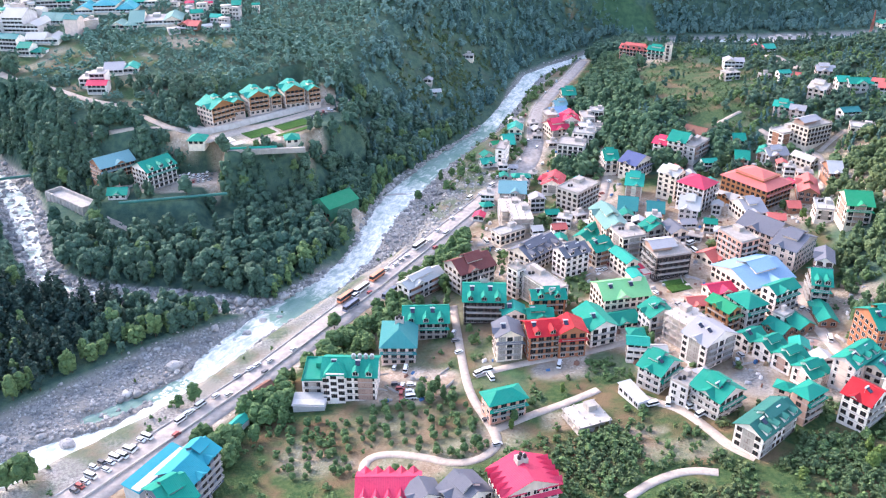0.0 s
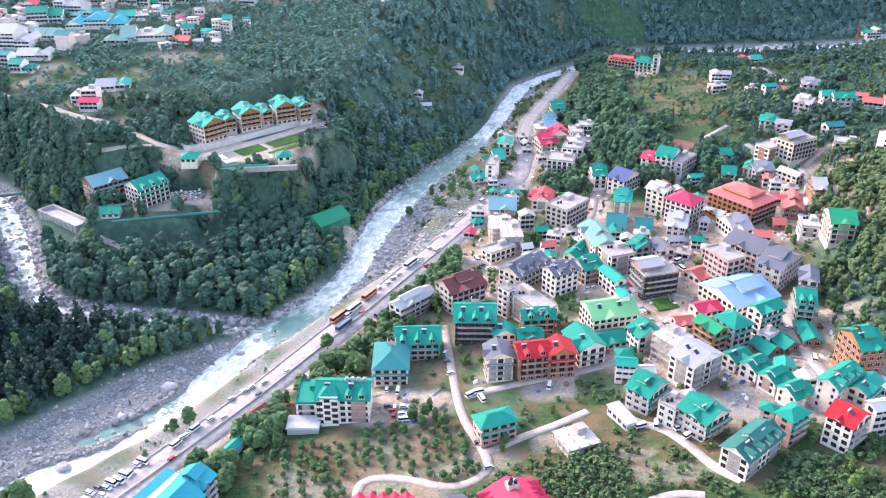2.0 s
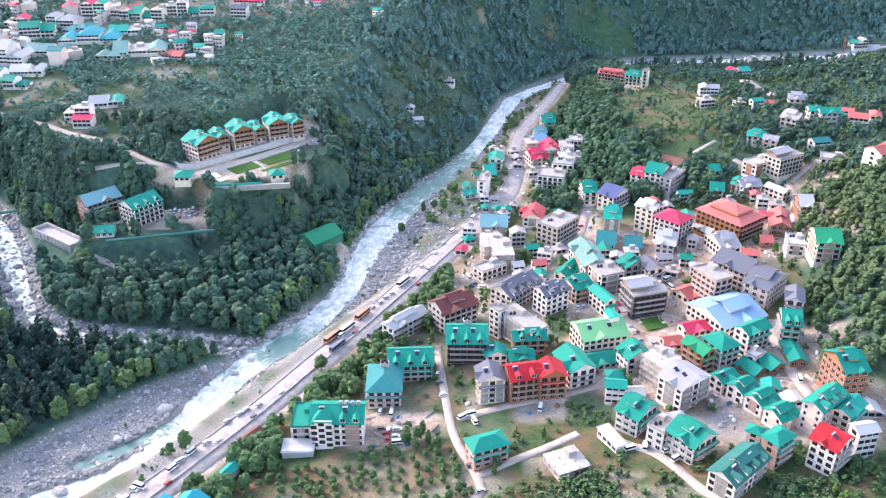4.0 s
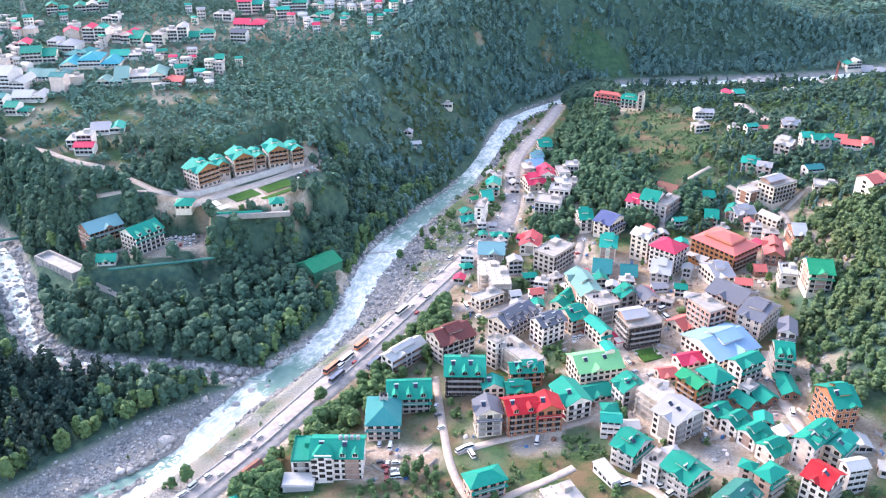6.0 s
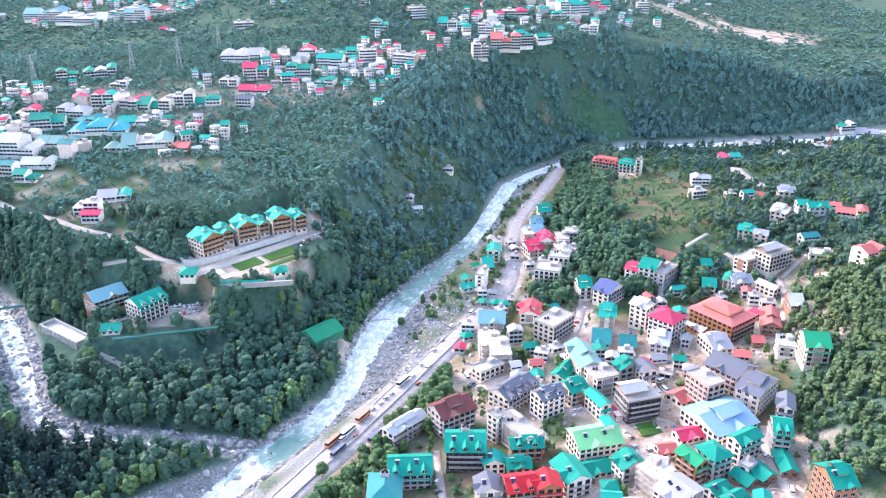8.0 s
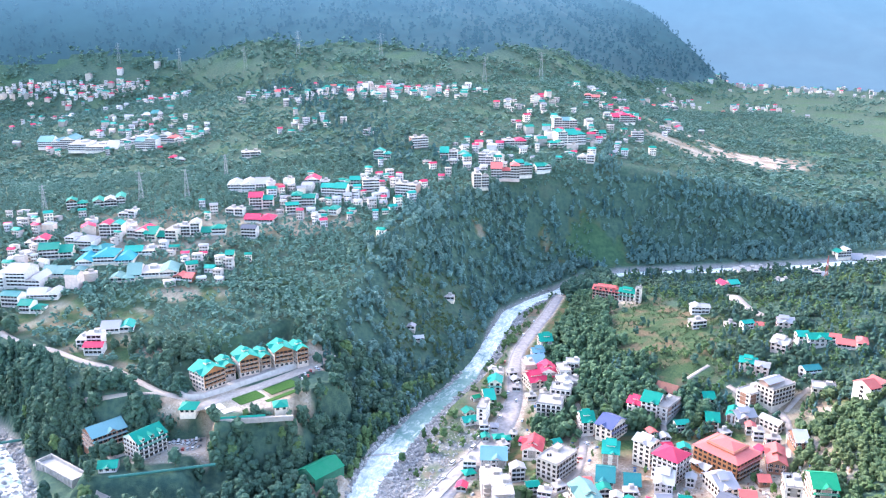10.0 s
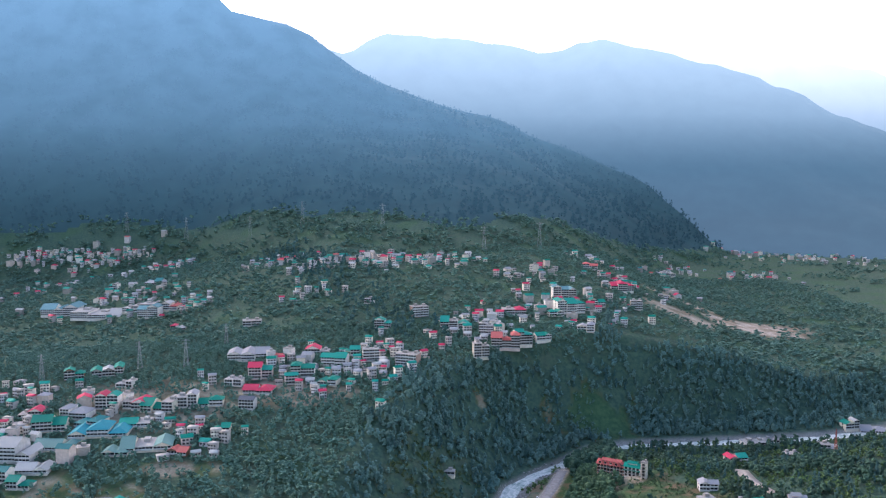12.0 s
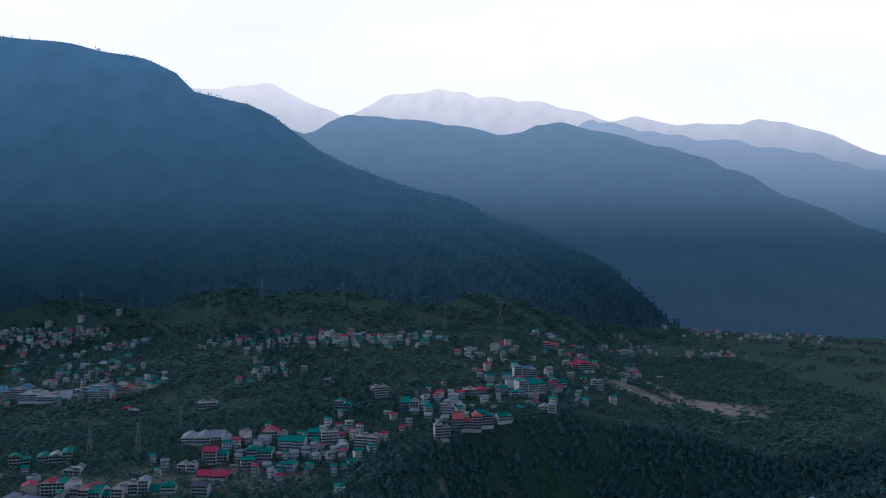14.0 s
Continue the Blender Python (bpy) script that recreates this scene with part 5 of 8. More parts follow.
house("concrete_frame_block", 38.7, 446.1, 7.2, -0, 12.8, 17.4, 3, "f", "concrete", "concrete", "frame")
house("concrete_frame_block", 43.6, 435.7, 8.1, 3, 11.8, 21.0, 3, "f", "concrete", "concrete", "frame")
house("white_flat_house", 35.8, 419.4, 7.5, 34, 17.2, 8.5, 2, "f", "white", "cream", "balc")
house("brown_roof_hotel", 13.1, 369.6, 7.5, 32, 19.7, 15.2, 4, "gw", "brown", "concrete", "balc")
house("pale_long_hotel", -11.0, 363.6, 5.5, 45, 23.3, 8.1, 3, "gw", "tin", "white", "balc")
house("white_flat_hotel", 234.8, 517.8, 28.9, 29, 22.0, 13.0, 4, "f", "concrete", "cream", "balc,penthouse")
house("white_flat_house", 220.4, 520.1, 26.9, 29, 19.1, 11.1, 3, "f", "white", "white", "")
house("turq_house", 231.4, 559.4, 34.1, -28, 11.0, 9.5, 2, "gw", "turqp", "pinkish", "")
house("pink_house", 238.5, 551.4, 34.2, -28, 9.0, 8.0, 2, "gw", "slatel", "pinkish", "")
house("pale_pink_house", 262.5, 577.7, 41.0, 46, 13.0, 11.5, 2, "gd", "white", "pinkish", "")
house("turq_house", 287.0, 574.6, 45.9, -3, 15.0, 10.0, 2, "gw", "turq", "grey", "")
house("turq_house", 278.5, 582.1, 45.1, -3, 7.5, 9.0, 2, "gw", "turqp", "white", "")
house("slate_house", 278.5, 612.0, 44.4, -12, 11.8, 10.0, 2, "gw", "slatel", "pinkish", "")
house("salmon_hotel", 170.5, 740.0, 24.6, -30, 30.0, 10.0, 3, "gw", "salmonr", "salmon", "dormer")
house("white_tower_house", 184.0, 728.0, 27.0, -30, 14.0, 9.0, 3, "gw", "turq", "white", "")
house("white_tower_house", 190.0, 714.0, 28.5, -30, 5.0, 5.0, 5, "f", "concrete", "cream", "")
house("white_low_house", 221.2, 487.7, 23.9, 32, 6.9, 13.9, 2, "gd", "white", "cream", "balc")
house("grey_house", 224.2, 456.5, 29.1, -5, 7.2, 15.2, 2, "gw", "tin", "brick", "")
house("flat_long_house", 265.8, 515.0, 37.2, -21, 14.8, 11.4, 1, "f", "white", "cream", "")
house("turq_house", 202.0, 504.4, 21.7, -26, 6.6, 12.8, 2, "gd", "turq", "white", "")
house("slate_house", 206.9, 500.0, 22.4, 10, 12.9, 11.2, 2, "gw", "slatel", "white", "")
house("turq_house", 187.0, 500.5, 19.8, -14, 7.8, 12.7, 2, "gw", "turq", "cream", "")
house("turq_house", 193.2, 529.4, 24.3, -1, 7.2, 10.9, 1, "gw", "turq", "cream", "")
house("resort_block", -147.0, 531.1, 37.7, 48, 17.0, 16.6, 4, "gd", "turqp", "brickw", "balc,resort")
house("resort_link", -139.1, 549.1, 37.9, 30, 8.4, 17.0, 3, "gd", "turqp", "brickw", "balc,resort")
house("resort_block", -126.0, 553.8, 37.7, 30, 13.9, 17.0, 4, "gd", "turqp", "brickw", "balc,resort")
house("resort_link", -116.8, 565.0, 37.7, 30, 7.2, 17.0, 3, "gd", "turqp", "brickw", "balc,resort")
house("resort_block", -104.0, 568.3, 37.7, 25, 13.7, 17.0, 4, "gd", "turqp", "brickw", "balc,resort")
house("resort_link", -91.8, 571.5, 37.1, 33, 8.3, 14.9, 4, "gd", "turqp", "brickw", "balc,resort")
house("white_turq_hotel", -176.3, 484.7, 10.9, 51, 19.9, 16.1, 5, "gw", "turq", "white", "balc,dormer")
house("rust_brick_hotel", -207.0, 498.7, 11.0, 44, 22.0, 16.0, 4, "gw", "paleteal", "brick", "balc")
house("turq_hut", -192.5, 464.4, 13.8, 7, 10.5, 9.3, 1, "gw", "turq", "grey", "")
house("green_river_shed", -65.6, 473.8, 1.2, 46, 22.7, 17.0, 2, "gw", "dgreen", "dgreen", "shed")
house("red_roof_hut", -237.1, 533.2, 31.1, 19, 8.7, 9.8, 1, "gw", "salmonr", "grey", "")
house("turq_pavilion", -151.9, 500.3, 34.6, -0, 9.7, 10.2, 1, "h", "turq", "cream", "")
house("turq_pavilion", -93.8, 501.5, 34.8, 14, 8.0, 9.1, 1, "h", "turq", "cream", "")
house("pink_ridge_hotel", 25.9, 209.2, 16.0, 19, 18.9, 13.1, 4, "gd", "pink", "brickw", "folds,tank")
house("slate_blue_house", 7.3, 208.7, 13.9, 35, 13.3, 11.1, 3, "gd", "slate", "white", "")
house("slate_blue_house", -6.3, 209.2, 12.4, 22, 9.7, 7.7, 3, "gd", "slate", "white", "")
house("pink_house", -17.8, 213.8, 11.1, 1, 20.1, 11.6, 3, "gw", "pink", "white", "folds")
house("blue_teal_hotel", -85.0, 229.9, 4.6, 69, 9.0, 11.1, 5, "gw", "bteal", "dark2", "")
house("blue_teal_hotel", -87.5, 219.9, 5.1, 65, 9.0, 13.5, 5, "gw", "bteal", "dark2", "")
house("blue_teal_hotel", -88.5, 209.8, 5.7, 47, 10.1, 15.5, 5, "gw", "turq", "dark2", "")
house("blue_teal_veranda", -100.7, 230.7, 3.3, 63, 23.8, 7.3, 3, "s", "bteal", "grey", "shed")
house("roadside_shed", -80.5, 261.0, 3.6, 63, 12.1, 4.5, 1, "gw", "turqp", "grey", "shed")
house("rust_shed", -74.5, 285.0, 3.1, 54, 9.6, 4.8, 1, "gw", "rust", "rust", "shed")
house("orange_villa", 23.0, 259.6, 13.3, 20, 14.6, 8.4, 3, "h", "turq", "salmon", "balc")
house("slab_house", 52.9, 250.7, 16.9, 22, 13.4, 12.1, 1, "f", "concrete", "concrete", "frame")
house("grey_long_shed", 72.6, 262.4, 18.3, 24, 5.1, 12.8, 1, "s", "tin", "grey", "shed")
house("forest_hut", -237.1, 531.2, 31.1, 57, 5.8, 12.4, 1, "gw", "salmonr", "white", "shed")
far_house(-166, 851, 3, 23.4, 4, "pink", "pinkish")
far_house(-190, 912, 6, 43.6, 2, "slatel", "white")
far_house(-124, 856, 2, 23.4, 4, "turq", "white")
far_house(-95, 887, -7, 27.0, 3, "turqp", "white")
far_house(-58, 900, 9, 17.1, 4, "white", "white")
far_house(-18, 885, -17, 23.9, 4, "concrete", "brickp")
far_house(-96, 835, -12, 20.5, 2, "turq", "cream")
far_house(-133, 835, 14, 12.6, 3, "turqp", "white")
far_house(-164, 776, -9, 14.1, 3, "slate", "grey")
far_house(-161, 815, -4, 28.1, 1, "pink", "white")
far_house(-188, 831, -11, 17.3, 2, "white", "white")
far_house(-117, 920, -1, 24.9, 2, "pink", "white")
far_house(-80, 918, 3, 18.6, 2, "turqp", "cream")
far_house(-292, 777, 0, 20.3, 4, "pink", "white")
far_house(-265, 777, -4, 25.1, 2, "pink", "white")
far_house(-243, 772, -7, 30.2, 2, "turq", "cream")
far_house(-222, 780, 6, 22.1, 4, "slatel", "white")
far_house(-199, 783, 6, 22.0, 1, "turq", "cream")
far_house(-354, 854, 18, 18.7, 3, "turq", "brick")
far_house(-325, 865, 16, 31.1, 3, "turq", "stone")
far_house(-294, 829, -8, 17.9, 2, "white", "white")
far_house(-353, 757, 5, 20.4, 2, "pink", "white")
far_house(-325, 730, 12, 27.2, 2, "turq", "cream")
far_house(-293, 738, -17, 24.3, 2, "teal", "cream")
far_house(-278, 723, 5, 47.3, 1, "bteal", "cream")
far_house(-305, 694, -2, 31.1, 1, "greygreen", "cream")
far_house(-252, 684, 3, 20.1, 1, "greygreen", "cream")
far_house(-231, 698, 10, 40.2, 1, "greygreen", "cream")
far_house(-202, 687, -12, 17.3, 1, "salmonr", "brick")
far_house(-177, 726, 5, 16.4, 2, "turq", "cream")
far_house(-333, 677, -4, 41.2, 3, "tin", "grey")
far_house(-254, 739, 10, 26.6, 1, "white", "white")
far_house(-305, 631, -5, 17.5, 2, "turq", "white")
far_house(-324, 640, -10, 14.9, 3, "teal", "white")
far_house(-305, 655, 1, 24.9, 1, "tin", "white")
far_house(-312, 755, -7, 25.5, 2, "slatel", "white")
far_house(-549, 1292, 3, 55.9, 4, "paleteal", "white")
far_house(-474, 1241, -1, 70.4, 2, "white", "white")
far_house(-383, 1183, -3, 29.0, 5, "paleteal", "white")
far_house(-424, 1237, -10, 26.2, 2, "white", "white")
far_house(-408, 1248, 0, 39.3, 2, "white", "cream")
far_house(-353, 1203, -4, 35.1, 2, "salmonr", "cream")
far_house(-515, 1414, -15, 15.1, 4, "white", "white")
far_house(-452, 1427, -8, 29.9, 2, "teal", "grey")
far_house(-314, 1081, -1, 18.9, 2, "pink", "white")
far_house(-214, 1048, 12, 22.9, 2, "white", "white")
far_house(-50, 1009, -8, 20.3, 2, "turqp", "white")
far_house(61, 913, 5, 17.3, 5, "concrete", "cream")
far_house(91, 944, -5, 31.8, 4, "salmonr", "pinkish")
far_house(111, 953, 11, 19.4, 4, "turqp", "white")
far_house(36, 1005, -4, 33.6, 3, "turqp", "white")
far_house(71, 975, -3, 16.4, 4, "white", "white")
far_house(-7, 1053, 14, 21.1, 4, "concrete", "brickp")
far_house(185, 1124, 2, 30.3, 5, "paleteal", "white")
far_house(184, 1072, 9, 36.2, 4, "turqp", "white")
far_house(112, 1063, 3, 28.5, 2, "pink", "white")
far_house(164, 1055, 13, 18.6, 2, "turq", "white")
far_house(191, 992, -15, 20.3, 3, "slatel", "cream")
far_house(292, 1253, 5, 34.2, 4, "pink", "white")
far_house(286, 1134, -6, 15.6, 4, "white", "cream")
far_house(135, 963, 14, 18.3, 2, "turq", "white")
far_house(267, 1360, -11, 23.0, 3, "salmonr", "white")
far_house(539, 1893, -6, 45.7, 3, "white", "cream")
far_house(-73, 1113, -15, 11.9, 2, "white", "white")
far_house(226, 1105, 8, 19.6, 2, "turq", "cream")
far_house(-242, 580, 3, 17.7, 2, "white", "white")
far_house(-230, 603, 8, 22.6, 1, "slatel", "white")
far_house(-236, 570, 0, 13.1, 2, "pink", "white")
MIXED = ("white", "concrete", "concrete", "turq", "turqp", "tin", "slatel", "pink", "salmonr", "teal", "concrete", "turqp")
cluster(-763, 1849, 160, 26, 0, 15, 1, MIXED)
cluster(-512, 1350, 155, 155, 0, 14, 2, MIXED)
cluster(-96, 1347, 81, 40, 0, 13, 3, MIXED)
cluster(-250, 1429, 44, 44, 0, 6, 4, MIXED)
cluster(45, 1360, 64, 64, 0, 8, 5, MIXED)
cluster(179, 1298, 53, 30, 0, 4, 6, MIXED)
cluster(482, 1786, 87, 87, 0, 7, 7, MIXED)
cluster(970, 2423, 139, 139, 0, 25, 8, MIXED)
cluster(1072, 2329, 137, 137, 0, 9, 9, MIXED)
cluster(447, 1462, 72, 72, 0, 4, 10, MIXED)
cluster(764, 1960, 84, 84, 0, 7, 11, MIXED)
cluster(-324, 679, 26, 26, 0, 6, 12, MIXED)
cluster(-319, 783, 46, 29, 0, 4, 13, MIXED)
cluster(-127, 899, 49, 24, 0, 6, 14, MIXED)
cluster(81, 1013, 55, 46, 0, 4, 15, MIXED)
cluster(195, 1085, 44, 44, 0, 6, 16, MIXED)
cluster(-633, 1905, 120, 20, 0, 3, 17, MIXED)
cluster(153, 1096, 45, 45, 0, 3, 18, MIXED)
far_house(-6, 665, 12, 8.0, 1, "tin", "grey")
far_house(-12, 672, -8, 6.5, 1, "slatel", "stone")
far_house(22, 742, -10, 9.5, 1, "white", "cream")

# outlying houses above the dry field and by the upper river
far_house(232, 673, -8, 15.0, 2, "slatel", "white")
far_house(219.5, 640, 14, 12.0, 2, "concrete", "concrete")
far_house(302, 800, 10, 19.0, 3, "pink", "pinkish")
far_house(254, 625, 12, 9.0, 2, "turqp", "white")
far_house(263, 626, -16, 9.5, 1, "salmonr", "cream")
far_house(244, 634, 5, 8.0, 1, "white", "white")
far_house(372, 836, 0, 15.0, 1, "white", "white")
far_house(419, 853, -10, 20.0, 1, "tin", "white")
far_house(477, 925, 8, 17.0, 2, "turq", "cream")
far_house(503, 925, -12, 29.0, 1, "slatel", "white")
far_house(350, 877, 6, 24.0, 1, "white", "white")
far_house(375, 892, -5, 16.0, 1, "white", "cream")
far_house(307, 564, -24, 20.0, 2, "salmonr", "white")
far_house(298, 573, -24, 9.0, 2, "salmonr", "cream")
far_house(281, 484, 20, 19.0, 3, "salmonr", "white")
far_house(267, 540, 10, 12.0, 2, "teal", "grey")

SMALLMIX = ("white", "concrete", "tin", "turq", "turqp", "slatel", "pink", "salmonr", "tin")
for seed, (cx, cy, rx, ry, n) in enumerate(((62, 425, 30, 30, 9), (105, 425, 26, 24, 6), (60, 500, 16, 50, 6), (88, 570, 14, 60, 7), (150, 395, 30, 30, 6), (115, 300, 40, 26, 5),
                                            (150, 270, 26, 24, 5), (40, 455, 14, 30, 4), (160, 480, 40, 24, 5), (215, 470, 24, 40, 5), (45, 520, 6, 30, 3), (72, 395, 24, 14, 4))):
    cluster(cx, cy, rx, ry, 30, n, 200 + seed, SMALLMIX, 5, 9, True, "small_house")

village("upper_villages", "hundreds of small white and tin-roofed houses scattered over the plateau", [(-834, 1881, 82, 20, 40), (-680, 1853, 92, 22, 40), (-519, 1743, 73, 59, 22), (-726, 1666, 97, 117, 30), (-457, 1290, 83, 93, 30), (-339, 1201, 33, 40, 16), (-257, 1475, 60, 72, 26), (-147, 1340, 54, 35, 28), (-61, 1361, 55, 62, 30), (27, 1375, 55, 66, 22), (-155, 1182, 64, 67, 12), (-111, 866, 71, 50, 36), (-55, 898, 55, 54, 30), (71, 970, 72, 87, 26), (180, 1085, 89, 106, 34), (313, 1315, 63, 76, 24), (610, 2060, 86, 90, 18), (982, 2542, 109, 131, 30), (1157, 2636, 115, 138, 50), (1106, 2302, 102, 123, 20), (764, 1960, 70, 84, 14), (-338, 713, 38, 37, 30), (-289, 724, 48, 38, 26), (-209, 704, 41, 35, 16), (-386, 804, 36, 32, 14), (167, 1267, 68, 60, 16), (309, 1522, 62, 75, 14)], 8)


# ---------------------------------------------------------------- vehicles
def wheel_mesh(r):
    bm = bmesh.new()
    bmesh.ops.create_cone(bm, cap_ends=True, segments=12, radius1=r, radius2=r, depth=0.22, matrix=pose(0, 0, 0, 90, 0, 0))
    me = bpy.data.meshes.new("wheel")
    bm.to_mesh(me)
    bm.free()
    me.materials.append(TYRE)
    return me


def vehicle(name, label, category, length, width, height, sill, cab, paint, wheels, nose):
    """A car, van or bus along x, its front at +x. cab: where the glasshouse begins and ends; nose: height of the bonnet."""
    thing = tagged(empty(name), label, category)
    a, b = length / 2, width / 2
    bm = bmesh.new()
    box(bm, -a, a, -b, b, sill, nose, bevel=0.12)
    x0, x1 = cab
    v = box(bm, x0, x1, -b + 0.05, b - 0.05, nose - 0.05, height)
    for p in v[4:]:
        p.co.y *= 0.84
        p.co.x = p.co.x + (0.28 if p.co.x < 0 else -0.55) * (height - nose) * 0.7
    part("body", bm, paint, thing)
    bm = bmesh.new()
    g0, g1 = nose + 0.06, height - 0.14
    v = box(bm, x0 - 0.02, x1 + 0.02, -b + 0.03, b - 0.03, g0, g1)
    for p in v[4:]:
        p.co.y *= 0.86
        p.co.x = p.co.x + (0.28 if p.co.x < 0 else -0.55) * (height - nose) * 0.6
    part("glasshouse", bm, CARGLASS, thing)
    r = wheels
    me = wheel_mesh(r)
    for sx in (-1, 1):
        for sy in (-1, 1):
            shared("wheel", me, thing, pose(sx * a * 0.62, sy * (b - 0.1), r))
    return thing


KINDS = {}


def park(kind, x, y, turn, z=None):
    """Stands a vehicle of a kind on the ground."""
    m = pose(x, y, (float(ground(x, y)) + 0.05) if z is None else z, 0, 0, turn)
    if kind in KINDS:
        return copy_thing(KINDS[kind], m)
    make = {"car": lambda: vehicle("car", "small hatchback car parked by the road", "car", 3.8, 1.65, 1.5, 0.3, (-1.7, 1.0), CARPAINT, 0.3, 0.85),
            "van": lambda: vehicle("minivan", "white tourist minivan with dark side windows", "van", 5.2, 1.9, 2.2, 0.35, (-2.5, 2.2), VANPAINT, 0.36, 1.15),
            "bus": lambda: vehicle("bus", "tourist coach standing on the highway", "bus", 11.0, 2.5, 3.2, 0.45, (-5.4, 5.4), BUSPAINT, 0.5, 1.6)}[kind]
    KINDS[kind] = make()
    KINDS[kind].matrix_basis = m
    return KINDS[kind]


park("car", -130.8, 229.5, -25)
park("car", -129.8, 231.8, -25)
park("car", -128.6, 234.0, -25)
park("van", -127.8, 236.9, -25)
park("car", -128.5, 241.6, -25)
park("car", -126.2, 244.1, -25)
park("car", -123.2, 240.2, -25)
park("car", -123.1, 244.1, -25)
park("van", -122.1, 246.5, -25)
park("van", -119.9, 247.7, -25)
park("van", -118.4, 250.8, -25)
park("car", -117.0, 252.4, -25)
park("car", -115.7, 256.6, -25)
park("van", -113.8, 258.2, -25)
park("van", -103.7, 268.3, 57)
park("car", -102.4, 272.5, 57)
park("car", -101.1, 273.6, 57)
park("van", -98.3, 277.9, 57)
park("car", -93.5, 283.8, 57)
park("car", -103.0, 259.9, 58)
park("car", -87.6, 297.3, 58)
park("car", -83.1, 302.6, 58)
park("car", -80.7, 305.5, 58)
park("car", -75.7, 308.8, 58)
park("car", -88.4, 284.9, 58)
park("car", -76.1, 300.5, 58)
park("car", -66.6, 317.4, 58)
park("bus", -40.7, 369.2, 58)
park("bus", -33.7, 382.3, 58)
park("bus", -26.3, 364.8, 58)
park("bus", -47.8, 361.1, 58)
park("bus", -44.3, 353.2, 58)
park("car", -25.0, 395.4, 58)
park("car", -19.4, 404.8, 58)
park("bus", -13.0, 415.9, 58)
park("car", -7.5, 422.6, 58)
park("car", -2.9, 435.1, 58)
park("car", 5.3, 451.3, 58)
park("car", 10.5, 463.7, 58)
park("van", 16.7, 479.9, 58)
park("car", -36.3, 366.5, 58)
park("van", -43.0, 363.7, 58)
park("car", -22.3, 400.4, 58)
park("car", -29.2, 390.5, 58)
park("car", -4.3, 414.5, 58)
park("van", 1.9, 431.6, 58)
park("car", 23.2, 485.8, 58)
park("car", 35.2, 512.5, 58)
park("car", 61.4, 579.4, 75)
park("car", 67.0, 609.1, 75)
park("car", 64.1, 634.8, 75)
park("car", 85.5, 692.0, 75)
park("car", 98.7, 724.0, 75)
park("car", 71.2, 596.9, 75)
park("car", 43.6, 526.8, 75)
park("car", 52.3, 541.7, 75)
park("car", 66.1, 566.0, 75)
park("car", 67.0, 535.8, 75)
park("van", 30.9, 498.9, 58)
park("car", -19.5, 285.0, 5)
park("car", -16.6, 283.8, 85)
park("car", -17.4, 281.6, 5)
park("car", -16.8, 278.4, 85)
park("car", -12.9, 283.7, 5)
park("car", -13.4, 279.0, 5)
park("car", -16.6, 273.7, 85)
park("van", -12.6, 274.7, 5)
park("van", -10.6, 274.8, 5)
park("car", -8.1, 275.2, 5)
park("car", -20.6, 297.2, 85)
park("van", -15.7, 295.1, 85)
park("car", -22.8, 303.2, 85)
park("van", 14.9, 287.6, 35)
park("van", 18.4, 289.2, 20)
park("van", 19.4, 284.2, 110)
park("car", 16.7, 256.4, 20)
park("car", 5.5, 314.6, 20)
park("car", 4.8, 322.0, 75)
park("car", 6.8, 305.1, 35)
park("car", 19.7, 241.5, 20)
park("van", 47.9, 289.4, 75)
park("van", 82.6, 306.6, 110)
park("car", 81.2, 303.5, 20)
park("van", 78.7, 257.3, 20)
park("van", 84.5, 257.6, 75)
park("van", 92.5, 253.9, 20)
park("van", 94.2, 248.9, 35)
park("car", 153.6, 315.2, 35)
park("car", 152.2, 321.5, 20)
park("car", 156.6, 324.7, 75)
park("car", 157.9, 320.4, 35)
park("car", 159.9, 318.0, 110)
park("van", 159.1, 294.3, 75)
park("car", 169.8, 297.3, 110)
park("car", 170.5, 293.6, 35)
park("car", 118.3, 283.5, 75)
park("car", 120.8, 287.6, 110)
park("car", 116.2, 280.3, 75)
park("bus", 122.6, 396.1, 20)
park("van", 128.3, 393.4, 35)
park("van", 127.8, 384.8, 110)
park("car", 126.5, 396.5, 110)
park("car", 99.7, 345.5, 110)
park("car", 100.9, 337.1, 35)
park("car", 107.2, 333.5, 35)
park("car", 77.9, 372.8, 20)
park("car", 80.8, 373.5, 35)
park("car", 84.4, 378.0, 20)
park("car", 89.8, 465.9, 20)
park("car", 93.0, 468.8, 35)
park("car", 96.1, 473.6, 20)
park("car", 85.8, 461.5, 110)
park("car", 81.4, 458.9, 20)
park("car", 26.4, 410.4, 35)
for i in range(8):
    park("van" if i % 4 == 2 else "car", -164.5 + 2.7 * i, 494.5 + 0.55 * i, 100, 9.5 * U + 0.16)
for i in range(5):
    park("car", -160.0 + 3.0 * i, 485.0 + 0.6 * i, 97, 9.5 * U + 0.16)
park("van", 23.7, 418.2, 110)
park("car", 29.8, 406.2, 35)
park("car", 104.3, 507.2, 35)
park("car", 103.9, 492.9, 110)
park("car", -32.7, 304.9, 110)
park("car", 165.0, 461.1, 35)
park("car", 154.0, 459.1, 35)
park("car", 163.8, 451.6, 35)
park("car", 157.9, 467.6, 35)
park("car", 159.6, 473.8, 35)
park("car", 160.5, 456.8, 35)
park("car", 164.0, 460.0, 35)
park("car", 160.6, 472.5, 35)
park("car", 153.9, 453.9, 35)
park("car", 162.0, 470.2, 35)
park("car", 162.4, 466.0, 35)
park("car", 159.2, 461.0, 35)
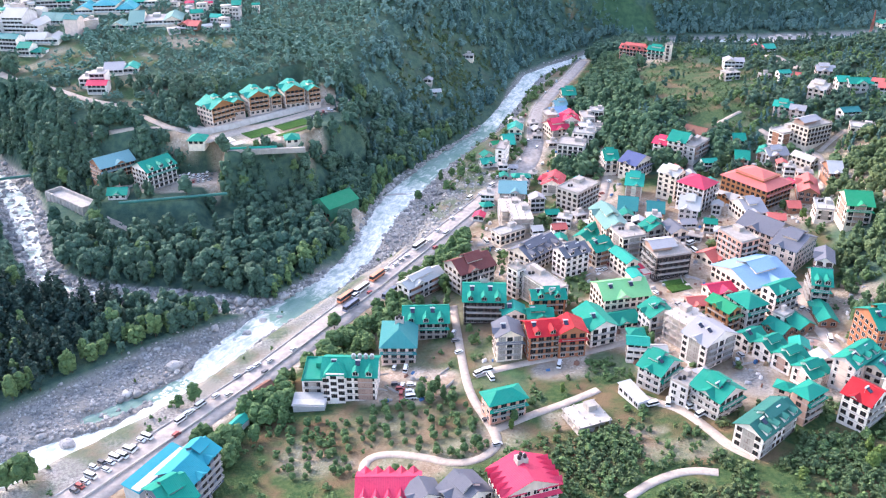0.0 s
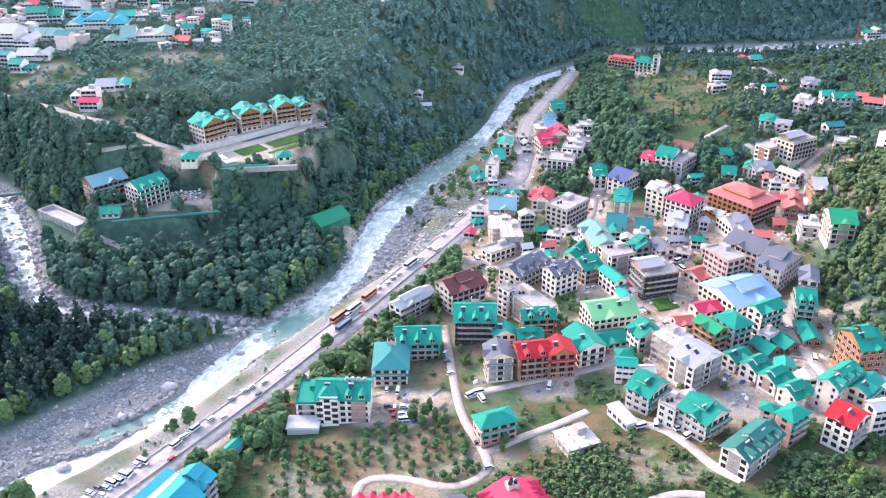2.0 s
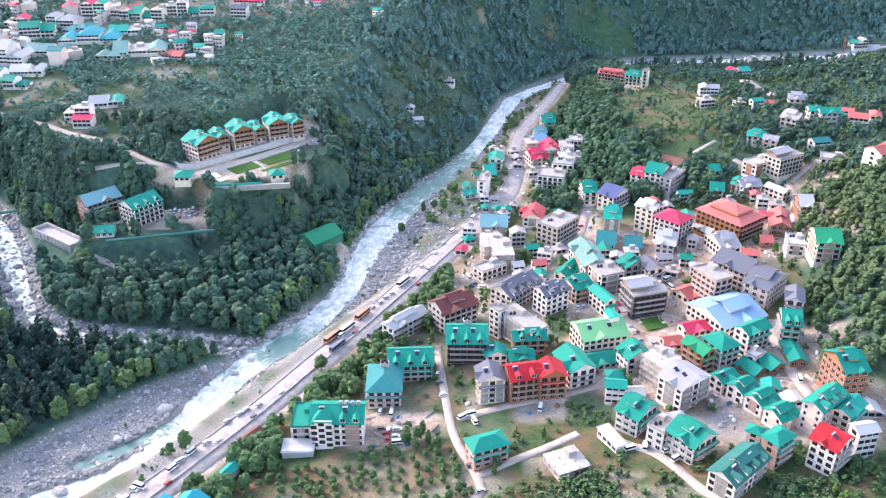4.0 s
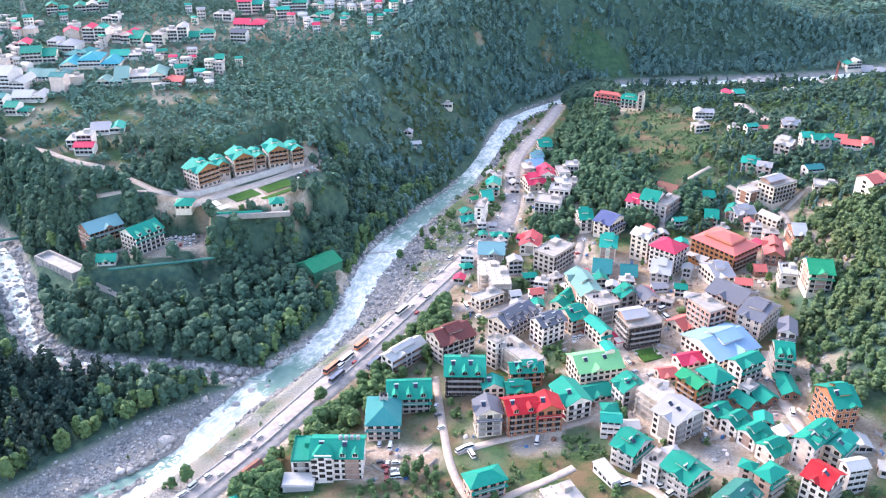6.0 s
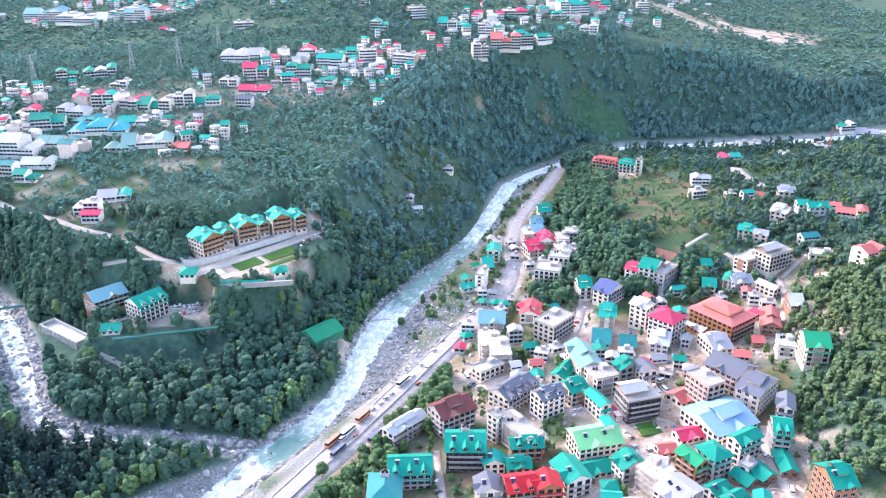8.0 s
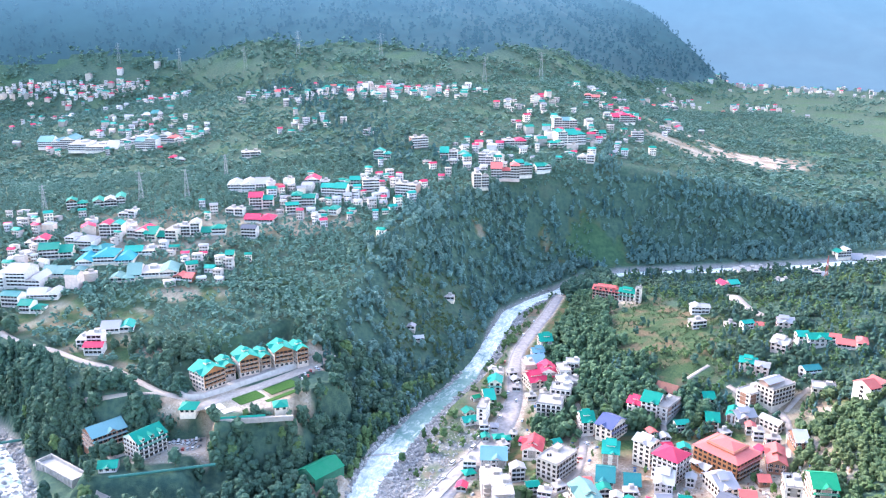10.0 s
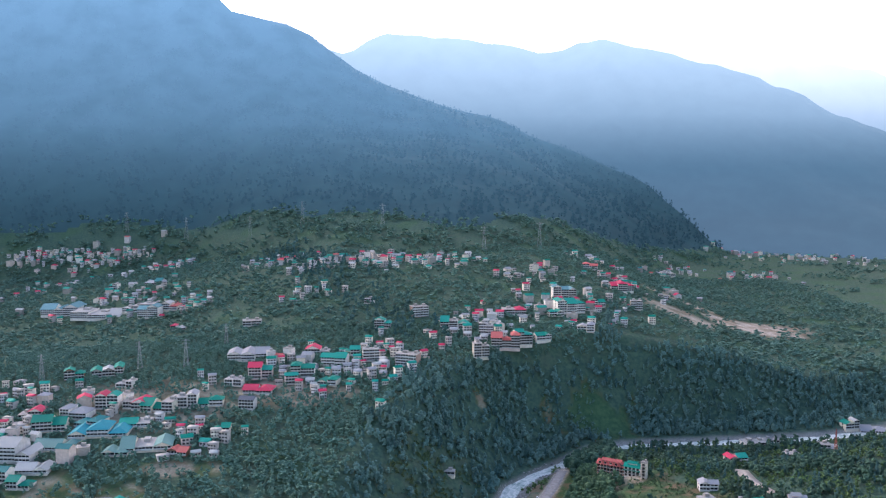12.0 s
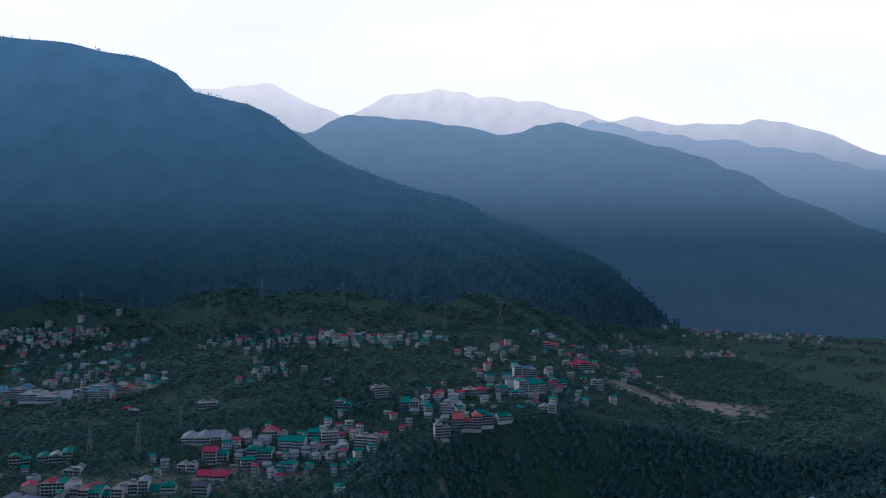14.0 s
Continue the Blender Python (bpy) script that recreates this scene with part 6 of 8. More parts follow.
park("car", 160.5, 464.4, 35)
park("car", 156.6, 461.9, 35)
park("car", 153.7, 459.4, 35)
park("car", 171.2, 475.8, 35)
park("car", 159.2, 465.7, 35)
park("car", 158.8, 455.9, 35)
park("car", 156.4, 465.4, 35)
park("car", 161.8, 458.5, 35)
park("car", 164.7, 456.9, 35)
park("car", 156.1, 464.9, 35)
park("car", 176.8, 452.1, 35)
park("car", 171.1, 449.5, 35)
park("car", 186.4, 453.2, 35)
park("car", 175.7, 441.7, 35)
park("car", 184.8, 452.2, 35)
park("car", 166.2, 443.2, 35)
park("car", 183.5, 445.2, 35)
park("car", 167.1, 449.1, 35)
park("car", 178.6, 452.7, 35)
park("car", 168.6, 442.9, 35)
park("car", 171.8, 448.0, 35)
park("car", 175.2, 447.5, 35)
park("car", -162.7, 497.7, 70)
park("car", -159.2, 496.7, 70)
park("car", -155.7, 495.7, 70)
park("car", -152.2, 494.6, 70)
park("car", -148.5, 492.9, 70)
park("car", -144.6, 490.3, 70)
park("car", -162.7, 496.3, 70)
park("car", -159.2, 495.3, 70)
park("car", -155.7, 494.2, 70)
park("car", -152.2, 493.2, 70)
park("car", -148.6, 492.0, 70)
park("car", -144.8, 489.7, 70)
park("car", -87.7, 546.9, 110)
park("car", -85.4, 543.6, 110)
park("car", -84.7, 552.2, 110)
park("car", -82.3, 548.8, 110)
park("car", -81.5, 557.5, 110)
park("car", -79.2, 554.1, 110)
park("car", -78.3, 562.9, 110)
park("car", -76.0, 559.5, 110)
park("car", -75.9, 574.5, 110)


# ---------------------------------------------------------------- trees
def blob(rnd, mid, wide, tall, cuts):
    """A closed, uneven lump of foliage, as quads: a cube blown up to a rough ball."""
    verts, faces = [], []
    p0, p1 = rnd.uniform(0, 6, 2)
    axis_turn = rnd.normal(0, 1, (3, 3))
    axis_turn, _ = np.linalg.qr(axis_turn)
    for axis in range(3):
        for sign in (-1, 1):
            k = len(verts)
            for i in range(cuts + 1):
                for j in range(cuts + 1):
                    p = np.zeros(3)
                    p[axis], p[(axis + 1) % 3], p[(axis + 2) % 3] = sign, sign * (2 * i / cuts - 1), 2 * j / cuts - 1
                    p = axis_turn @ (p / np.linalg.norm(p))
                    f = 1 + 0.24 * math.sin(4.1 * p[0] + 3.7 * p[2] + p0) + 0.16 * math.sin(5.3 * p[1] - 3.9 * p[2] + p1)
                    verts.append(np.array(mid) + p * f * (wide, wide, tall))
            for i in range(cuts):
                for j in range(cuts):
                    a = k + i * (cuts + 1) + j
                    quad = (a, a + cuts + 1, a + cuts + 2, a + 1)
                    if sum(verts[q][2] for q in quad) / 4 > mid[2] - 0.45 * tall:
                        faces.append(quad)
    return verts, faces


def girth(kind, h):
    """Half width of a crown at a height, for a tree one metre high."""
    if kind == "tall":
        return 0.19 * max(0.0, 1 - ((h - 0.42) / 0.60) ** 2) ** 0.8
    if kind == "spire":
        return 0.19 * (1.02 - h)
    if kind == "bush":
        return 0.40 * max(0.0, 1 - ((h - 0.35) / 0.62) ** 2) ** 0.5
    return 0.31 * max(0.0, 1 - ((h - 0.56) / 0.46) ** 2) ** 0.5


def crown(rnd, kind, lumps, leaves, size, cuts=1):
    """A crown built of uneven lumps with leaf tufts round them, one metre high in all."""
    low = {"tall": 0.16, "spire": 0.10, "bush": 0.08}.get(kind, 0.26)
    lobes, V, F = [], [], []
    for i in range(lumps):
        h = low + (0.93 - low) * (i + rnd.uniform(0.2, 0.8)) / lumps
        g = girth(kind, h)
        a = 2.4 * i + rnd.uniform(0, 1.2)
        off = g * rnd.uniform(0.25, 0.62)
        c = (off * math.cos(a), off * math.sin(a), h)
        q = 0.62 * g + 0.035
        lobes.append((np.array(c), q, q * (1.5 if kind in ("tall", "spire") else 1.0)))
        v, f = blob(rnd, c, q * 0.92, lobes[-1][2] * 0.92, cuts)
        F += [tuple(k + len(V) for k in face) for face in f]
        V += v
    for i in range(leaves):
        c, q, t_ = lobes[rnd.integers(len(lobes))]
        out = rnd.normal(0, 1, 3)
        out[2] = out[2] * 0.8 + 0.35
        out /= np.linalg.norm(out)
        p = c + out * (q, q, t_) * rnd.uniform(0.85, 1.18)
        out = out + rnd.normal(0, 0.4, 3)
        a = np.cross(out, rnd.normal(0, 1, 3))
        a /= np.linalg.norm(a) + 1e-9
        b = np.cross(out, a)
        b /= np.linalg.norm(b) + 1e-9
        s = size * rnd.uniform(0.6, 1.3)
        k = len(V)
        V += [p - a * s * 0.5, p + b * s * 0.45 - out * 0.1 * s, p + a * s * 0.55, p - b * s * 0.5 + out * 0.2 * s]
        F.append((k, k + 1, k + 2, k + 3))
    return np.array(V), np.array(F)


def trunk_of(height, r, sides=5, limbs=3, rnd=None):
    """A tapered trunk with a few limbs, as quads."""
    verts, faces = [], []

    def tube(p, q, ra, rb):
        p, q = np.array(p, float), np.array(q, float)
        w = (q - p) / np.linalg.norm(q - p)
        a = np.cross(w, (0.3, 0.9, 0.2))
        a /= np.linalg.norm(a)
        b = np.cross(w, a)
        k = len(verts)
        for c, rad in ((p, ra), (q, rb)):
            for i in range(sides):
                t = 6.283 * i / sides
                verts.append(c + rad * (a * math.cos(t) + b * math.sin(t)))
        for i in range(sides):
            j = (i + 1) % sides
            faces.append((k + i, k + j, k + sides + j, k + sides + i))
    tube((0, 0, -0.05 * height), (0.01, 0.01, height * 0.55), r, r * 0.55)
    for i in range(limbs):
        t = 6.283 * i / limbs + 0.4
        tube((0, 0, height * (0.35 + 0.06 * i)), (0.2 * height * math.cos(t), 0.2 * height * math.sin(t), height * 0.7), r * 0.45, r * 0.15)
    return np.array(verts), np.array(faces)


rng = np.random.default_rng(7)
T_NEAR = [crown(rng, k, 11, 110, 0.06, 2) for k in ("round", "tall", "round", "round")]
T_MID = [crown(rng, k, 7, 26, 0.065, 2) for k in ("tall", "round", "tall", "round", "tall", "round")]
T_LITE = [crown(rng, k, 4, 12, 0.08, 2) for k in ("tall", "round", "tall", "round", "round")]
T_FAR = [crown(rng, k, 3, 5, 0.12) for k in ("round", "tall", "round", "round")]
T_TINY = [crown(rng, k, 2, 6, 0.26) for k in ("round", "bush", "round", "tall")]
T_PINE = [crown(rng, "spire", 5, 30, 0.11) for _ in range(4)]
T_PINEFAR = [crown(rng, "spire", 2, 8, 0.2) for _ in range(4)]
T_SHRUB = [crown(rng, "bush", 4, 9, 0.12) for _ in range(5)]


def stand(name, label, category, templates, xs, ys, sizes, material, wide=1.0, trunk=0.0):
    """Many trees or bushes as one growth: each a crown of tufts, turned and sized for itself, and a stem."""
    if len(xs) == 0:
        return
    zs = ground(xs, ys)
    V, F, Q, M, base = [], [], [], [], 0
    r = np.random.default_rng(len(xs))
    which = r.integers(len(templates), size=len(xs))
    for k, (tv, tf) in enumerate(templates):
        sel = which == k
        n = int(sel.sum())
        if n == 0:
            continue
        a = r.uniform(0, 6.283, n)
        c, s = np.cos(a)[:, None], np.sin(a)[:, None]
        h = sizes[sel][:, None]
        q = h * wide * r.uniform(0.85, 1.2, n)[:, None]
        x = (tv[:, 0] * c - tv[:, 1] * s) * q + xs[sel][:, None]
        y = (tv[:, 0] * s + tv[:, 1] * c) * q + ys[sel][:, None]
        z = tv[:, 2] * h + zs[sel][:, None]
        V.append(np.stack([x, y, z], -1).reshape(-1, 3))
        F.append((tf[None] + (np.arange(n) * len(tv))[:, None, None] + base).reshape(-1, 4))
        Q.append(np.repeat(r.uniform(0, 1, n), len(tv)))
        M.append(np.zeros(len(tf) * n, np.int32))
        base += n * len(tv)
    if trunk:
        tv, tf = trunk_of(1.0, trunk, 4, 0)
        n = len(xs)
        x = tv[:, 0] * sizes[:, None] + xs[:, None]
        y = tv[:, 1] * sizes[:, None] + ys[:, None]
        z = tv[:, 2] * sizes[:, None] + zs[:, None]
        V.append(np.stack([x, y, z], -1).reshape(-1, 3))
        F.append((tf[None] + (np.arange(n) * len(tv))[:, None, None] + base).reshape(-1, 4))
        Q.append(np.zeros(n * len(tv)))
        M.append(np.ones(len(tf) * n, np.int32))
    me = mesh_of(name, np.concatenate(V), np.concatenate(F), [material, BARK])
    me.polygons.foreach_set("material_index", np.concatenate(M))
    me.polygons.foreach_set("use_smooth", np.ones(len(me.polygons), bool))
    tint = me.attributes.new("tint", "FLOAT", "POINT")
    tint.data.foreach_set("value", np.concatenate(Q).astype(np.float32))
    return tagged(new(name, me), label, category, kind="stuff")


# kept free of trees: the settling tank, the pipe and the ground before them
for k in range(6):
    FOOTPRINTS.append((-245 + 7 * k, 489 - 5.5 * k, 7))
    FOOTPRINTS.append((-243 + 7 * k, 476 - 5.5 * k, 5))
for k in range(9):
    FOOTPRINTS.append((-188 + 7.5 * k, 452 + 1.7 * k, 4))
    FOOTPRINTS.append((-188 + 7.5 * k, 444 + 1.7 * k, 3))


def clear(x, y, gap=1.5, lanes=True):
    """Which places lie clear of houses, road, lanes and water (metres)."""
    ok = np.ones(len(x), bool)
    for fx, fy, fr in FOOTPRINTS:
        ok &= (x - fx) ** 2 + (y - fy) ** 2 > (fr * 0.8 + gap) ** 2
        if gap > 2:
            ok &= (x - fx) ** 2 + (y - fy + 6) ** 2 > (fr * 0.8 + 1) ** 2
    r, rw = along(ROAD, x / U, y / U)
    w, ww = along(WATER, x / U, y / U)
    ok &= (np.abs(r) > rw + 1.5) & (np.abs(w) > ww + 2.0)
    t, tw = along(STREAM, x / U, y / U)
    ok &= np.abs(t) > tw + 1.5
    for cx, cy, a, b, c, s, h, soft in PADS:
        u, v = (x / U - cx) * c + (y / U - cy) * s, -(x / U - cx) * s + (y / U - cy) * c
        ok &= np.maximum(np.abs(u) - a, np.abs(v) - b) > (-4.5 if soft == 6 else 0)
        if soft == 4:  # an open view over the car park's lower edge
            ok &= np.maximum(np.abs(u) - a, np.abs(v + 8) - b) > 0
    for line in LANES:
        q, qw = along(line, x / U, y / U)
        ok &= np.abs(q) > qw + 0.8
        q, qw = along(line, x / U, y / U + 3.5)
        ok &= np.abs(q) > qw + 0.3
    return ok


def sow(seed, x0, x1, y0, y1, count, share, gap=1.5):
    """Random places in a plan rectangle, kept with the likelihood that share(x, y) gives."""
    r = np.random.default_rng(seed)
    x, y = r.uniform(x0, x1, count), r.uniform(y0, y1, count)
    keep = r.uniform(0, 1, count) < share(x, y)
    x, y = x[keep] * U, y[keep] * U
    ok = clear(x, y, gap)
    return x[ok], y[ok], r


LANES = []


def lane(name, line, label):
    """A paved lane that lies on the ground along a plan line."""
    LANES.append(line)
    p = resample(line, 1.5)
    v, f, uv = ribbon(p, [(-1, -0.2), (-1, 0), (0, 0), (1, 0), (1, 0.2)], lambda x, y, q, j: 0.7 * ground(x, y) + 0.3 * ground(q[:, 0], q[:, 1]) + (0.3 if 0 < j < 4 else -0.5))
    tagged(new(name, mesh_of(name, v, f, [LANE], uvs=uv)), label, "lane", kind="structure")


lane("house_lane", [(-19.6, 157.3, 1.18), (-19.6, 164.7, 1.18), (-14.8, 166.8, 1.18), (-5.5, 164.6, 1.18), (2.2, 160.6, 1.18), (9.1, 161.2, 1.18), (14.3, 166.5, 1.18), (12.3, 175.1, 1.18), (7.4, 188.7, 1.18), (5.6, 205.7, 1.18), (3.8, 232.8, 1.18), (3.4, 240.8, 1.18)], "narrow pale concrete lane between houses and fields")
lane("hotel_lane", [(12.1, 172.0, 1.26), (23.0, 177.7, 1.26), (32.3, 181.3, 1.26), (42.0, 186.5, 1.26)], "narrow pale concrete lane between houses and fields")
lane("red_hotel_lane", [(9.0, 198.0, 1.33), (17.1, 200.5, 1.33), (28.7, 203.4, 1.33), (43.6, 206.1, 1.33), (54.2, 210.2, 1.33), (57.8, 207.5, 1.33)], "narrow pale concrete lane between houses and fields")
lane("upper_lane", [(49.4, 185.5, 1.33), (54.0, 179.5, 1.33), (60.3, 175.6, 1.33), (64.6, 167.6, 1.33), (68.0, 158.6, 1.33), (72.9, 153.4, 1.33)], "narrow pale concrete lane between houses and fields")
lane("field_lane", [(41.1, 143.4, 1.18), (48.5, 148.6, 1.18), (56.8, 151.1, 1.18), (63.9, 149.2, 1.18)], "narrow pale concrete lane between houses and fields")
lane("market_street", [(13.1, 288.0, 1.78), (30.9, 284.6, 1.78), (49.8, 299.5, 1.78), (63.7, 314.9, 1.78), (70.7, 340.1, 1.78), (73.5, 362.6, 1.78)], "narrow pale concrete lane between houses and fields")
lane("bend_lane", [(107.9, 345.8, 1.33), (110.4, 360.4, 1.33), (116.5, 371.1, 1.33), (122.3, 375.9, 1.33)], "narrow pale concrete lane between houses and fields")
lane("ridge_lane", [(146.3, 374.6, 1.33), (151.0, 365.0, 1.33), (156.4, 355.0, 1.33), (162.9, 346.7, 1.33), (157.3, 327.6, 1.33), (148.9, 309.2, 1.33)], "narrow pale concrete lane between houses and fields")
lane("ridge_path", [(163.3, 347.7, 1.18), (174.1, 357.9, 1.18), (180.3, 361.7, 1.18)], "narrow pale concrete lane between houses and fields")
RESORT_ROAD = [(-218.7, 413.2, 1.48), (-201.0, 400.5, 1.48), (-184.3, 395.7, 1.48), (-165.6, 384.2, 1.48), (-151.2, 380.2, 1.48), (-132.9, 366.5, 1.48), (-113.0, 352.7, 1.48), (-92.6, 366.0, 1.48), (-74.5, 379.6, 1.48), (-53.2, 400.6, 1.48)]
lane("resort_road", RESORT_ROAD, "narrow pale concrete lane between houses and fields")
lane("quarry_track", [(201.0, 522.0, 3.6), (190.0, 492.0, 4.2), (186.5, 470.0, 3.4), (191.0, 447.0, 2.0)], "wide pale dirt track with a stony yard")
lane("field_path", [(127.0, 382.0, 0.9), (134.0, 387.0, 0.9), (142.5, 392.5, 0.9)], "short pale concrete path across the dry field")
lane("garden_path", [(-78.3, 363.5, 0.8), (-71.8, 356.0, 0.8), (-69.3, 345.0, 0.8)], "pale paved path across the resort garden")
lane("terrace_road", [(-159.3, 359.6, 0.67), (-145.9, 358.3, 0.67), (-130.6, 358.2, 0.67), (-113.0, 357.1, 0.67)], "narrow pale concrete lane between houses and fields")
lane("island_path", [(-135.7, 311.9, 1.18), (-130.0, 310.6, 1.18), (-121.9, 303.9, 1.18)], "narrow pale concrete lane between houses and fields")
lane("parking_lane", [(114.9, 237.1, 1.78), (110.1, 221.8, 1.78), (109.2, 206.9, 1.78), (109.8, 191.4, 1.78)], "narrow pale concrete lane between houses and fields")



def tree(name, label, x, y, height, template, material, wide=1.0):
    """One tree that stands by itself: trunk with limbs, and a crown of leaf tufts."""
    thing = tagged(empty(name), label, "tree")
    tv, tf = trunk_of(height, 0.03 * height, 6, 3)
    me = mesh_of("trunk", tv, tf, [BARK])
    shared("trunk", me, thing)
    cv, cf = template
    me = mesh_of("crown", cv * (height * wide, height * wide, height), cf, [material])
    shared("crown", me, thing)
    thing.matrix_basis = pose(x, y, float(ground(x, y)), 0, 0, (x * 37 + y * 11) % 360)
    return thing


# near the houses: separate trees
def orchard(seed, x0, x1, y0, y1, turn, gap, height, group, label):
    """Fruit trees set out in rows, each a thing of its own."""
    r = np.random.default_rng(seed)
    first = [tree("fruit_tree", label, x0, y0, height, t, BROAD, 1.35) for t in T_NEAR[2:]]
    for f in first:
        tagged(f, group=group)
    spots = []
    c, s = math.cos(radians(turn)), math.sin(radians(turn))
    for u in np.arange(-90, 90, gap):
        for v_ in np.arange(-90, 90, gap):
            x = (x0 + x1) / 2 + u * c - v_ * s + r.normal(0, gap * 0.12)
            y = (y0 + y1) / 2 + u * s + v_ * c + r.normal(0, gap * 0.12)
            if x0 < x < x1 and y0 < y < y1 and r.uniform() < 0.88:
                spots.append((x, y))
    spots = np.array(spots)
    spots = spots[clear(spots[:, 0], spots[:, 1], 1.0)]
    for i, (x, y) in enumerate(spots):
        m = pose(x, y, float(ground(x, y)), 0, 0, r.uniform(0, 360)) @ Matrix.Diagonal((*[r.uniform(0.75, 1.2)] * 3, 1))
        if i < 2:
            first[i].matrix_basis = m
        else:
            ob = copy_thing(first[i % 2], pose(x, y, float(ground(x, y)), 0, 0, r.uniform(0, 360)))
            ob.scale = [r.uniform(0.75, 1.2)] * 3


orchard(1, -58, 22, 228, 268, 8, 5.2, 3.1, "orchard below the white hotel", "small fruit tree with a dusty green crown")
x, y, r = sow(23, 6, 112, 130, 178, 4300, lambda x, y: 0.9 * (1 - town_share(x, y)) * smooth(180, 172, y) * ((x > 72) | (y < 168)) * smooth(-0.55, 0.3, wobble(x, y, 8) + 0.4 * wobble(x, y, 3.5)))
stand("garden_scrub", "dense bushes and young fruit trees below the lane", "shrubs", T_SHRUB, x, y, r.uniform(1.2, 3.8, len(x)) , WILD, 1.1)

x, y, r = sow(11, -260, 60, 150, 420, 8800, lambda x, y: (along(BED, x, y)[0] < 0) * smooth(0.3, 0.68, wood_share(x, y)) * (1 - town_share(x, y)) * (1 - 0.8 * terrace_share(x, y)) * smooth(0.3, 0.0, bed_share(x, y)), 3.5)
lush = r.uniform(0, 1, len(x)) < 0.05 + 0.5 * smooth(14, 4, -along(BED, x / U, y / U)[0] - along(BED, x / U, y / U)[1])
# needles far darker than the other cedars paint in the spur's shade
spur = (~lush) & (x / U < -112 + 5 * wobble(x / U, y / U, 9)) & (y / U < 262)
stand("spur_cedars", "cedars coloured dark for the shaded spur across the river", "forest", T_PINE, x[spur], y[spur], r.uniform(9, 17, spur.sum()), leafage("shade_cedar_needles", (0.012, 0.036, 0.036), (0.040, 0.086, 0.074)), 1.25, 0.02)
lush = lush | spur
stand("riverside_wood", "dense dark broadleaf wood on the far bank", "forest", T_MID, x[~lush], y[~lush], r.uniform(7, 13.5, (~lush).sum()), FOREST, 1.0, 0.02)
lush = lush & ~spur
stand("riverside_willows", "brighter green willows among the wood", "trees", T_MID, x[lush], y[lush], r.uniform(7, 13, lush.sum()), BROAD, 0.95, 0.02)
x, y, r = sow(33, -75, 30, 262, 440, 9000, lambda x, y: smooth(0.9, 2.0, -along(BED, x, y)[0] - along(BED, x, y)[1]) * smooth(16, 7, -along(BED, x, y)[0] - along(BED, x, y)[1]) * (0.25 + 0.5 * smooth(-0.3, 0.3, wobble(x, y, 7))), 2.0)
small = r.uniform(0, 1, len(x)) < 0.6
stand("bank_scrub", "green bushes along the top of the far bank", "shrubs", T_SHRUB, x[small], y[small], r.uniform(1.5, 4.0, small.sum()), BROAD, 1.1)
stand("bank_trees", "dark broadleaf trees close along the far bank", "trees", T_MID, x[~small], y[~small], r.uniform(5, 11, (~small).sum()), FOREST, 0.95, 0.02)
x, y, r = sow(34, -215, -95, 318, 400, 7000, lambda x, y: (along(SCARP, x, y)[0] < 0) * (1 - 0.85 * terrace_share(x, y)) * smooth(-0.45, 0.2, wobble(x, y, 13) + 0.5 * wobble(x, y, 5)) * smooth(0.3, 0.0, bed_share(x, y)), 1.5)
big = (r.uniform(0, 1, len(x)) < 0.3) & (np.abs(along(RESORT_ROAD, x / U, y / U + 5)[0]) > 8)
stand("slope_thicket", "bushy young trees on the slope below the resort lane", "shrubs", T_LITE, x[~big], y[~big], r.uniform(2.2, 5.0, (~big).sum()), APPLE, 1.2, 0.02)
stand("slope_trees", "dark trees on the slope around the lower hotels", "trees", T_MID, x[big], y[big], r.uniform(6, 11, big.sum()), FOREST, 1.0, 0.02)
x, y, r = sow(12, -60, 480, 380, 760, 18500, lambda x, y: (along(BED, x, y)[0] < 0) * (0.5 + 0.5 * smooth(-0.35, 0.2, wobble(x + 17, y, 17) + 0.4 * wobble(x, y, 6))) * smooth(0.4, 0.9, wood_share(x, y)) * smooth(0.3, 0.0, bed_share(x, y)))
pine = (r.uniform(0, 1, len(x)) < 0.14) & ~glade(x / U, y / U)
keep = ~glade(x / U, y / U)
x, y, pine = x[keep], y[keep], pine[keep]
leafy = (r.uniform(0, 1, len(x)) < 0.42) & ~pine
stand("bluff_broadleaves", "broadleaf trees on the bluff, paled by haze in their colour", "trees", T_LITE, x[leafy], y[leafy], r.uniform(5, 9, leafy.sum()), BLUFF_HAZE, 1.05, 0.02)
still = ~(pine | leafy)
stand("bluff_wood", "steep bluff covered in dark mixed wood", "forest", T_LITE, x[still], y[still], r.uniform(5.5, 10.5, still.sum()), BLUFF_HAZE, 1.0, 0.02)
stand("bluff_cedars", "dark cedars on the bluff", "forest", T_PINE, x[pine], y[pine], r.uniform(9, 16, pine.sum()), PINE_HAZE, 1.0, 0.015)
x, y, r = sow(26, -30, 70, 425, 550, 3600, lambda x, y: (along(BED, x, y)[0] < -10) * thin_share(x, y) * smooth(-0.5, 0.3, wobble(x, y, 8)))
stand("bluff_scrub", "pale green scrub on the open part of the bluff", "shrubs", T_SHRUB, x, y, r.uniform(1.2, 3.6, len(x)), WILD, 1.2)
x, y, r = sow(27, 86, 130, 540, 605, 520, lambda x, y: (along(BED, x, y)[0] > along(BED, x, y)[1] + 1) * (along(ROAD, x, y)[0] > -3) * (y > 528 + 0.0 * x), 1.0)
stand("bend_trees", "tall dark trees hiding the bend of the river", "trees", T_MID, x, y, r.uniform(8, 15, len(x)), FOREST, 0.9, 0.02)
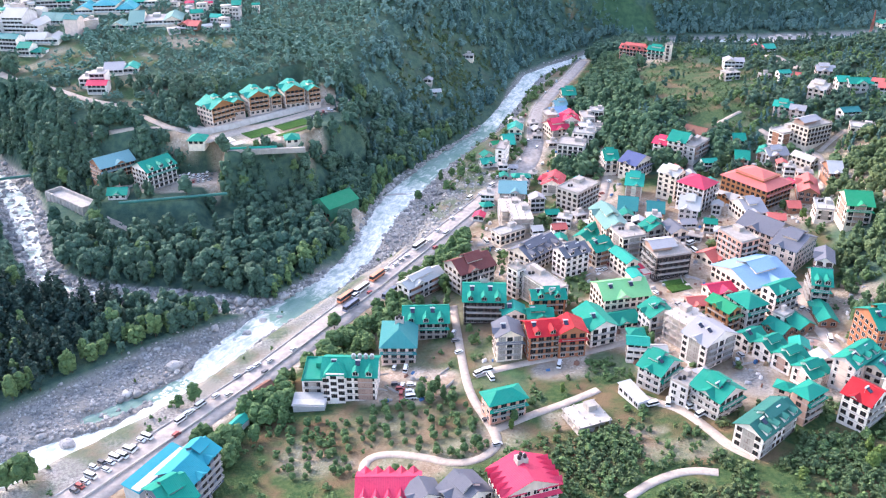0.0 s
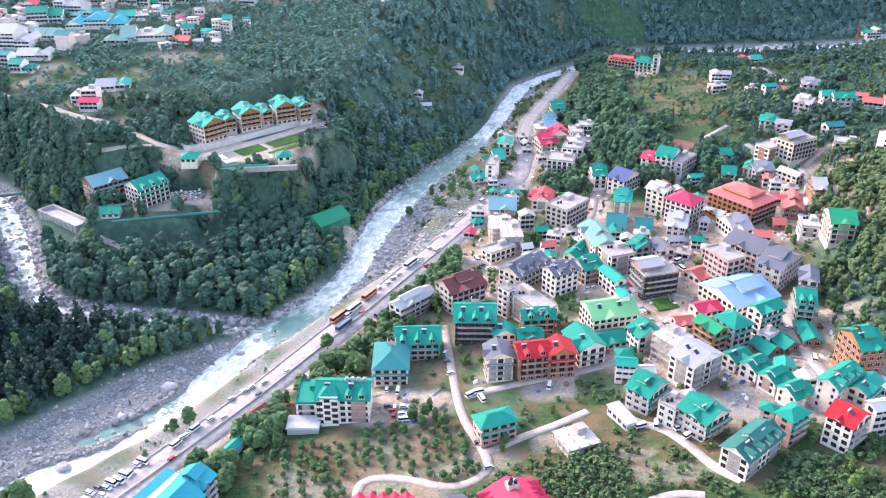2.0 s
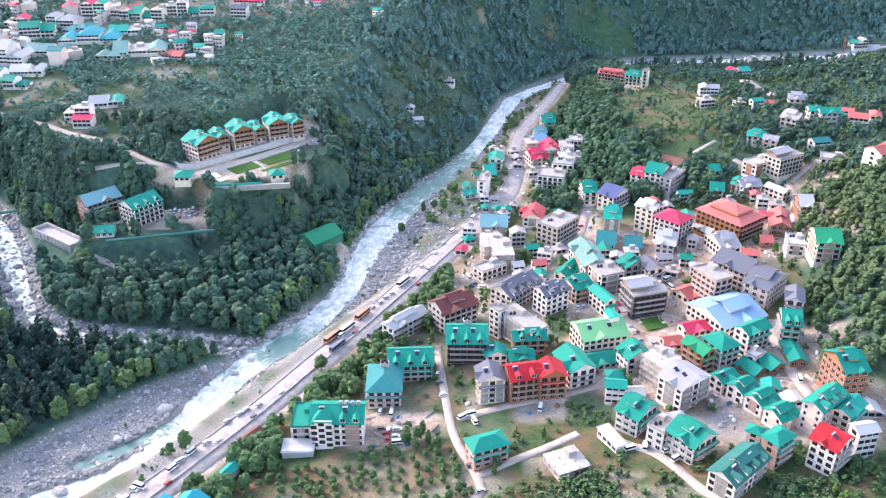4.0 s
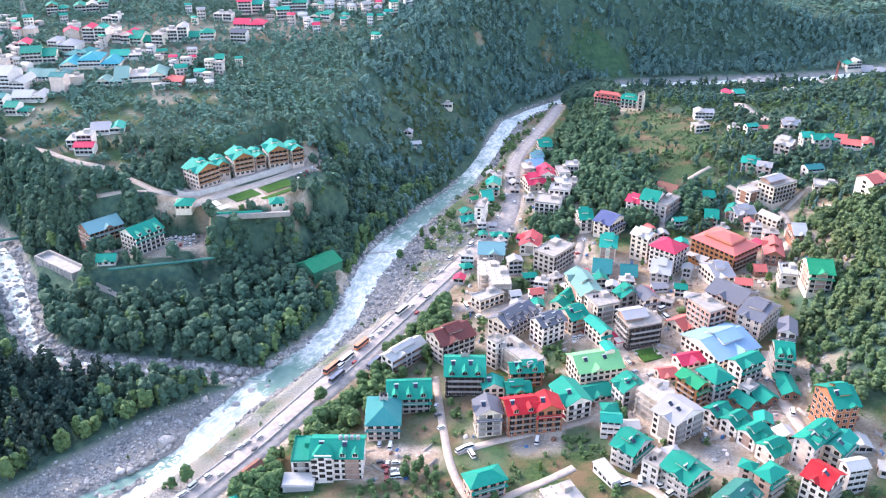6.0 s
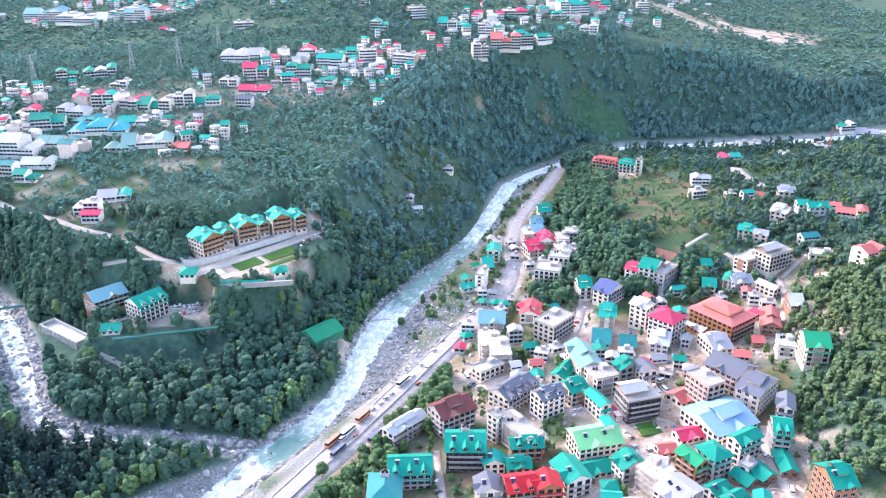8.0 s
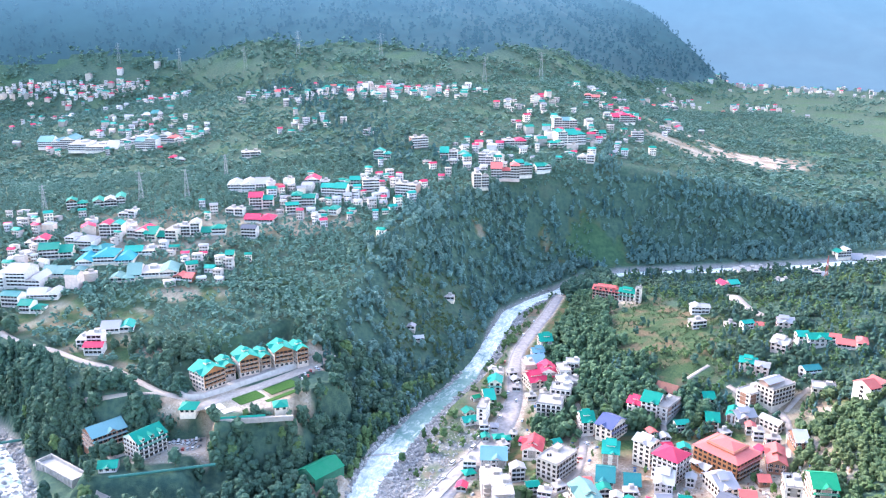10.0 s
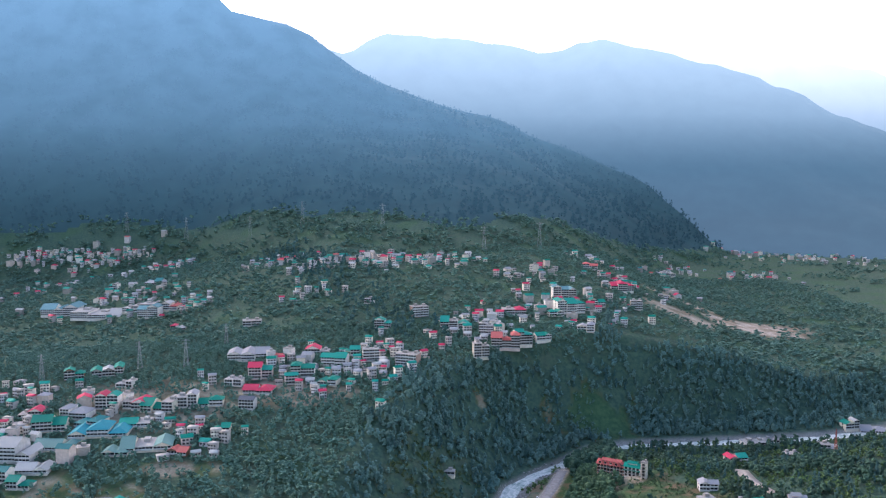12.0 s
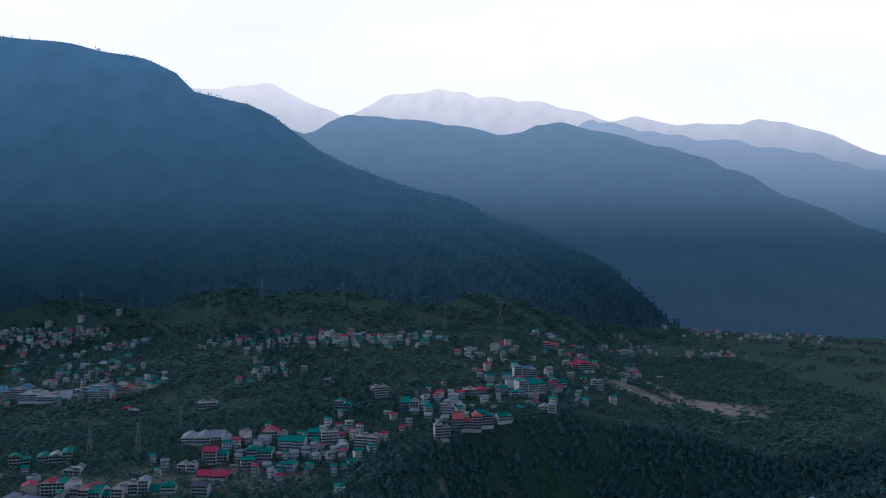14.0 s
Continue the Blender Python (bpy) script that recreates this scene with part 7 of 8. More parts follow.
x, y, r = sow(13, -330, 130, 335, 700, 23000, lambda x, y: (along(SCARP, x, y)[0] < 0) * smooth(0.6, 0.35, wood_share(x, y)) * (1 - town_share(x, y)) * (0.6 + 0.4 * smooth(-0.3, 0.3, wobble(x, y, 24))) * (1 - 0.8 * terrace_share(x, y)))
stand("plateau_orchards", "green orchards covering the plateau", "orchard", T_FAR, x, y, r.uniform(3.4, 6.8, len(x)), PLATEAU_HAZE, 1.35)
x, y, r = sow(14, 95, 260, 185, 350, 3000, lambda x, y: smooth(0.3, 0.7, wood_share(x, y)) * (x > 100))
stand("hillside_wood", "dense green wood on the slope behind the town", "forest", T_MID, x, y, r.uniform(4.5, 9, len(x)), WILD, 1.15, 0.02)
x, y, r = sow(15, 40, 130, 330, 600, 3000, lambda x, y: (along(ROAD, x, y)[0] > 0) * smooth(0.3, 0.7, wood_share(x, y)))
stand("valley_slope_wood", "dark wood on the slope above the highway", "forest", T_MID, x, y, r.uniform(6, 12, len(x)), VALE, 1.0, 0.02)
x, y, r = sow(16, 95, 420, 335, 640, 11500, lambda x, y: (along(BED, x, y)[0] > 0) * (1 - 0.8 * town_share(x, y)) * (0.95 - 0.87 * field_share(x, y)) * smooth(-0.95, -0.4, wobble(x, y, 14) + 0.5 * wobble(x, y, 5)) * np.maximum(smooth(8, 14, np.abs(along(BED, x, y)[0]) - along(BED, x, y)[1]), 0.8 * smooth(-0.2, 0.15, wobble(x, y, 11)) * smooth(1, 4, np.abs(along(BED, x, y)[0]) - along(BED, x, y)[1])))
cedar = (r.uniform(0, 1, len(x)) < 0.1) & (field_share(x / U, y / U) < 0.25)
shady = ~cedar & (r.uniform(0, 1, len(x)) < 0.25 + 0.6 * smooth(-0.1, 0.25, wobble(x / U + 9, y / U, 16)))
stand("village_wood", "dark clumps of trees between the outlying houses", "trees", T_LITE, x[shady], y[shady], r.uniform(4.5, 9.5, shady.sum()), FOREST, 1.15, 0.02)
light = ~cedar & ~shady
stand("village_trees", "scattered trees and orchards between the outlying houses", "trees", T_FAR, x[light], y[light], r.uniform(3.2, 7, light.sum()), BROAD, 1.15, 0.02)
stand("village_cedars", "dark cedars among the outlying houses", "trees", T_PINE, x[cedar], y[cedar], r.uniform(7, 12, cedar.sum()), PINE_HAZE, 1.1, 0.02)
x, y, r = sow(17, -70, 170, 132, 330, 9000, lambda x, y: (along(ROAD, x, y)[0] > 8) * (1 - town_share(x, y)) * np.maximum(0.9 * smooth(30, 20, along(ROAD, x, y)[0]) * smooth(210, 190, y), np.maximum(0.95 * smooth(176, 168, y) * (x > 9) * ~((x > 48) & (x < 72) & (y > 148) & (y < 172)), 0.2)))
stand("town_bushes", "green bushes and young trees between the houses", "shrubs", T_SHRUB, x, y, r.uniform(1.2, 4.2, len(x)), BROAD, 1.2)
x, y, r = sow(18, -65, 10, 150, 300, 2300, lambda x, y: smooth(7, 10, along(ROAD, x, y)[0]) * smooth(25, 17, along(ROAD, x, y)[0]) * (1 - 0.5 * town_share(x, y)))
stand("roadside_trees", "leafy green trees on the bank above the road", "trees", T_NEAR, x, y, r.uniform(4.5, 9, len(x)), BROAD, 1.1, 0.02)
x, y, r = sow(19, 95, 210, 360, 560, 7000, lambda x, y: 0.8 * smooth(-0.5, 0.4, wobble(x, y, 9) + 0.4 * wobble(x, y, 3)) * (1 - town_share(x, y)))
stand("field_scrub", "low scrub on the dry field", "shrubs", T_SHRUB, x, y, r.uniform(0.7, 2.0, len(x)), WILD, 1.4)
x, y, r = sow(24, -130, 110, 140, 590, 15000, lambda x, y: 0.8 * verge_share(x, y) * smooth(-0.35, 0.25, wobble(x + 5, y, 11) + 0.3 * wobble(x, y, 4)) * (0.2 + 0.8 * smooth(345, 375, y)))
stand("bank_bushes", "scrubby bushes on the stony bank below the road", "shrubs", T_SHRUB, x, y, r.uniform(0.8, 3.0, len(x)) * (1 + 1.2 * smooth(440, 480, y)), BROAD, 1.2)
x, y, r = sow(28, 0, 100, 165, 300, 5200, lambda x, y: sum(0.9 * smooth(1.05, 0.75, np.hypot((x - cx) / a, (y - cy) / b)) for cx, cy, a, b, k in PLOTS if k < 0.25) * smooth(-0.25, 0.25, wobble(x, y, 5) + 0.4 * wobble(x, y, 2.3)), 0.8)
stand("plot_bushes", "rank green bushes on the vacant plots", "shrubs", T_SHRUB, x, y, r.uniform(0.9, 3.2, len(x)), BROAD, 1.25)
x, y, r = sow(25, -10, 175, 225, 420, 2600, lambda x, y: (along(ROAD, x, y)[0] > 9) * 0.5 * smooth(-0.1, 0.5, wobble(x, y, 12) + 0.4 * wobble(x, y, 5)), 2.2)
stand("street_trees", "leafy trees in the gaps between the town's houses", "trees", T_LITE, x, y, r.uniform(3.5, 7.5, len(x)), BROAD, 1.15, 0.02)
# the far plateau, thinning to clumps
x, y, r = sow(20, -620, 560, 690, 1330, 23000, lambda x, y: (along(SCARP, x, y)[0] < 0) * (mountain(x, y)[0] < 0.02) * (1 - town_share(x, y)) ** 2 * (0.45 + 0.5 * smooth(-0.4, 0.3, wobble(x, y, 33))), 0.5)
stand("far_orchards", "orchards of the far plateau", "orchard", T_TINY, x, y, r.uniform(4, 8, len(x)), PLATEAU_HAZE, 1.9)
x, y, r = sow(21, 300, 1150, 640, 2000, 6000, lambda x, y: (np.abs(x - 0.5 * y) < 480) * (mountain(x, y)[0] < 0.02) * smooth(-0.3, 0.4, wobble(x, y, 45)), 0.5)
stand("valley_trees", "distant trees of the valley floor", "trees", T_TINY, x, y, r.uniform(5, 10, len(x)), PLATEAU_HAZE, 2.2)
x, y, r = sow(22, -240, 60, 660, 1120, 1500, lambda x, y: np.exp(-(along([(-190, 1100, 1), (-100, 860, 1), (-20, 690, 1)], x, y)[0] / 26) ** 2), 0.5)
stand("gully_cedars", "dark cedars in the gully", "forest", T_PINEFAR, x, y, r.uniform(12, 22, len(x)), PINE_HAZE)

# ---------------------------------------------------------------- boulders of the river
def boulder_mesh(rnd, sub):
    bm = bmesh.new()
    bmesh.ops.create_icosphere(bm, subdivisions=sub, radius=1.0)
    v = np.array([p.co for p in bm.verts])
    f = np.array([[p.index for p in q.verts] for q in bm.faces])
    bm.free()
    v *= 1 + 0.4 * rnd.normal(0, 0.6, (len(v), 1)).clip(-1, 1)
    return v * (1, rnd.uniform(0.7, 1), rnd.uniform(0.5, 0.75)), f


def rocks(name, label, seed, xs, ys, sizes, sub):
    rnd = np.random.default_rng(seed)
    kinds = [boulder_mesh(rnd, sub) for _ in range(6)]
    zs = ground(xs, ys)
    V, F, base = [], [], 0
    for i in range(len(xs)):
        tv, tf = kinds[i % 6]
        a = rnd.uniform(0, 6.283)
        c, s = math.cos(a), math.sin(a)
        q = tv * sizes[i]
        V.append(np.stack([q[:, 0] * c - q[:, 1] * s + xs[i], q[:, 0] * s + q[:, 1] * c + ys[i], q[:, 2] + zs[i] + 0.2 * sizes[i]], -1))
        F.append(tf + base)
        base += len(tv)
    tagged(new(name, mesh_of(name, np.concatenate(V), np.concatenate(F), [ROCK])), label, "rocks", kind="stuff")


r = np.random.default_rng(5)
x, y = r.uniform(-150, 90, 110000), r.uniform(150, 570, 110000)
keep = (r.uniform(0, 1, len(x)) < np.maximum(bed_share(x, y), 0.8 * verge_share(x, y) * smooth(275, 290, y) * smooth(372, 350, y) * smooth(5.5, 7.5, -along(ROAD, x, y)[0]))) & (along(WATER, x, y)[0] ** 2 > (along(WATER, x, y)[1] * r.uniform(0.75, 1.1, len(x))) ** 2) | (r.uniform(0, 1, len(x)) < 0.03) & (bed_share(x, y) > 0.9)
x, y = x[keep][:14000] * U, y[keep][:14000] * U
size = 0.28 + 0.42 * r.exponential(0.7, len(x))
rocks("river_stones", "grey boulders and stones of the river bed", 3, x, y, np.clip(size, 0.3, 2.6), 1)
x, y = r.uniform(-260, -60, 24000), r.uniform(240, 430, 24000)
keep = np.abs(along(STREAM, x, y)[0]) < along(STREAM, x, y)[1] + 3
x, y = x[keep][:4600] * U, y[keep][:4600] * U
rocks("stream_stones", "grey boulders of the side stream", 4, x, y, np.clip(0.5 + 0.75 * r.exponential(0.7, len(x)), 0.3, 3.0), 1)
r = np.random.default_rng(8)
x, y = r.uniform(-75, 30, 60000), r.uniform(262, 440, 60000)
s_, hw_ = along(BED, x, y)
keep = np.abs(s_ + hw_ + 0.6) < 1.1
x, y = x[keep][:900] * U, y[keep][:900] * U
rocks("bank_armour", "big grey blocks piled against the far bank", 6, x, y, np.clip(0.7 + 0.5 * r.exponential(0.7, len(x)), 0.6, 2.4), 1)


def boulder(x, y, s, squash=0.7):
    bm = bmesh.new()
    bmesh.ops.create_icosphere(bm, subdivisions=3, radius=1.0)
    for p in bm.verts:
        q = p.co * 1.3 + Vector((x, y, 0))
        p.co *= 1 + 0.22 * noise.noise(q) + 0.1 * noise.noise(q * 2.7)
        p.co.z *= squash
    bmesh.ops.scale(bm, vec=(s, s * 0.85, s), verts=bm.verts)
    ob = finish("boulder", bm, ROCK)
    ob.matrix_basis = pose(x, y, float(ground(x, y)) + 0.25 * s, 0, 0, (x * 13) % 180)
    tagged(ob, "large grey boulder lying in the river bed", "boulder", "great boulders")


boulder(-123.3, 323.1, 3.6)
boulder(-154.0, 273.3, 3.8)
boulder(-83.5, 385.0, 3.0)
boulder(-90.7, 364.7, 2.4)
boulder(-96.3, 352.8, 2.2)
boulder(-82.7, 367.8, 1.8)
boulder(-137.8, 329.6, 1.6)
boulder(-110.5, 308.6, 1.5)
boulder(-48.7, 524.9, 2.5)
boulder(-51.8, 494.8, 2.2)
boulder(-68.0, 398.0, 1.6)
boulder(-101.4, 347.9, 1.6)
boulder(-95.4, 374.1, 1.5)
boulder(-79.3, 392.3, 1.4)
boulder(-138.2, 304.6, 1.3)
boulder(-146.0, 291.3, 1.4)
boulder(-171.2, 282.3, 1.4)
boulder(-122.2, 338.6, 1.5)
boulder(-28.2, 452.8, 1.8)
boulder(-33.4, 428.9, 1.6)
boulder(-18.6, 467.4, 1.6)


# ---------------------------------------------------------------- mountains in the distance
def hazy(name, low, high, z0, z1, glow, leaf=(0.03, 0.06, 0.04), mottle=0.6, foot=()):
    """Distance seen through bright air, the haze painted as emission: dark wood that glows faintly blue, more so with
    height.
    """
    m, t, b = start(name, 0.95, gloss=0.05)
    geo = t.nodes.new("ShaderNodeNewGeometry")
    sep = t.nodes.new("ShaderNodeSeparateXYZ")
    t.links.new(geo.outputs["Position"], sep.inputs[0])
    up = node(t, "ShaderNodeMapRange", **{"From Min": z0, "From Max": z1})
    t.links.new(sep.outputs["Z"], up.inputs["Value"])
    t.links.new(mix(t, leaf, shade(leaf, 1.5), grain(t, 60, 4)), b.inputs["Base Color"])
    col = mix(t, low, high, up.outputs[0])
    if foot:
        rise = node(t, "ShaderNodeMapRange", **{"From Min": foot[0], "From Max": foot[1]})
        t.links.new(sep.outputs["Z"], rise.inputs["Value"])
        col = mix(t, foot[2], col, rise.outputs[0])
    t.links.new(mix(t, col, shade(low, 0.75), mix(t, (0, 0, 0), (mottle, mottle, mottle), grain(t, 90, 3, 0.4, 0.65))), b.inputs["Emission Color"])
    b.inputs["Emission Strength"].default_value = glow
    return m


# blue haze and the far range's sunlit tops are emission, painted by height
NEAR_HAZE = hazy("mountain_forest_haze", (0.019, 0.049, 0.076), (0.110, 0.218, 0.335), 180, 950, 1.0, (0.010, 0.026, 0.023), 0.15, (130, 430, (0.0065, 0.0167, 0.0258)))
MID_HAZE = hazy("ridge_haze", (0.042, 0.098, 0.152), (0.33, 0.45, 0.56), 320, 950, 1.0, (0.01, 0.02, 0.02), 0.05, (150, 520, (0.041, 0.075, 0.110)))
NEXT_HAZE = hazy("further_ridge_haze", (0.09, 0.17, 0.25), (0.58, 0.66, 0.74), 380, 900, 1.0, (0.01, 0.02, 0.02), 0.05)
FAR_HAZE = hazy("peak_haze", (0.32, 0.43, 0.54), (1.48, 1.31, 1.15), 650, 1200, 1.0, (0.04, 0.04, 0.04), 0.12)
climb, top = mountain(px, py)
# upper slopes of the ground take the same painted haze glow
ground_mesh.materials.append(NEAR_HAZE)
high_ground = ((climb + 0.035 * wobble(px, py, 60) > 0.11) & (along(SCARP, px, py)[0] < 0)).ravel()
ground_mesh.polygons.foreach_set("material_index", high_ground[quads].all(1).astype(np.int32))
x, y, r = sow(31, -1080, 800, 980, 2020, 11500, lambda x, y: (mountain(x, y)[0] > 0.03) * (y < 1930 + 100 * smooth(100, 720, x)) * (0.35 + 0.65 * smooth(-0.5, 0.3, wobble(x, y, 38))), 0.0)
foot = mountain(x / U, y / U)[0] + 0.035 * wobble(x / U, y / U, 60) < 0.12
tall = r.uniform(13, 24, len(x)) * (1 - 0.55 * smooth(0.75, 0.98, mountain(x / U, y / U)[0]))
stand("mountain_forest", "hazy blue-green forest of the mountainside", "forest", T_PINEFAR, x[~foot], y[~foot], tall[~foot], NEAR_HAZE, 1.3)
x, y, r = sow(32, -700, 760, 960, 1720, 16000, lambda x, y: (mountain(x, y)[0] > 0.012) * (mountain(x, y)[0] + 0.035 * wobble(x, y, 60) < 0.13) * (along(SCARP, x, y)[0] < 0) * smooth(-0.6, 0.2, wobble(x, y, 30)), 0.0)
stand("foothill_trees", "orchards and trees at the foot of the mountain", "trees", T_TINY, x, y, r.uniform(6, 12, len(x)), PLATEAU_HAZE, 1.7)


def ridge(name, label, points, dist, base, depth, material, seed):
    """A far mountain range whose skyline runs through (azimuth, height) points at a distance."""
    az = np.linspace(points[0][0], points[-1][0], 240)
    top = np.interp(az, [p[0] for p in points], [p[1] for p in points])
    rnd = np.random.default_rng(seed)
    rough = np.interp(az, np.linspace(az[0], az[-1], 90), rnd.normal(0, 1, 90)) * 7
    rows = np.linspace(0, 1, 28)
    a, u = np.meshgrid(np.radians(az), rows)
    d_ = dist - depth * (1 - u)
    h = base + (top + rough - base)[None] * (0.75 * u + 0.25 * u * u) + 22 * wobble(a * 2200, u * 900, 90) * u * (1 - u) * 3
    V = np.stack([d_ * np.sin(a), d_ * np.cos(a), h], -1)
    back = V[-1].copy()
    back[:, 2] = base
    back[:, :2] *= 1.03
    V = np.concatenate([V, back[None]], 0)
    n, k = V.shape[:2]
    i = np.arange(n * k).reshape(n, k)
    F = np.stack([i[:-1, :-1], i[:-1, 1:], i[1:, 1:], i[1:, :-1]], -1).reshape(-1, 4)
    me = mesh_of(name, V.reshape(-1, 3), F, [material])
    me.polygons.foreach_set("use_smooth", np.ones(len(F), bool))
    tagged(new(name, me), label, "mountain", kind="structure")


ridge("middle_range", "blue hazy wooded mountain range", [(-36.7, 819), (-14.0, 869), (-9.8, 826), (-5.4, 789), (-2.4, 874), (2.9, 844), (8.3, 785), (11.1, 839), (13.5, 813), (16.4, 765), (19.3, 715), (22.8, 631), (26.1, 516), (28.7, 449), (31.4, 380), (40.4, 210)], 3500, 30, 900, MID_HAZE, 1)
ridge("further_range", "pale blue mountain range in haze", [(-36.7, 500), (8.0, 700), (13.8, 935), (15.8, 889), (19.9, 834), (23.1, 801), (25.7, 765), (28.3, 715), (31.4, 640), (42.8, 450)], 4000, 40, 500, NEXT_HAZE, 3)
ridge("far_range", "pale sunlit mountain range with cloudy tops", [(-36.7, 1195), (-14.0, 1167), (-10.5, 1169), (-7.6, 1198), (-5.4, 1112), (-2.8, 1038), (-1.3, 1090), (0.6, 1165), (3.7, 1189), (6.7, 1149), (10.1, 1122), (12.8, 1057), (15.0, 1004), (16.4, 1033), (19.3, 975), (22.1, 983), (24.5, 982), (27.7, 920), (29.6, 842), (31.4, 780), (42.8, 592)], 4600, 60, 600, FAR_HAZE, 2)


# bright evening cloud that fills the sky behind the ranges
CLOUD, ct, cb = start("bright_cloud", 1.0, gloss=0.0)
cb.inputs["Base Color"].default_value = (0.02, 0.02, 0.02, 1)
ct.links.new(mix(ct, (1.95, 1.75, 1.57), (1.78, 1.58, 1.46), grain(ct, 1500, 4, 0.35, 0.7, (1, 1, 2.5))), cb.inputs["Emission Color"])
cb.inputs["Emission Strength"].default_value = 1.0
az, el = np.meshgrid(np.radians(np.linspace(-41, 60, 60)), np.linspace(-200, 2100, 12))
V = np.stack([4850 * np.sin(az), 4850 * np.cos(az), el], -1)
i = np.arange(az.size).reshape(az.shape)
F = np.stack([i[:-1, :-1], i[:-1, 1:], i[1:, 1:], i[1:, :-1]], -1).reshape(-1, 4)
tagged(new("backdrop", mesh_of("cloud_bank", V.reshape(-1, 3), F, [CLOUD])), "bright pale evening cloud behind the mountains", "sky", kind="structure")


# ---------------------------------------------------------------- trees that stand alone
tree("broadleaf_tree", "full leafy green tree standing among the houses", -50.4, 334.8, 8.5, T_NEAR[0], BROAD, 1.0)
tree("broadleaf_tree", "full leafy green tree standing among the houses", 4.9, 411.0, 10, T_NEAR[1], BROAD, 1.0)
tree("broadleaf_tree", "full leafy green tree standing among the houses", -101.3, 280.4, 9, T_NEAR[2], BROAD, 1.0)
tree("broadleaf_tree", "full leafy green tree standing among the houses", -106.5, 276.8, 6, T_NEAR[3], BROAD, 1.0)
tree("broadleaf_tree", "full leafy green tree standing among the houses", -149.7, 233.8, 13, T_NEAR[0], BROAD, 1.0)
tree("broadleaf_tree", "full leafy green tree standing among the houses", -155.4, 230.4, 11, T_NEAR[2], BROAD, 1.0)
tree("broadleaf_tree", "full leafy green tree standing among the houses", -8.8, 274.5, 7, T_NEAR[2], BROAD, 1.0)
tree("broadleaf_tree", "full leafy green tree standing among the houses", -4.3, 275.8, 7, T_NEAR[3], BROAD, 1.0)
tree("broadleaf_tree", "full leafy green tree standing among the houses", 0.2, 273.3, 6.5, T_NEAR[1], BROAD, 1.0)
tree("broadleaf_tree", "full leafy green tree standing among the houses", 3.6, 269.1, 6, T_NEAR[0], BROAD, 1.0)
tree("broadleaf_tree", "full leafy green tree standing among the houses", -5.3, 270.3, 6, T_NEAR[2], BROAD, 1.0)
tree("broadleaf_tree", "full leafy green tree standing among the houses", -2.0, 279.3, 7, T_NEAR[1], BROAD, 1.0)
tree("broadleaf_tree", "full leafy green tree standing among the houses", -1.1, 374.8, 8, T_NEAR[3], BRIGHT, 1.0)
tree("broadleaf_tree", "full leafy green tree standing among the houses", 1.1, 361.9, 7, T_NEAR[1], BRIGHT, 1.0)
tree("broadleaf_tree", "full leafy green tree standing among the houses", 11.6, 320.9, 5, T_NEAR[2], BROAD, 1.0)
tree("broadleaf_tree", "full leafy green tree standing among the houses", 12.6, 311.1, 5, T_NEAR[0], BROAD, 1.0)
tree("broadleaf_tree", "full leafy green tree standing among the houses", 46.7, 270.5, 5, T_NEAR[1], BRIGHT, 1.0)
tree("broadleaf_tree", "full leafy green tree standing among the houses", 86.1, 306.2, 6, T_NEAR[2], BROAD, 1.0)
tree("broadleaf_tree", "full leafy green tree standing among the houses", 87.4, 301.3, 6, T_NEAR[3], BROAD, 1.0)
tree("broadleaf_tree", "full leafy green tree standing among the houses", 82.3, 299.6, 5, T_NEAR[1], BROAD, 1.0)
tree("broadleaf_tree", "full leafy green tree standing among the houses", 56.7, 437.7, 6, T_NEAR[2], BROAD, 1.0)
tree("broadleaf_tree", "full leafy green tree standing among the houses", 59.4, 433.2, 6, T_NEAR[0], BROAD, 1.0)
tree("broadleaf_tree", "full leafy green tree standing among the houses", 52.4, 427.2, 5, T_NEAR[1], BROAD, 1.0)
tree("broadleaf_tree", "full leafy green tree standing among the houses", 111.6, 228.6, 5, T_NEAR[2], BRIGHT, 1.0)
tree("broadleaf_tree", "full leafy green tree standing among the houses", 116.3, 210.7, 5, T_NEAR[3], BRIGHT, 1.0)
tree("broadleaf_tree", "full leafy green tree standing among the houses", 142.3, 222.6, 7, T_NEAR[1], BRIGHT, 1.0)
tree("broadleaf_tree", "full leafy green tree standing among the houses", 139.4, 214.2, 7, T_NEAR[2], BRIGHT, 1.0)
tree("broadleaf_tree", "full leafy green tree standing among the houses", 143.9, 218.1, 6, T_NEAR[0], BRIGHT, 1.0)
tree("broadleaf_tree", "full leafy green tree standing among the houses", 26.8, 255.0, 5, T_NEAR[2], BROAD, 1.0)
tree("broadleaf_tree", "full leafy green tree standing among the houses", 25.4, 250.0, 5, T_NEAR[1], BRIGHT, 1.0)
tree("broadleaf_tree", "full leafy green tree standing among the houses", 11.5, 242.0, 5, T_NEAR[3], BROAD, 1.0)
tree("broadleaf_tree", "full leafy green tree standing among the houses", 10.8, 252.1, 4, T_NEAR[0], BROAD, 1.0)
tree("broadleaf_tree", "full leafy green tree standing among the houses", 49.6, 557.4, 7, T_NEAR[1], BROAD, 1.0)
tree("broadleaf_tree", "full leafy green tree standing among the houses", 57.6, 609.1, 8, T_NEAR[2], BROAD, 1.0)
tree("broadleaf_tree", "full leafy green tree standing among the houses", 50.8, 603.0, 8, T_NEAR[3], BROAD, 1.0)
tree("broadleaf_tree", "full leafy green tree standing among the houses", -16.0, 501.5, 7, T_NEAR[0], BROAD, 1.0)
tree("broadleaf_tree", "full leafy green tree standing among the houses", -35.4, 524.5, 7, T_NEAR[1], BROAD, 1.0)
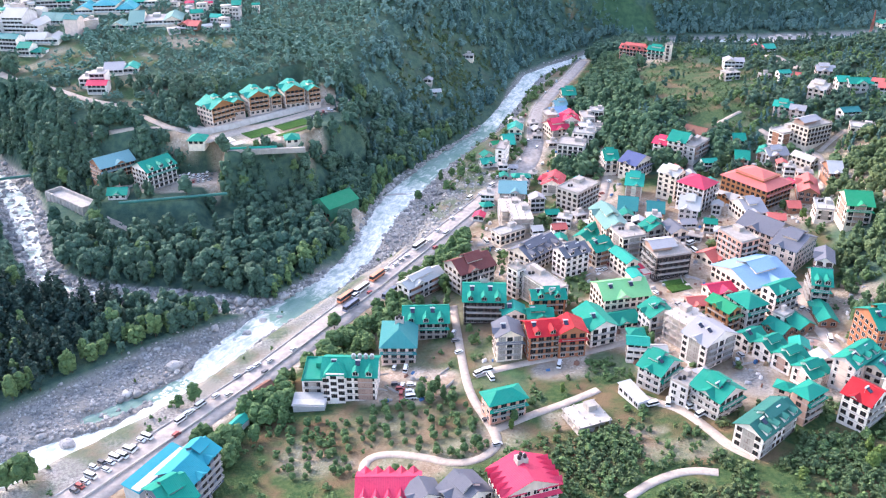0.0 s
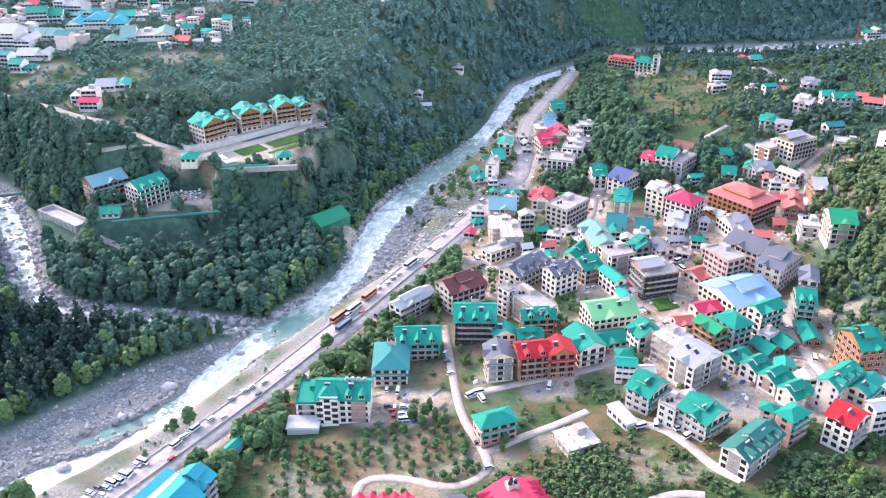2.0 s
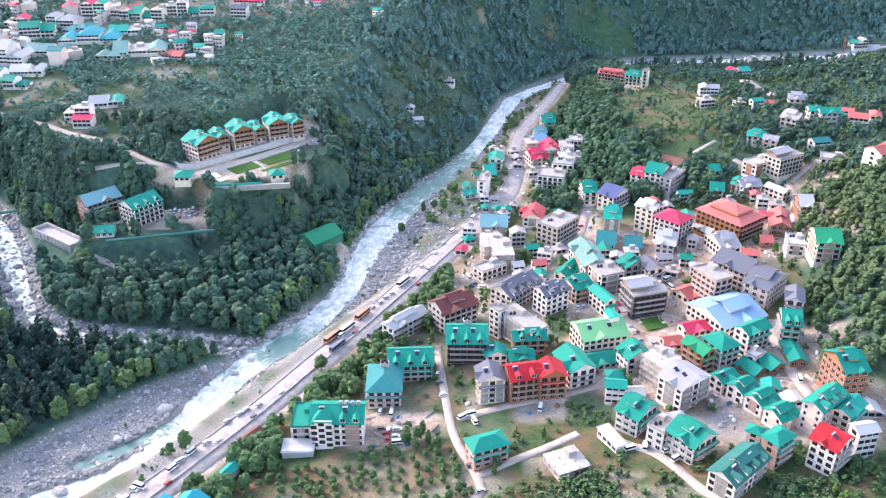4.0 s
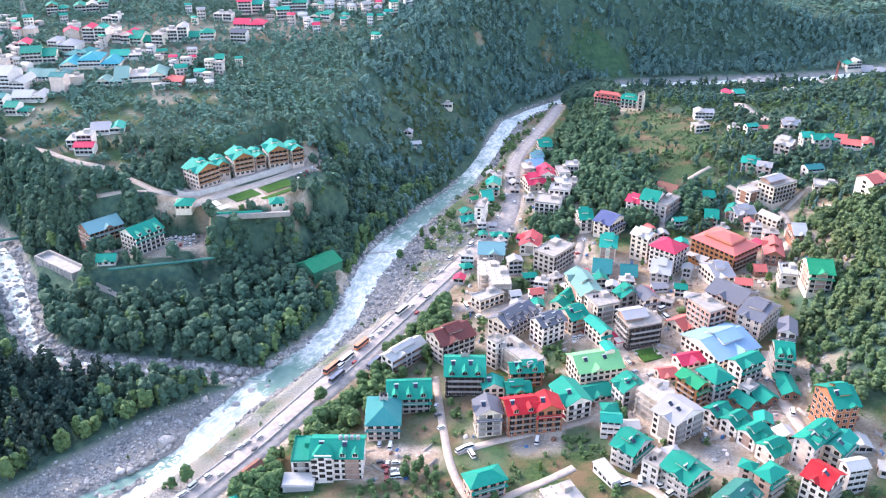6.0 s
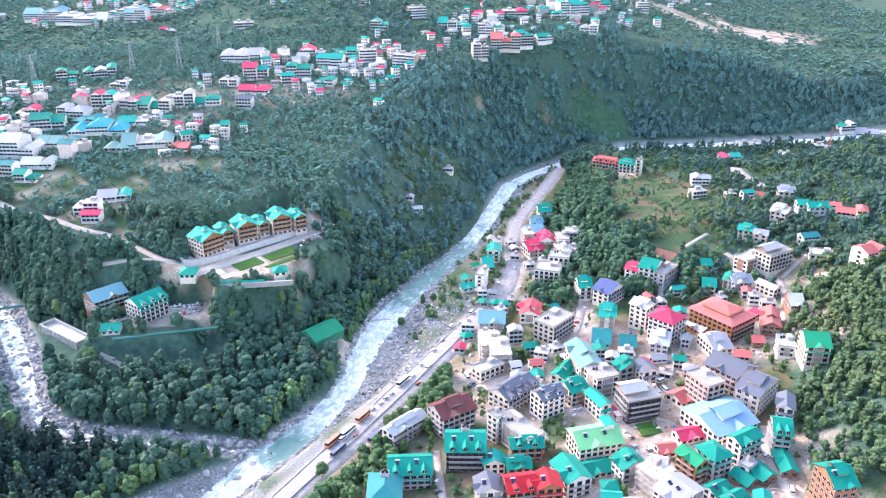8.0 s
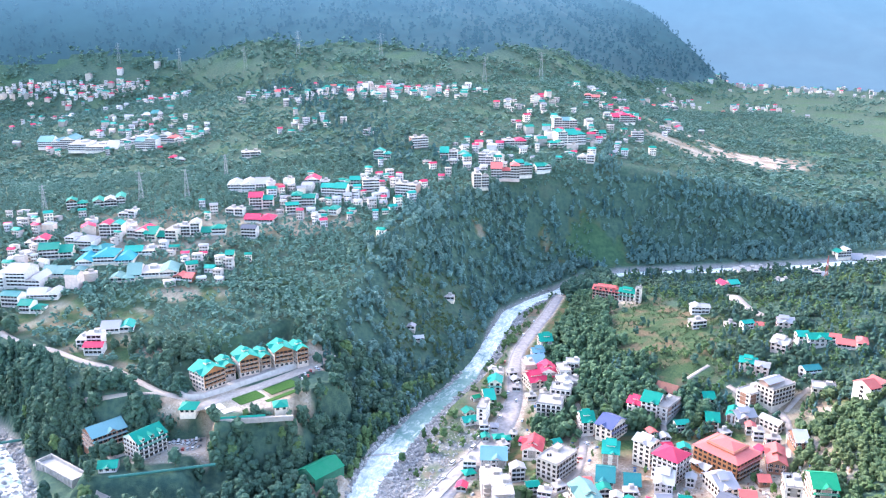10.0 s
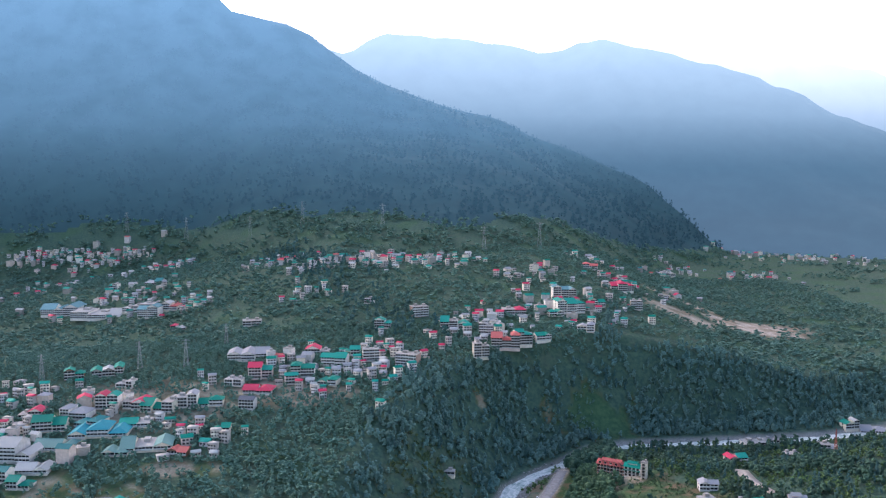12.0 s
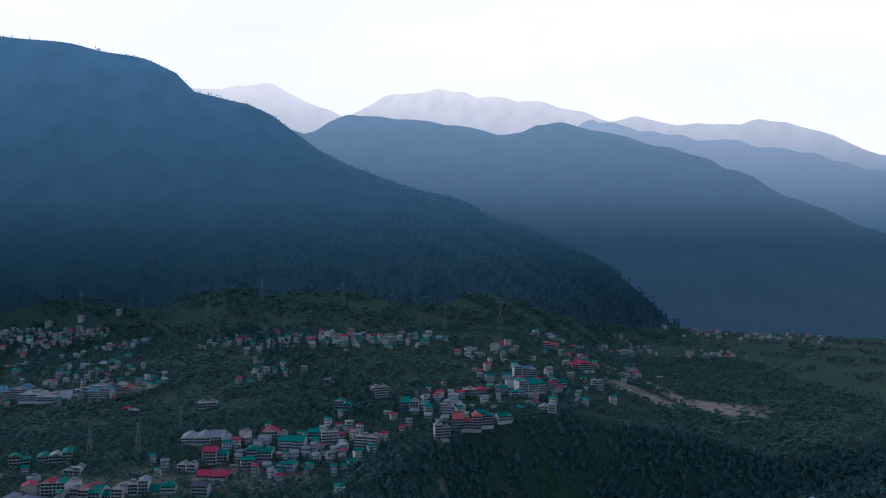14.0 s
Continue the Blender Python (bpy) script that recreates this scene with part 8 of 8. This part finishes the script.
tree("broadleaf_tree", "full leafy green tree standing among the houses", -113.7, 490.8, 6, T_NEAR[2], BROAD, 1.0)
tree("broadleaf_tree", "full leafy green tree standing among the houses", -155.1, 569.8, 6, T_NEAR[1], BROAD, 1.0)
tree("broadleaf_tree", "full leafy green tree standing among the houses", 172.4, 497.8, 6, T_NEAR[0], BROAD, 1.0)
tree("broadleaf_tree", "full leafy green tree standing among the houses", 176.1, 486.9, 6, T_NEAR[1], BROAD, 1.0)
tree("broadleaf_tree", "full leafy green tree standing among the houses", 145.6, 416.1, 5, T_NEAR[2], BROAD, 1.0)
tree("broadleaf_tree", "full leafy green tree standing among the houses", 140.6, 425.4, 5, T_NEAR[3], BROAD, 1.0)
tree("broadleaf_tree", "full leafy green tree standing among the houses", 131.0, 449.5, 5, T_NEAR[1], BROAD, 1.0)
tree("broadleaf_tree", "full leafy green tree standing among the houses", 121.6, 508.0, 5, T_NEAR[2], BROAD, 1.0)
tree("broadleaf_tree", "full leafy green tree standing among the houses", 123.4, 498.7, 5, T_NEAR[0], BROAD, 1.0)
tree("broadleaf_tree", "full leafy green tree standing among the houses", 175.8, 412.3, 6, T_NEAR[1], BROAD, 1.0)
tree("broadleaf_tree", "full leafy green tree standing among the houses", 186.8, 426.3, 6, T_NEAR[2], BROAD, 1.0)
tree("broadleaf_tree", "full leafy green tree standing among the houses", 192.2, 412.4, 6, T_NEAR[3], BRIGHT, 1.0)
tree("broadleaf_tree", "full leafy green tree standing among the houses", 190.8, 401.0, 6, T_NEAR[1], BROAD, 1.0)
tree("broadleaf_tree", "full leafy green tree standing among the houses", 6.0, 522.0, 7, T_NEAR[0], BROAD, 1.0)
tree("broadleaf_tree", "full leafy green tree standing among the houses", -1.5, 532.2, 8, T_NEAR[1], BROAD, 1.0)
tree("broadleaf_tree", "full leafy green tree standing among the houses", 11.4, 512.5, 8, T_NEAR[2], BROAD, 1.0)
tree("broadleaf_tree", "full leafy green tree standing among the houses", 2.2, 494.5, 7, T_NEAR[3], BROAD, 1.0)
tree("broadleaf_tree", "full leafy green tree standing among the houses", 67.7, 423.8, 4, T_NEAR[1], BROAD, 1.0)
tree("broadleaf_tree", "full leafy green tree standing among the houses", 135.8, 386.3, 4, T_NEAR[1], BROAD, 1.0)
tree("broadleaf_tree", "full leafy green tree standing among the houses", -82.1, 371.5, 3, T_NEAR[1], BROAD, 1.0)
tree("broadleaf_tree", "full leafy green tree standing among the houses", -138.2, 312.7, 2.5, T_NEAR[1], BRIGHT, 1.0)



# ---------------------------------------------------------------- resort terrace
def slab_at(name, x, y, long, deep, turn, z, high, material, label, category, kind=""):
    bm = bmesh.new()
    box(bm, -long / 2, long / 2, -deep / 2, deep / 2, 0, high, bevel=0.04)
    ob = finish(name, bm, material)
    ob.matrix_basis = pose(x, y, z, 0, 0, turn)
    return tagged(ob, label, category, kind=kind)


LAWN = plain("mown_lawn", (0.06, 0.14, 0.03), 0.95, 0, 0.1, 0.35, 1.2)
PAVING = wall_paint("paving", (0.50, 0.46, 0.42), 0.6)
TZ = 24.5 * U
slab_at("lawn", -117.0, 515.6, 18.8, 12.5, 43, TZ + 0.10, 0.25, LAWN, "rectangular mown lawn on the resort terrace", "lawn", "structure")
slab_at("lawn", -97.9, 531.8, 23.0, 11.5, 44, TZ + 0.16, 0.25, LAWN, "rectangular mown lawn on the resort terrace", "lawn", "structure")
slab_at("lawn", -95.0, 518.5, 26.0, 4.0, 45, TZ + 0.10, 0.25, LAWN, "narrow strip of lawn below the resort gardens", "lawn", "structure")
slab_at("terrace_paving", -135.5, 501.0, 11.0, 8.0, 40, TZ + 0.10, 0.2, WALLS["white"], "white paved court on the resort terrace", "paving", "structure")
slab_at("terrace_paving", -126.5, 497.0, 8.0, 6.0, 40, TZ + 0.10, 0.18, PAVING, "pale stone paving on the resort terrace", "paving", "structure")
slab_at("hotel_yard", -154.5, 491.0, 27.0, 19.0, 12, 9.5 * U - 0.1, 0.25, LANE, "pale paved car park beside the lower hotels", "paving", "structure")
slab_at("hotel_forecourt", -193.5, 482.0, 13.0, 9.0, 44, 9.5 * U - 0.1, 0.22, PAVING, "pale forecourt between the lower hotels", "paving", "structure")
PROMENADE = [(-104.0, 344.5, 3.0), (-90.5, 356.0, 3.0), (-78.0, 367.5, 3.0), (-66.0, 379.5, 3.0), (-56.0, 391.0, 3.2), (-48.5, 406.0, 3.4)]
v, f, uv = ribbon(resample(PROMENADE, 1.5), [(-1, 0), (0, 0), (1, 0), (1, 0.1)], lambda x, y, q, j: 0 * x + TZ + (0.3 if j < 3 else -0.6))
tagged(new("promenade", mesh_of("promenade", v, f, [LANE], uvs=uv)), "broad pale promenade before the resort", "paving", kind="structure")
TERRACE_WALL = [(-117.0, 363.0, 1), (-106.0, 351.0, 1), (-93.5, 361.0, 1), (-75.0, 378.5, 1), (-57.0, 395.5, 1), (-50.5, 413.0, 1)]
v, f, uv = ribbon(resample(TERRACE_WALL, 1.5), [(0, 0.1), (0, -0.9), (0, -1.3), (0, -1.3), (0, -8)], lambda x, y, q, j: 0 * x + TZ + (-0.8, 3.6, 3.6, 2.5, 2.3)[j])
tagged(new("retaining_wall", mesh_of("retaining_wall", v, f, [WALLS["concrete"]], uvs=uv)), "grey battered retaining wall below the resort blocks", "wall", kind="structure")
slab_at("garden_fence", -116.5, 486.8, 31.0, 0.25, 7, TZ - 0.3, 1.8, ROOFS["turqp"], "low turquoise sheet fence along the resort garden", "fence", "structure")
slab_at("lower_wall", -107.4, 486.8, 47.2, 2.0, 7, TZ + -3.00, 3.2, WALLS['stone'], "stone retaining wall below the lower terrace", "wall", "structure")


# ---------------------------------------------------------------- waterworks by the stream
tank = tagged(empty("settling_tank"), "long weathered concrete settling tank with ribbed walls", "water tank")
tank.matrix_basis = pose(-227, 477, 3.5, 0, 0, -37)
for s in (-1, 1):
    bm = bmesh.new()
    box(bm, -20, 20, s * 5 - 0.4, s * 5 + 0.4, -6, 5)
    part("side_wall", bm, CONCRETE, tank)
    for i in range(11):
        bm = bmesh.new()
        box(bm, -20 + 4 * i - 0.35, -20 + 4 * i + 0.35, s * 5.4 - 0.4, s * 5.4 + 0.4, -6, 4.6)
        part("buttress", bm, CONCRETE, tank)
for s in (-1, 1):
    bm = bmesh.new()
    box(bm, s * 20 - 0.4, s * 20 + 0.4, -5.4, 5.4, -6, 5.02)
    part("end_wall", bm, CONCRETE, tank)
bm = bmesh.new()
box(bm, -19.6, 19.6, -4.6, 4.6, 2.4, 2.7)
part("channel_floor", bm, PAVING, tank)


def pipe(name, label, a, b, r, material):
    a, b = Vector(a), Vector(b)
    bm = bmesh.new()
    bmesh.ops.create_cone(bm, cap_ends=True, segments=10, radius1=r, radius2=r, depth=(b - a).length)
    ob = finish(name, bm, material)
    ob.matrix_world = Matrix.Translation((a + b) / 2) @ (b - a).to_track_quat("Z", "Y").to_matrix().to_4x4()
    return tagged(ob, label, "pipe")


PIPEGREEN = plain("pipe_paint", (0.03, 0.16, 0.13), 0.5)
pipe("water_pipe", "long green water pipe carried through the wood", (-188.3, 451.9, 15.3), (-128.6, 465.7, 15.3), 0.9, PIPEGREEN)
pipe("pipe_bridge", "green pipe bridge over the side stream", (-294.7, 508.3, 5.8), (-262.2, 519.9, 5.8), 0.9, PIPEGREEN)


# concrete weir across the river and the wall beside the green shed
weir = tagged(empty("weir"), "low concrete weir with a training wall across the river", "weir")
weir.matrix_basis = pose(-29.5, 512, U * river_level(353) - 0.8)
bm = bmesh.new()
prism(bm, [(-9, -1.4), (9, 1.0), (9, 3.4), (-9, 1.2)], -3, 0.7)
part("weir_crest", bm, CONCRETE, weir)
bm = bmesh.new()
prism(bm, [(-25.8, -18.4), (-24.2, -19.6), (-8.2, 2.4), (-9.8, 3.6)], -4, 5.4)
part("training_wall", bm, CONCRETE, weir)
for k in range(6):
    bm = bmesh.new()
    prism(bm, [(-23.6 + 2.7 * k, -18.8 + 3.7 * k), (-23.0 + 2.7 * k, -19.3 + 3.7 * k), (-22.4 + 2.7 * k, -18.5 + 3.7 * k), (-23.0 + 2.7 * k, -18.0 + 3.7 * k)], -4, 3.9)
    part("buttress", bm, CONCRETE, weir)


# ---------------------------------------------------------------- masts and pylons
def lattice(name, label, x, y, height, base, material, arms):
    """A four-legged lattice tower with cross-braces and, for power lines, arms."""
    thing = tagged(empty(name), label, "pylon" if arms else "mast", "power pylons" if arms else "")
    thing.location = (x, y, float(ground(x, y)) - 0.3)
    h = height

    def at_(k, i):
        w = base / 2 * (1 - 0.86 * k)
        return Vector((w * (-1, 1, 1, -1)[i], w * (-1, -1, 1, 1)[i], h * k))

    def bar(bm, a, b, r):
        w = (b - a).normalized()
        u = w.orthogonal().normalized() * r
        v = w.cross(u)
        ring = [[bm.verts.new(p + q) for q in (u, v, -u, -v)] for p in (a, b)]
        for i in range(4):
            bm.faces.new((ring[0][i], ring[0][(i + 1) % 4], ring[1][(i + 1) % 4], ring[1][i]))
    for i in range(4):
        bm = bmesh.new()
        bar(bm, at_(0, i), at_(1, i), 0.16)
        part("leg", bm, material, thing)
    n = 7
    for k in range(n):
        bm = bmesh.new()
        for i in range(4):
            bar(bm, at_(k / n, i), at_((k + 1) / n, (i + 1) % 4), 0.09)
            bar(bm, at_((k + 1) / n, i), at_((k + 1) / n, (i + 1) % 4), 0.09)
        part("brace_panel", bm, material, thing)
    for k in arms:
        bm = bmesh.new()
        bar(bm, Vector((-base * 0.8, 0, h * k)), Vector((base * 0.8, 0, h * k)), 0.14)
        bar(bm, Vector((-base * 0.8, 0, h * k)), Vector((0, 0, h * (k + 0.06))), 0.1)
        bar(bm, Vector((base * 0.8, 0, h * k)), Vector((0, 0, h * (k + 0.06))), 0.1)
        part("cross_arm", bm, material, thing)


MASTPAINT = plain("mast_red_paint", (0.40, 0.12, 0.09), 0.6)
lattice("power_pylon", "grey steel lattice power pylon", -295, 873, 32, 5.1, STEEL, (0.72, 0.84, 0.95))
lattice("power_pylon", "grey steel lattice power pylon", -249, 879, 32, 5.1, STEEL, (0.72, 0.84, 0.95))
lattice("power_pylon", "grey steel lattice power pylon", -226, 961, 26, 4.2, STEEL, (0.72, 0.84, 0.95))
lattice("power_pylon", "grey steel lattice power pylon", -522, 1871, 50, 8.0, STEEL, (0.72, 0.84, 0.95))
lattice("power_pylon", "grey steel lattice power pylon", -355, 1734, 50, 8.0, STEEL, (0.72, 0.84, 0.95))
lattice("power_pylon", "grey steel lattice power pylon", -245, 1710, 50, 8.0, STEEL, (0.72, 0.84, 0.95))
lattice("power_pylon", "grey steel lattice power pylon", -80, 1622, 48, 7.7, STEEL, (0.72, 0.84, 0.95))
lattice("power_pylon", "grey steel lattice power pylon", 104, 1482, 45, 7.2, STEEL, (0.72, 0.84, 0.95))
lattice("power_pylon", "grey steel lattice power pylon", -674, 1939, 45, 7.2, STEEL, (0.72, 0.84, 0.95))
lattice("power_pylon", "grey steel lattice power pylon", 215, 1585, 45, 7.2, STEEL, (0.72, 0.84, 0.95))
lattice("power_pylon", "grey steel lattice power pylon", -381, 840, 28, 4.5, STEEL, (0.72, 0.84, 0.95))
lattice("radio_mast", "red and white steel lattice radio mast", 361, 722, 26, 2.6, MASTPAINT, ())



# ---------------------------------------------------------------- roof furniture
PANEL = plain("solar_glass", (0.02, 0.025, 0.05), 0.15, 0, 0.6)


def solar_heater(x, y, z, turn):
    """A tilted solar water heater: glass collector, frame and tank."""
    thing = tagged(empty("solar_heater"), "solar water heater with white tank on a roof", "solar heater", "roof solar heaters")
    thing.matrix_basis = pose(x, y, z, 0, 0, turn)
    bm = bmesh.new()
    v = box(bm, -0.9, 0.9, -1.0, 0.9, 0.2, 0.3)
    for p in v:
        p.co.z += (p.co.y + 1.0) * 0.55
    part("collector", bm, PANEL, thing)
    bm = bmesh.new()
    bmesh.ops.create_cone(bm, cap_ends=True, segments=10, radius1=0.32, radius2=0.32, depth=2.2, matrix=pose(0, 1.1, 1.5, 0, 90, 0))
    part("tank_body", bm, FRAME_WHITE, thing)
    for sx in (-0.8, 0.8):
        bm = bmesh.new()
        box(bm, sx - 0.05, sx + 0.05, 1.05, 1.15, -0.6, 1.3)
        part("leg", bm, STEEL, thing)


solar_heater(-43.5, 280.7, 21.6, -2)
solar_heater(-33.9, 280.3, 21.6, -2)
solar_heater(-13.4, 322.5, 20.2, 2)
solar_heater(-4.6, 322.8, 20.2, 2)
solar_heater(13.2, 333.1, 25.5, -2)
solar_heater(21.4, 332.9, 25.5, -2)
solar_heater(29.8, 326.6, 20.2, 3)
solar_heater(25.1, 299.0, 27.1, 6)
solar_heater(37.7, 297.8, 28.5, 10)
solar_heater(50.8, 298.1, 29.4, 7)
solar_heater(39.8, 321.8, 21.1, 4)
solar_heater(43.3, 333.4, 24.0, 4)
solar_heater(50.0, 333.8, 24.0, 4)
solar_heater(44.1, 381.3, 21.9, 44)
solar_heater(52.0, 388.8, 21.9, 44)
solar_heater(61.0, 370.7, 26.7, 31)
solar_heater(66.7, 374.0, 26.7, 31)
solar_heater(77.0, 380.6, 25.0, 26)
solar_heater(75.3, 331.5, 27.5, 13)
solar_heater(84.8, 333.8, 27.5, 13)
solar_heater(63.9, 307.3, 26.9, 19)
solar_heater(90.7, 312.2, 28.7, 19)
solar_heater(105.1, 283.5, 35.1, 33)
solar_heater(102.7, 287.1, 35.1, 33)
solar_heater(83.1, 268.9, 30.8, 44)
solar_heater(99.5, 249.5, 33.4, 35)
solar_heater(107.7, 226.9, 35.3, 40)
solar_heater(115.3, 233.3, 35.3, 40)
solar_heater(145.8, 236.5, 41.0, 38)
solar_heater(151.4, 259.3, 39.7, 37)
solar_heater(157.7, 264.1, 39.7, 37)
solar_heater(161.4, 257.8, 37.5, 41)
solar_heater(168.0, 279.4, 44.9, 8)
solar_heater(124.5, 291.3, 29.0, 30)



# ---------------------------------------------------------------- yards of the town
SHEET = plain("blue_tarpaulin", (0.05, 0.16, 0.34), 0.6)
TIMBER = plain("stacked_timber", (0.34, 0.22, 0.13), 0.8)


def yard_clutter(name, label, xs, ys, seed):
    """Crates, sacks, low walls, stacked timber and sheets lying about the yards, joined into one mesh."""
    rnd = np.random.default_rng(seed)
    zs = ground(xs, ys)
    V, F, M = [], [], []
    for x, y, z in zip(xs, ys, zs):
        long = rnd.random() < 0.25
        a, b, h = (rnd.uniform(1.5, 4.5), 0.15, rnd.uniform(0.5, 1.3)) if long else (rnd.uniform(0.3, 1.3), rnd.uniform(0.3, 1.0), rnd.uniform(0.3, 1.6))
        t = rnd.uniform(0, 3.14)
        c, s = math.cos(t), math.sin(t)
        k = len(V)
        for zz, q in ((-0.4, 1.0), (h, rnd.uniform(0.7, 1.0))):
            for u, v_ in ((-a, -b), (a, -b), (a, b), (-a, b)):
                V.append((x + q * (u * c - v_ * s), y + q * (u * s + v_ * c), z + zz))
        F += [tuple(k + i for i in q) for q in ((4, 5, 6, 7), (0, 1, 5, 4), (1, 2, 6, 5), (2, 3, 7, 6), (3, 0, 4, 7))]
        M += [0 if long else int(rnd.integers(6))] * 5
    me = mesh_of(name, V, F, [CONCRETE, STEEL, WALLS["rust"], SHEET, TIMBER, WALLS["white"]])
    me.polygons.foreach_set("material_index", np.array(M, np.int32))
    tagged(new(name, me), label, "clutter", kind="stuff")


x, y, r = sow(41, -30, 170, 180, 440, 2600, lambda x, y: (along(ROAD, x, y)[0] > 7) * smooth(0.4, 0.8, town_share(x, y)), -0.4)
yard_clutter("yard_clutter", "crates, low walls, timber and sheets lying about the yards", x, y, 6)
x, y, r = sow(42, 60, 130, 190, 260, 9000, lambda x, y: sum(smooth(1.1, 0.7, np.hypot((x - cx) / a, (y - cy) / b)) for cx, cy, a, b in RUBBLE), 0.0)
rocks("rubble_heap", "broken stone and rubble on the building plot", 9, x[:500], y[:500], r.uniform(0.2, 0.8, len(x))[:500], 1)
pit = tagged(empty("round_pit"), "round stone-edged pit in the paved yard", "pit")
pit.location = (151.6, 291.0, 23.6)
bm = bmesh.new()
for i in range(20):
    a, b = 2 * math.pi * i / 20, 2 * math.pi * (i + 1) / 20
    q = 5.1
    prism(bm, [(q * math.cos(a), q * math.sin(a)), ((q + 0.5) * math.cos(a), (q + 0.5) * math.sin(a)), ((q + 0.5) * math.cos(b), (q + 0.5) * math.sin(b)), (q * math.cos(b), q * math.sin(b))], -0.6, 0.75)
part("rim", bm, WALLS["stone"], pit)
bm = bmesh.new()
prism(bm, disc(0, 0, 5.1, 20), -0.5, 0.12)
part("pit_floor", bm, WALLS["brickp"], pit)
slab_at("garden_lawn", 111.8, 348.7, 10.5, 5.3, 15, 16.80, 1.35, LAWN, "worn rectangular garden lawn between the houses", "lawn", "structure")
slab_at("garden_lawn", 110.7, 354.0, 10.6, 4.3, 15, 16.56, 1.35, LAWN, "worn rectangular garden lawn between the houses", "lawn", "structure")
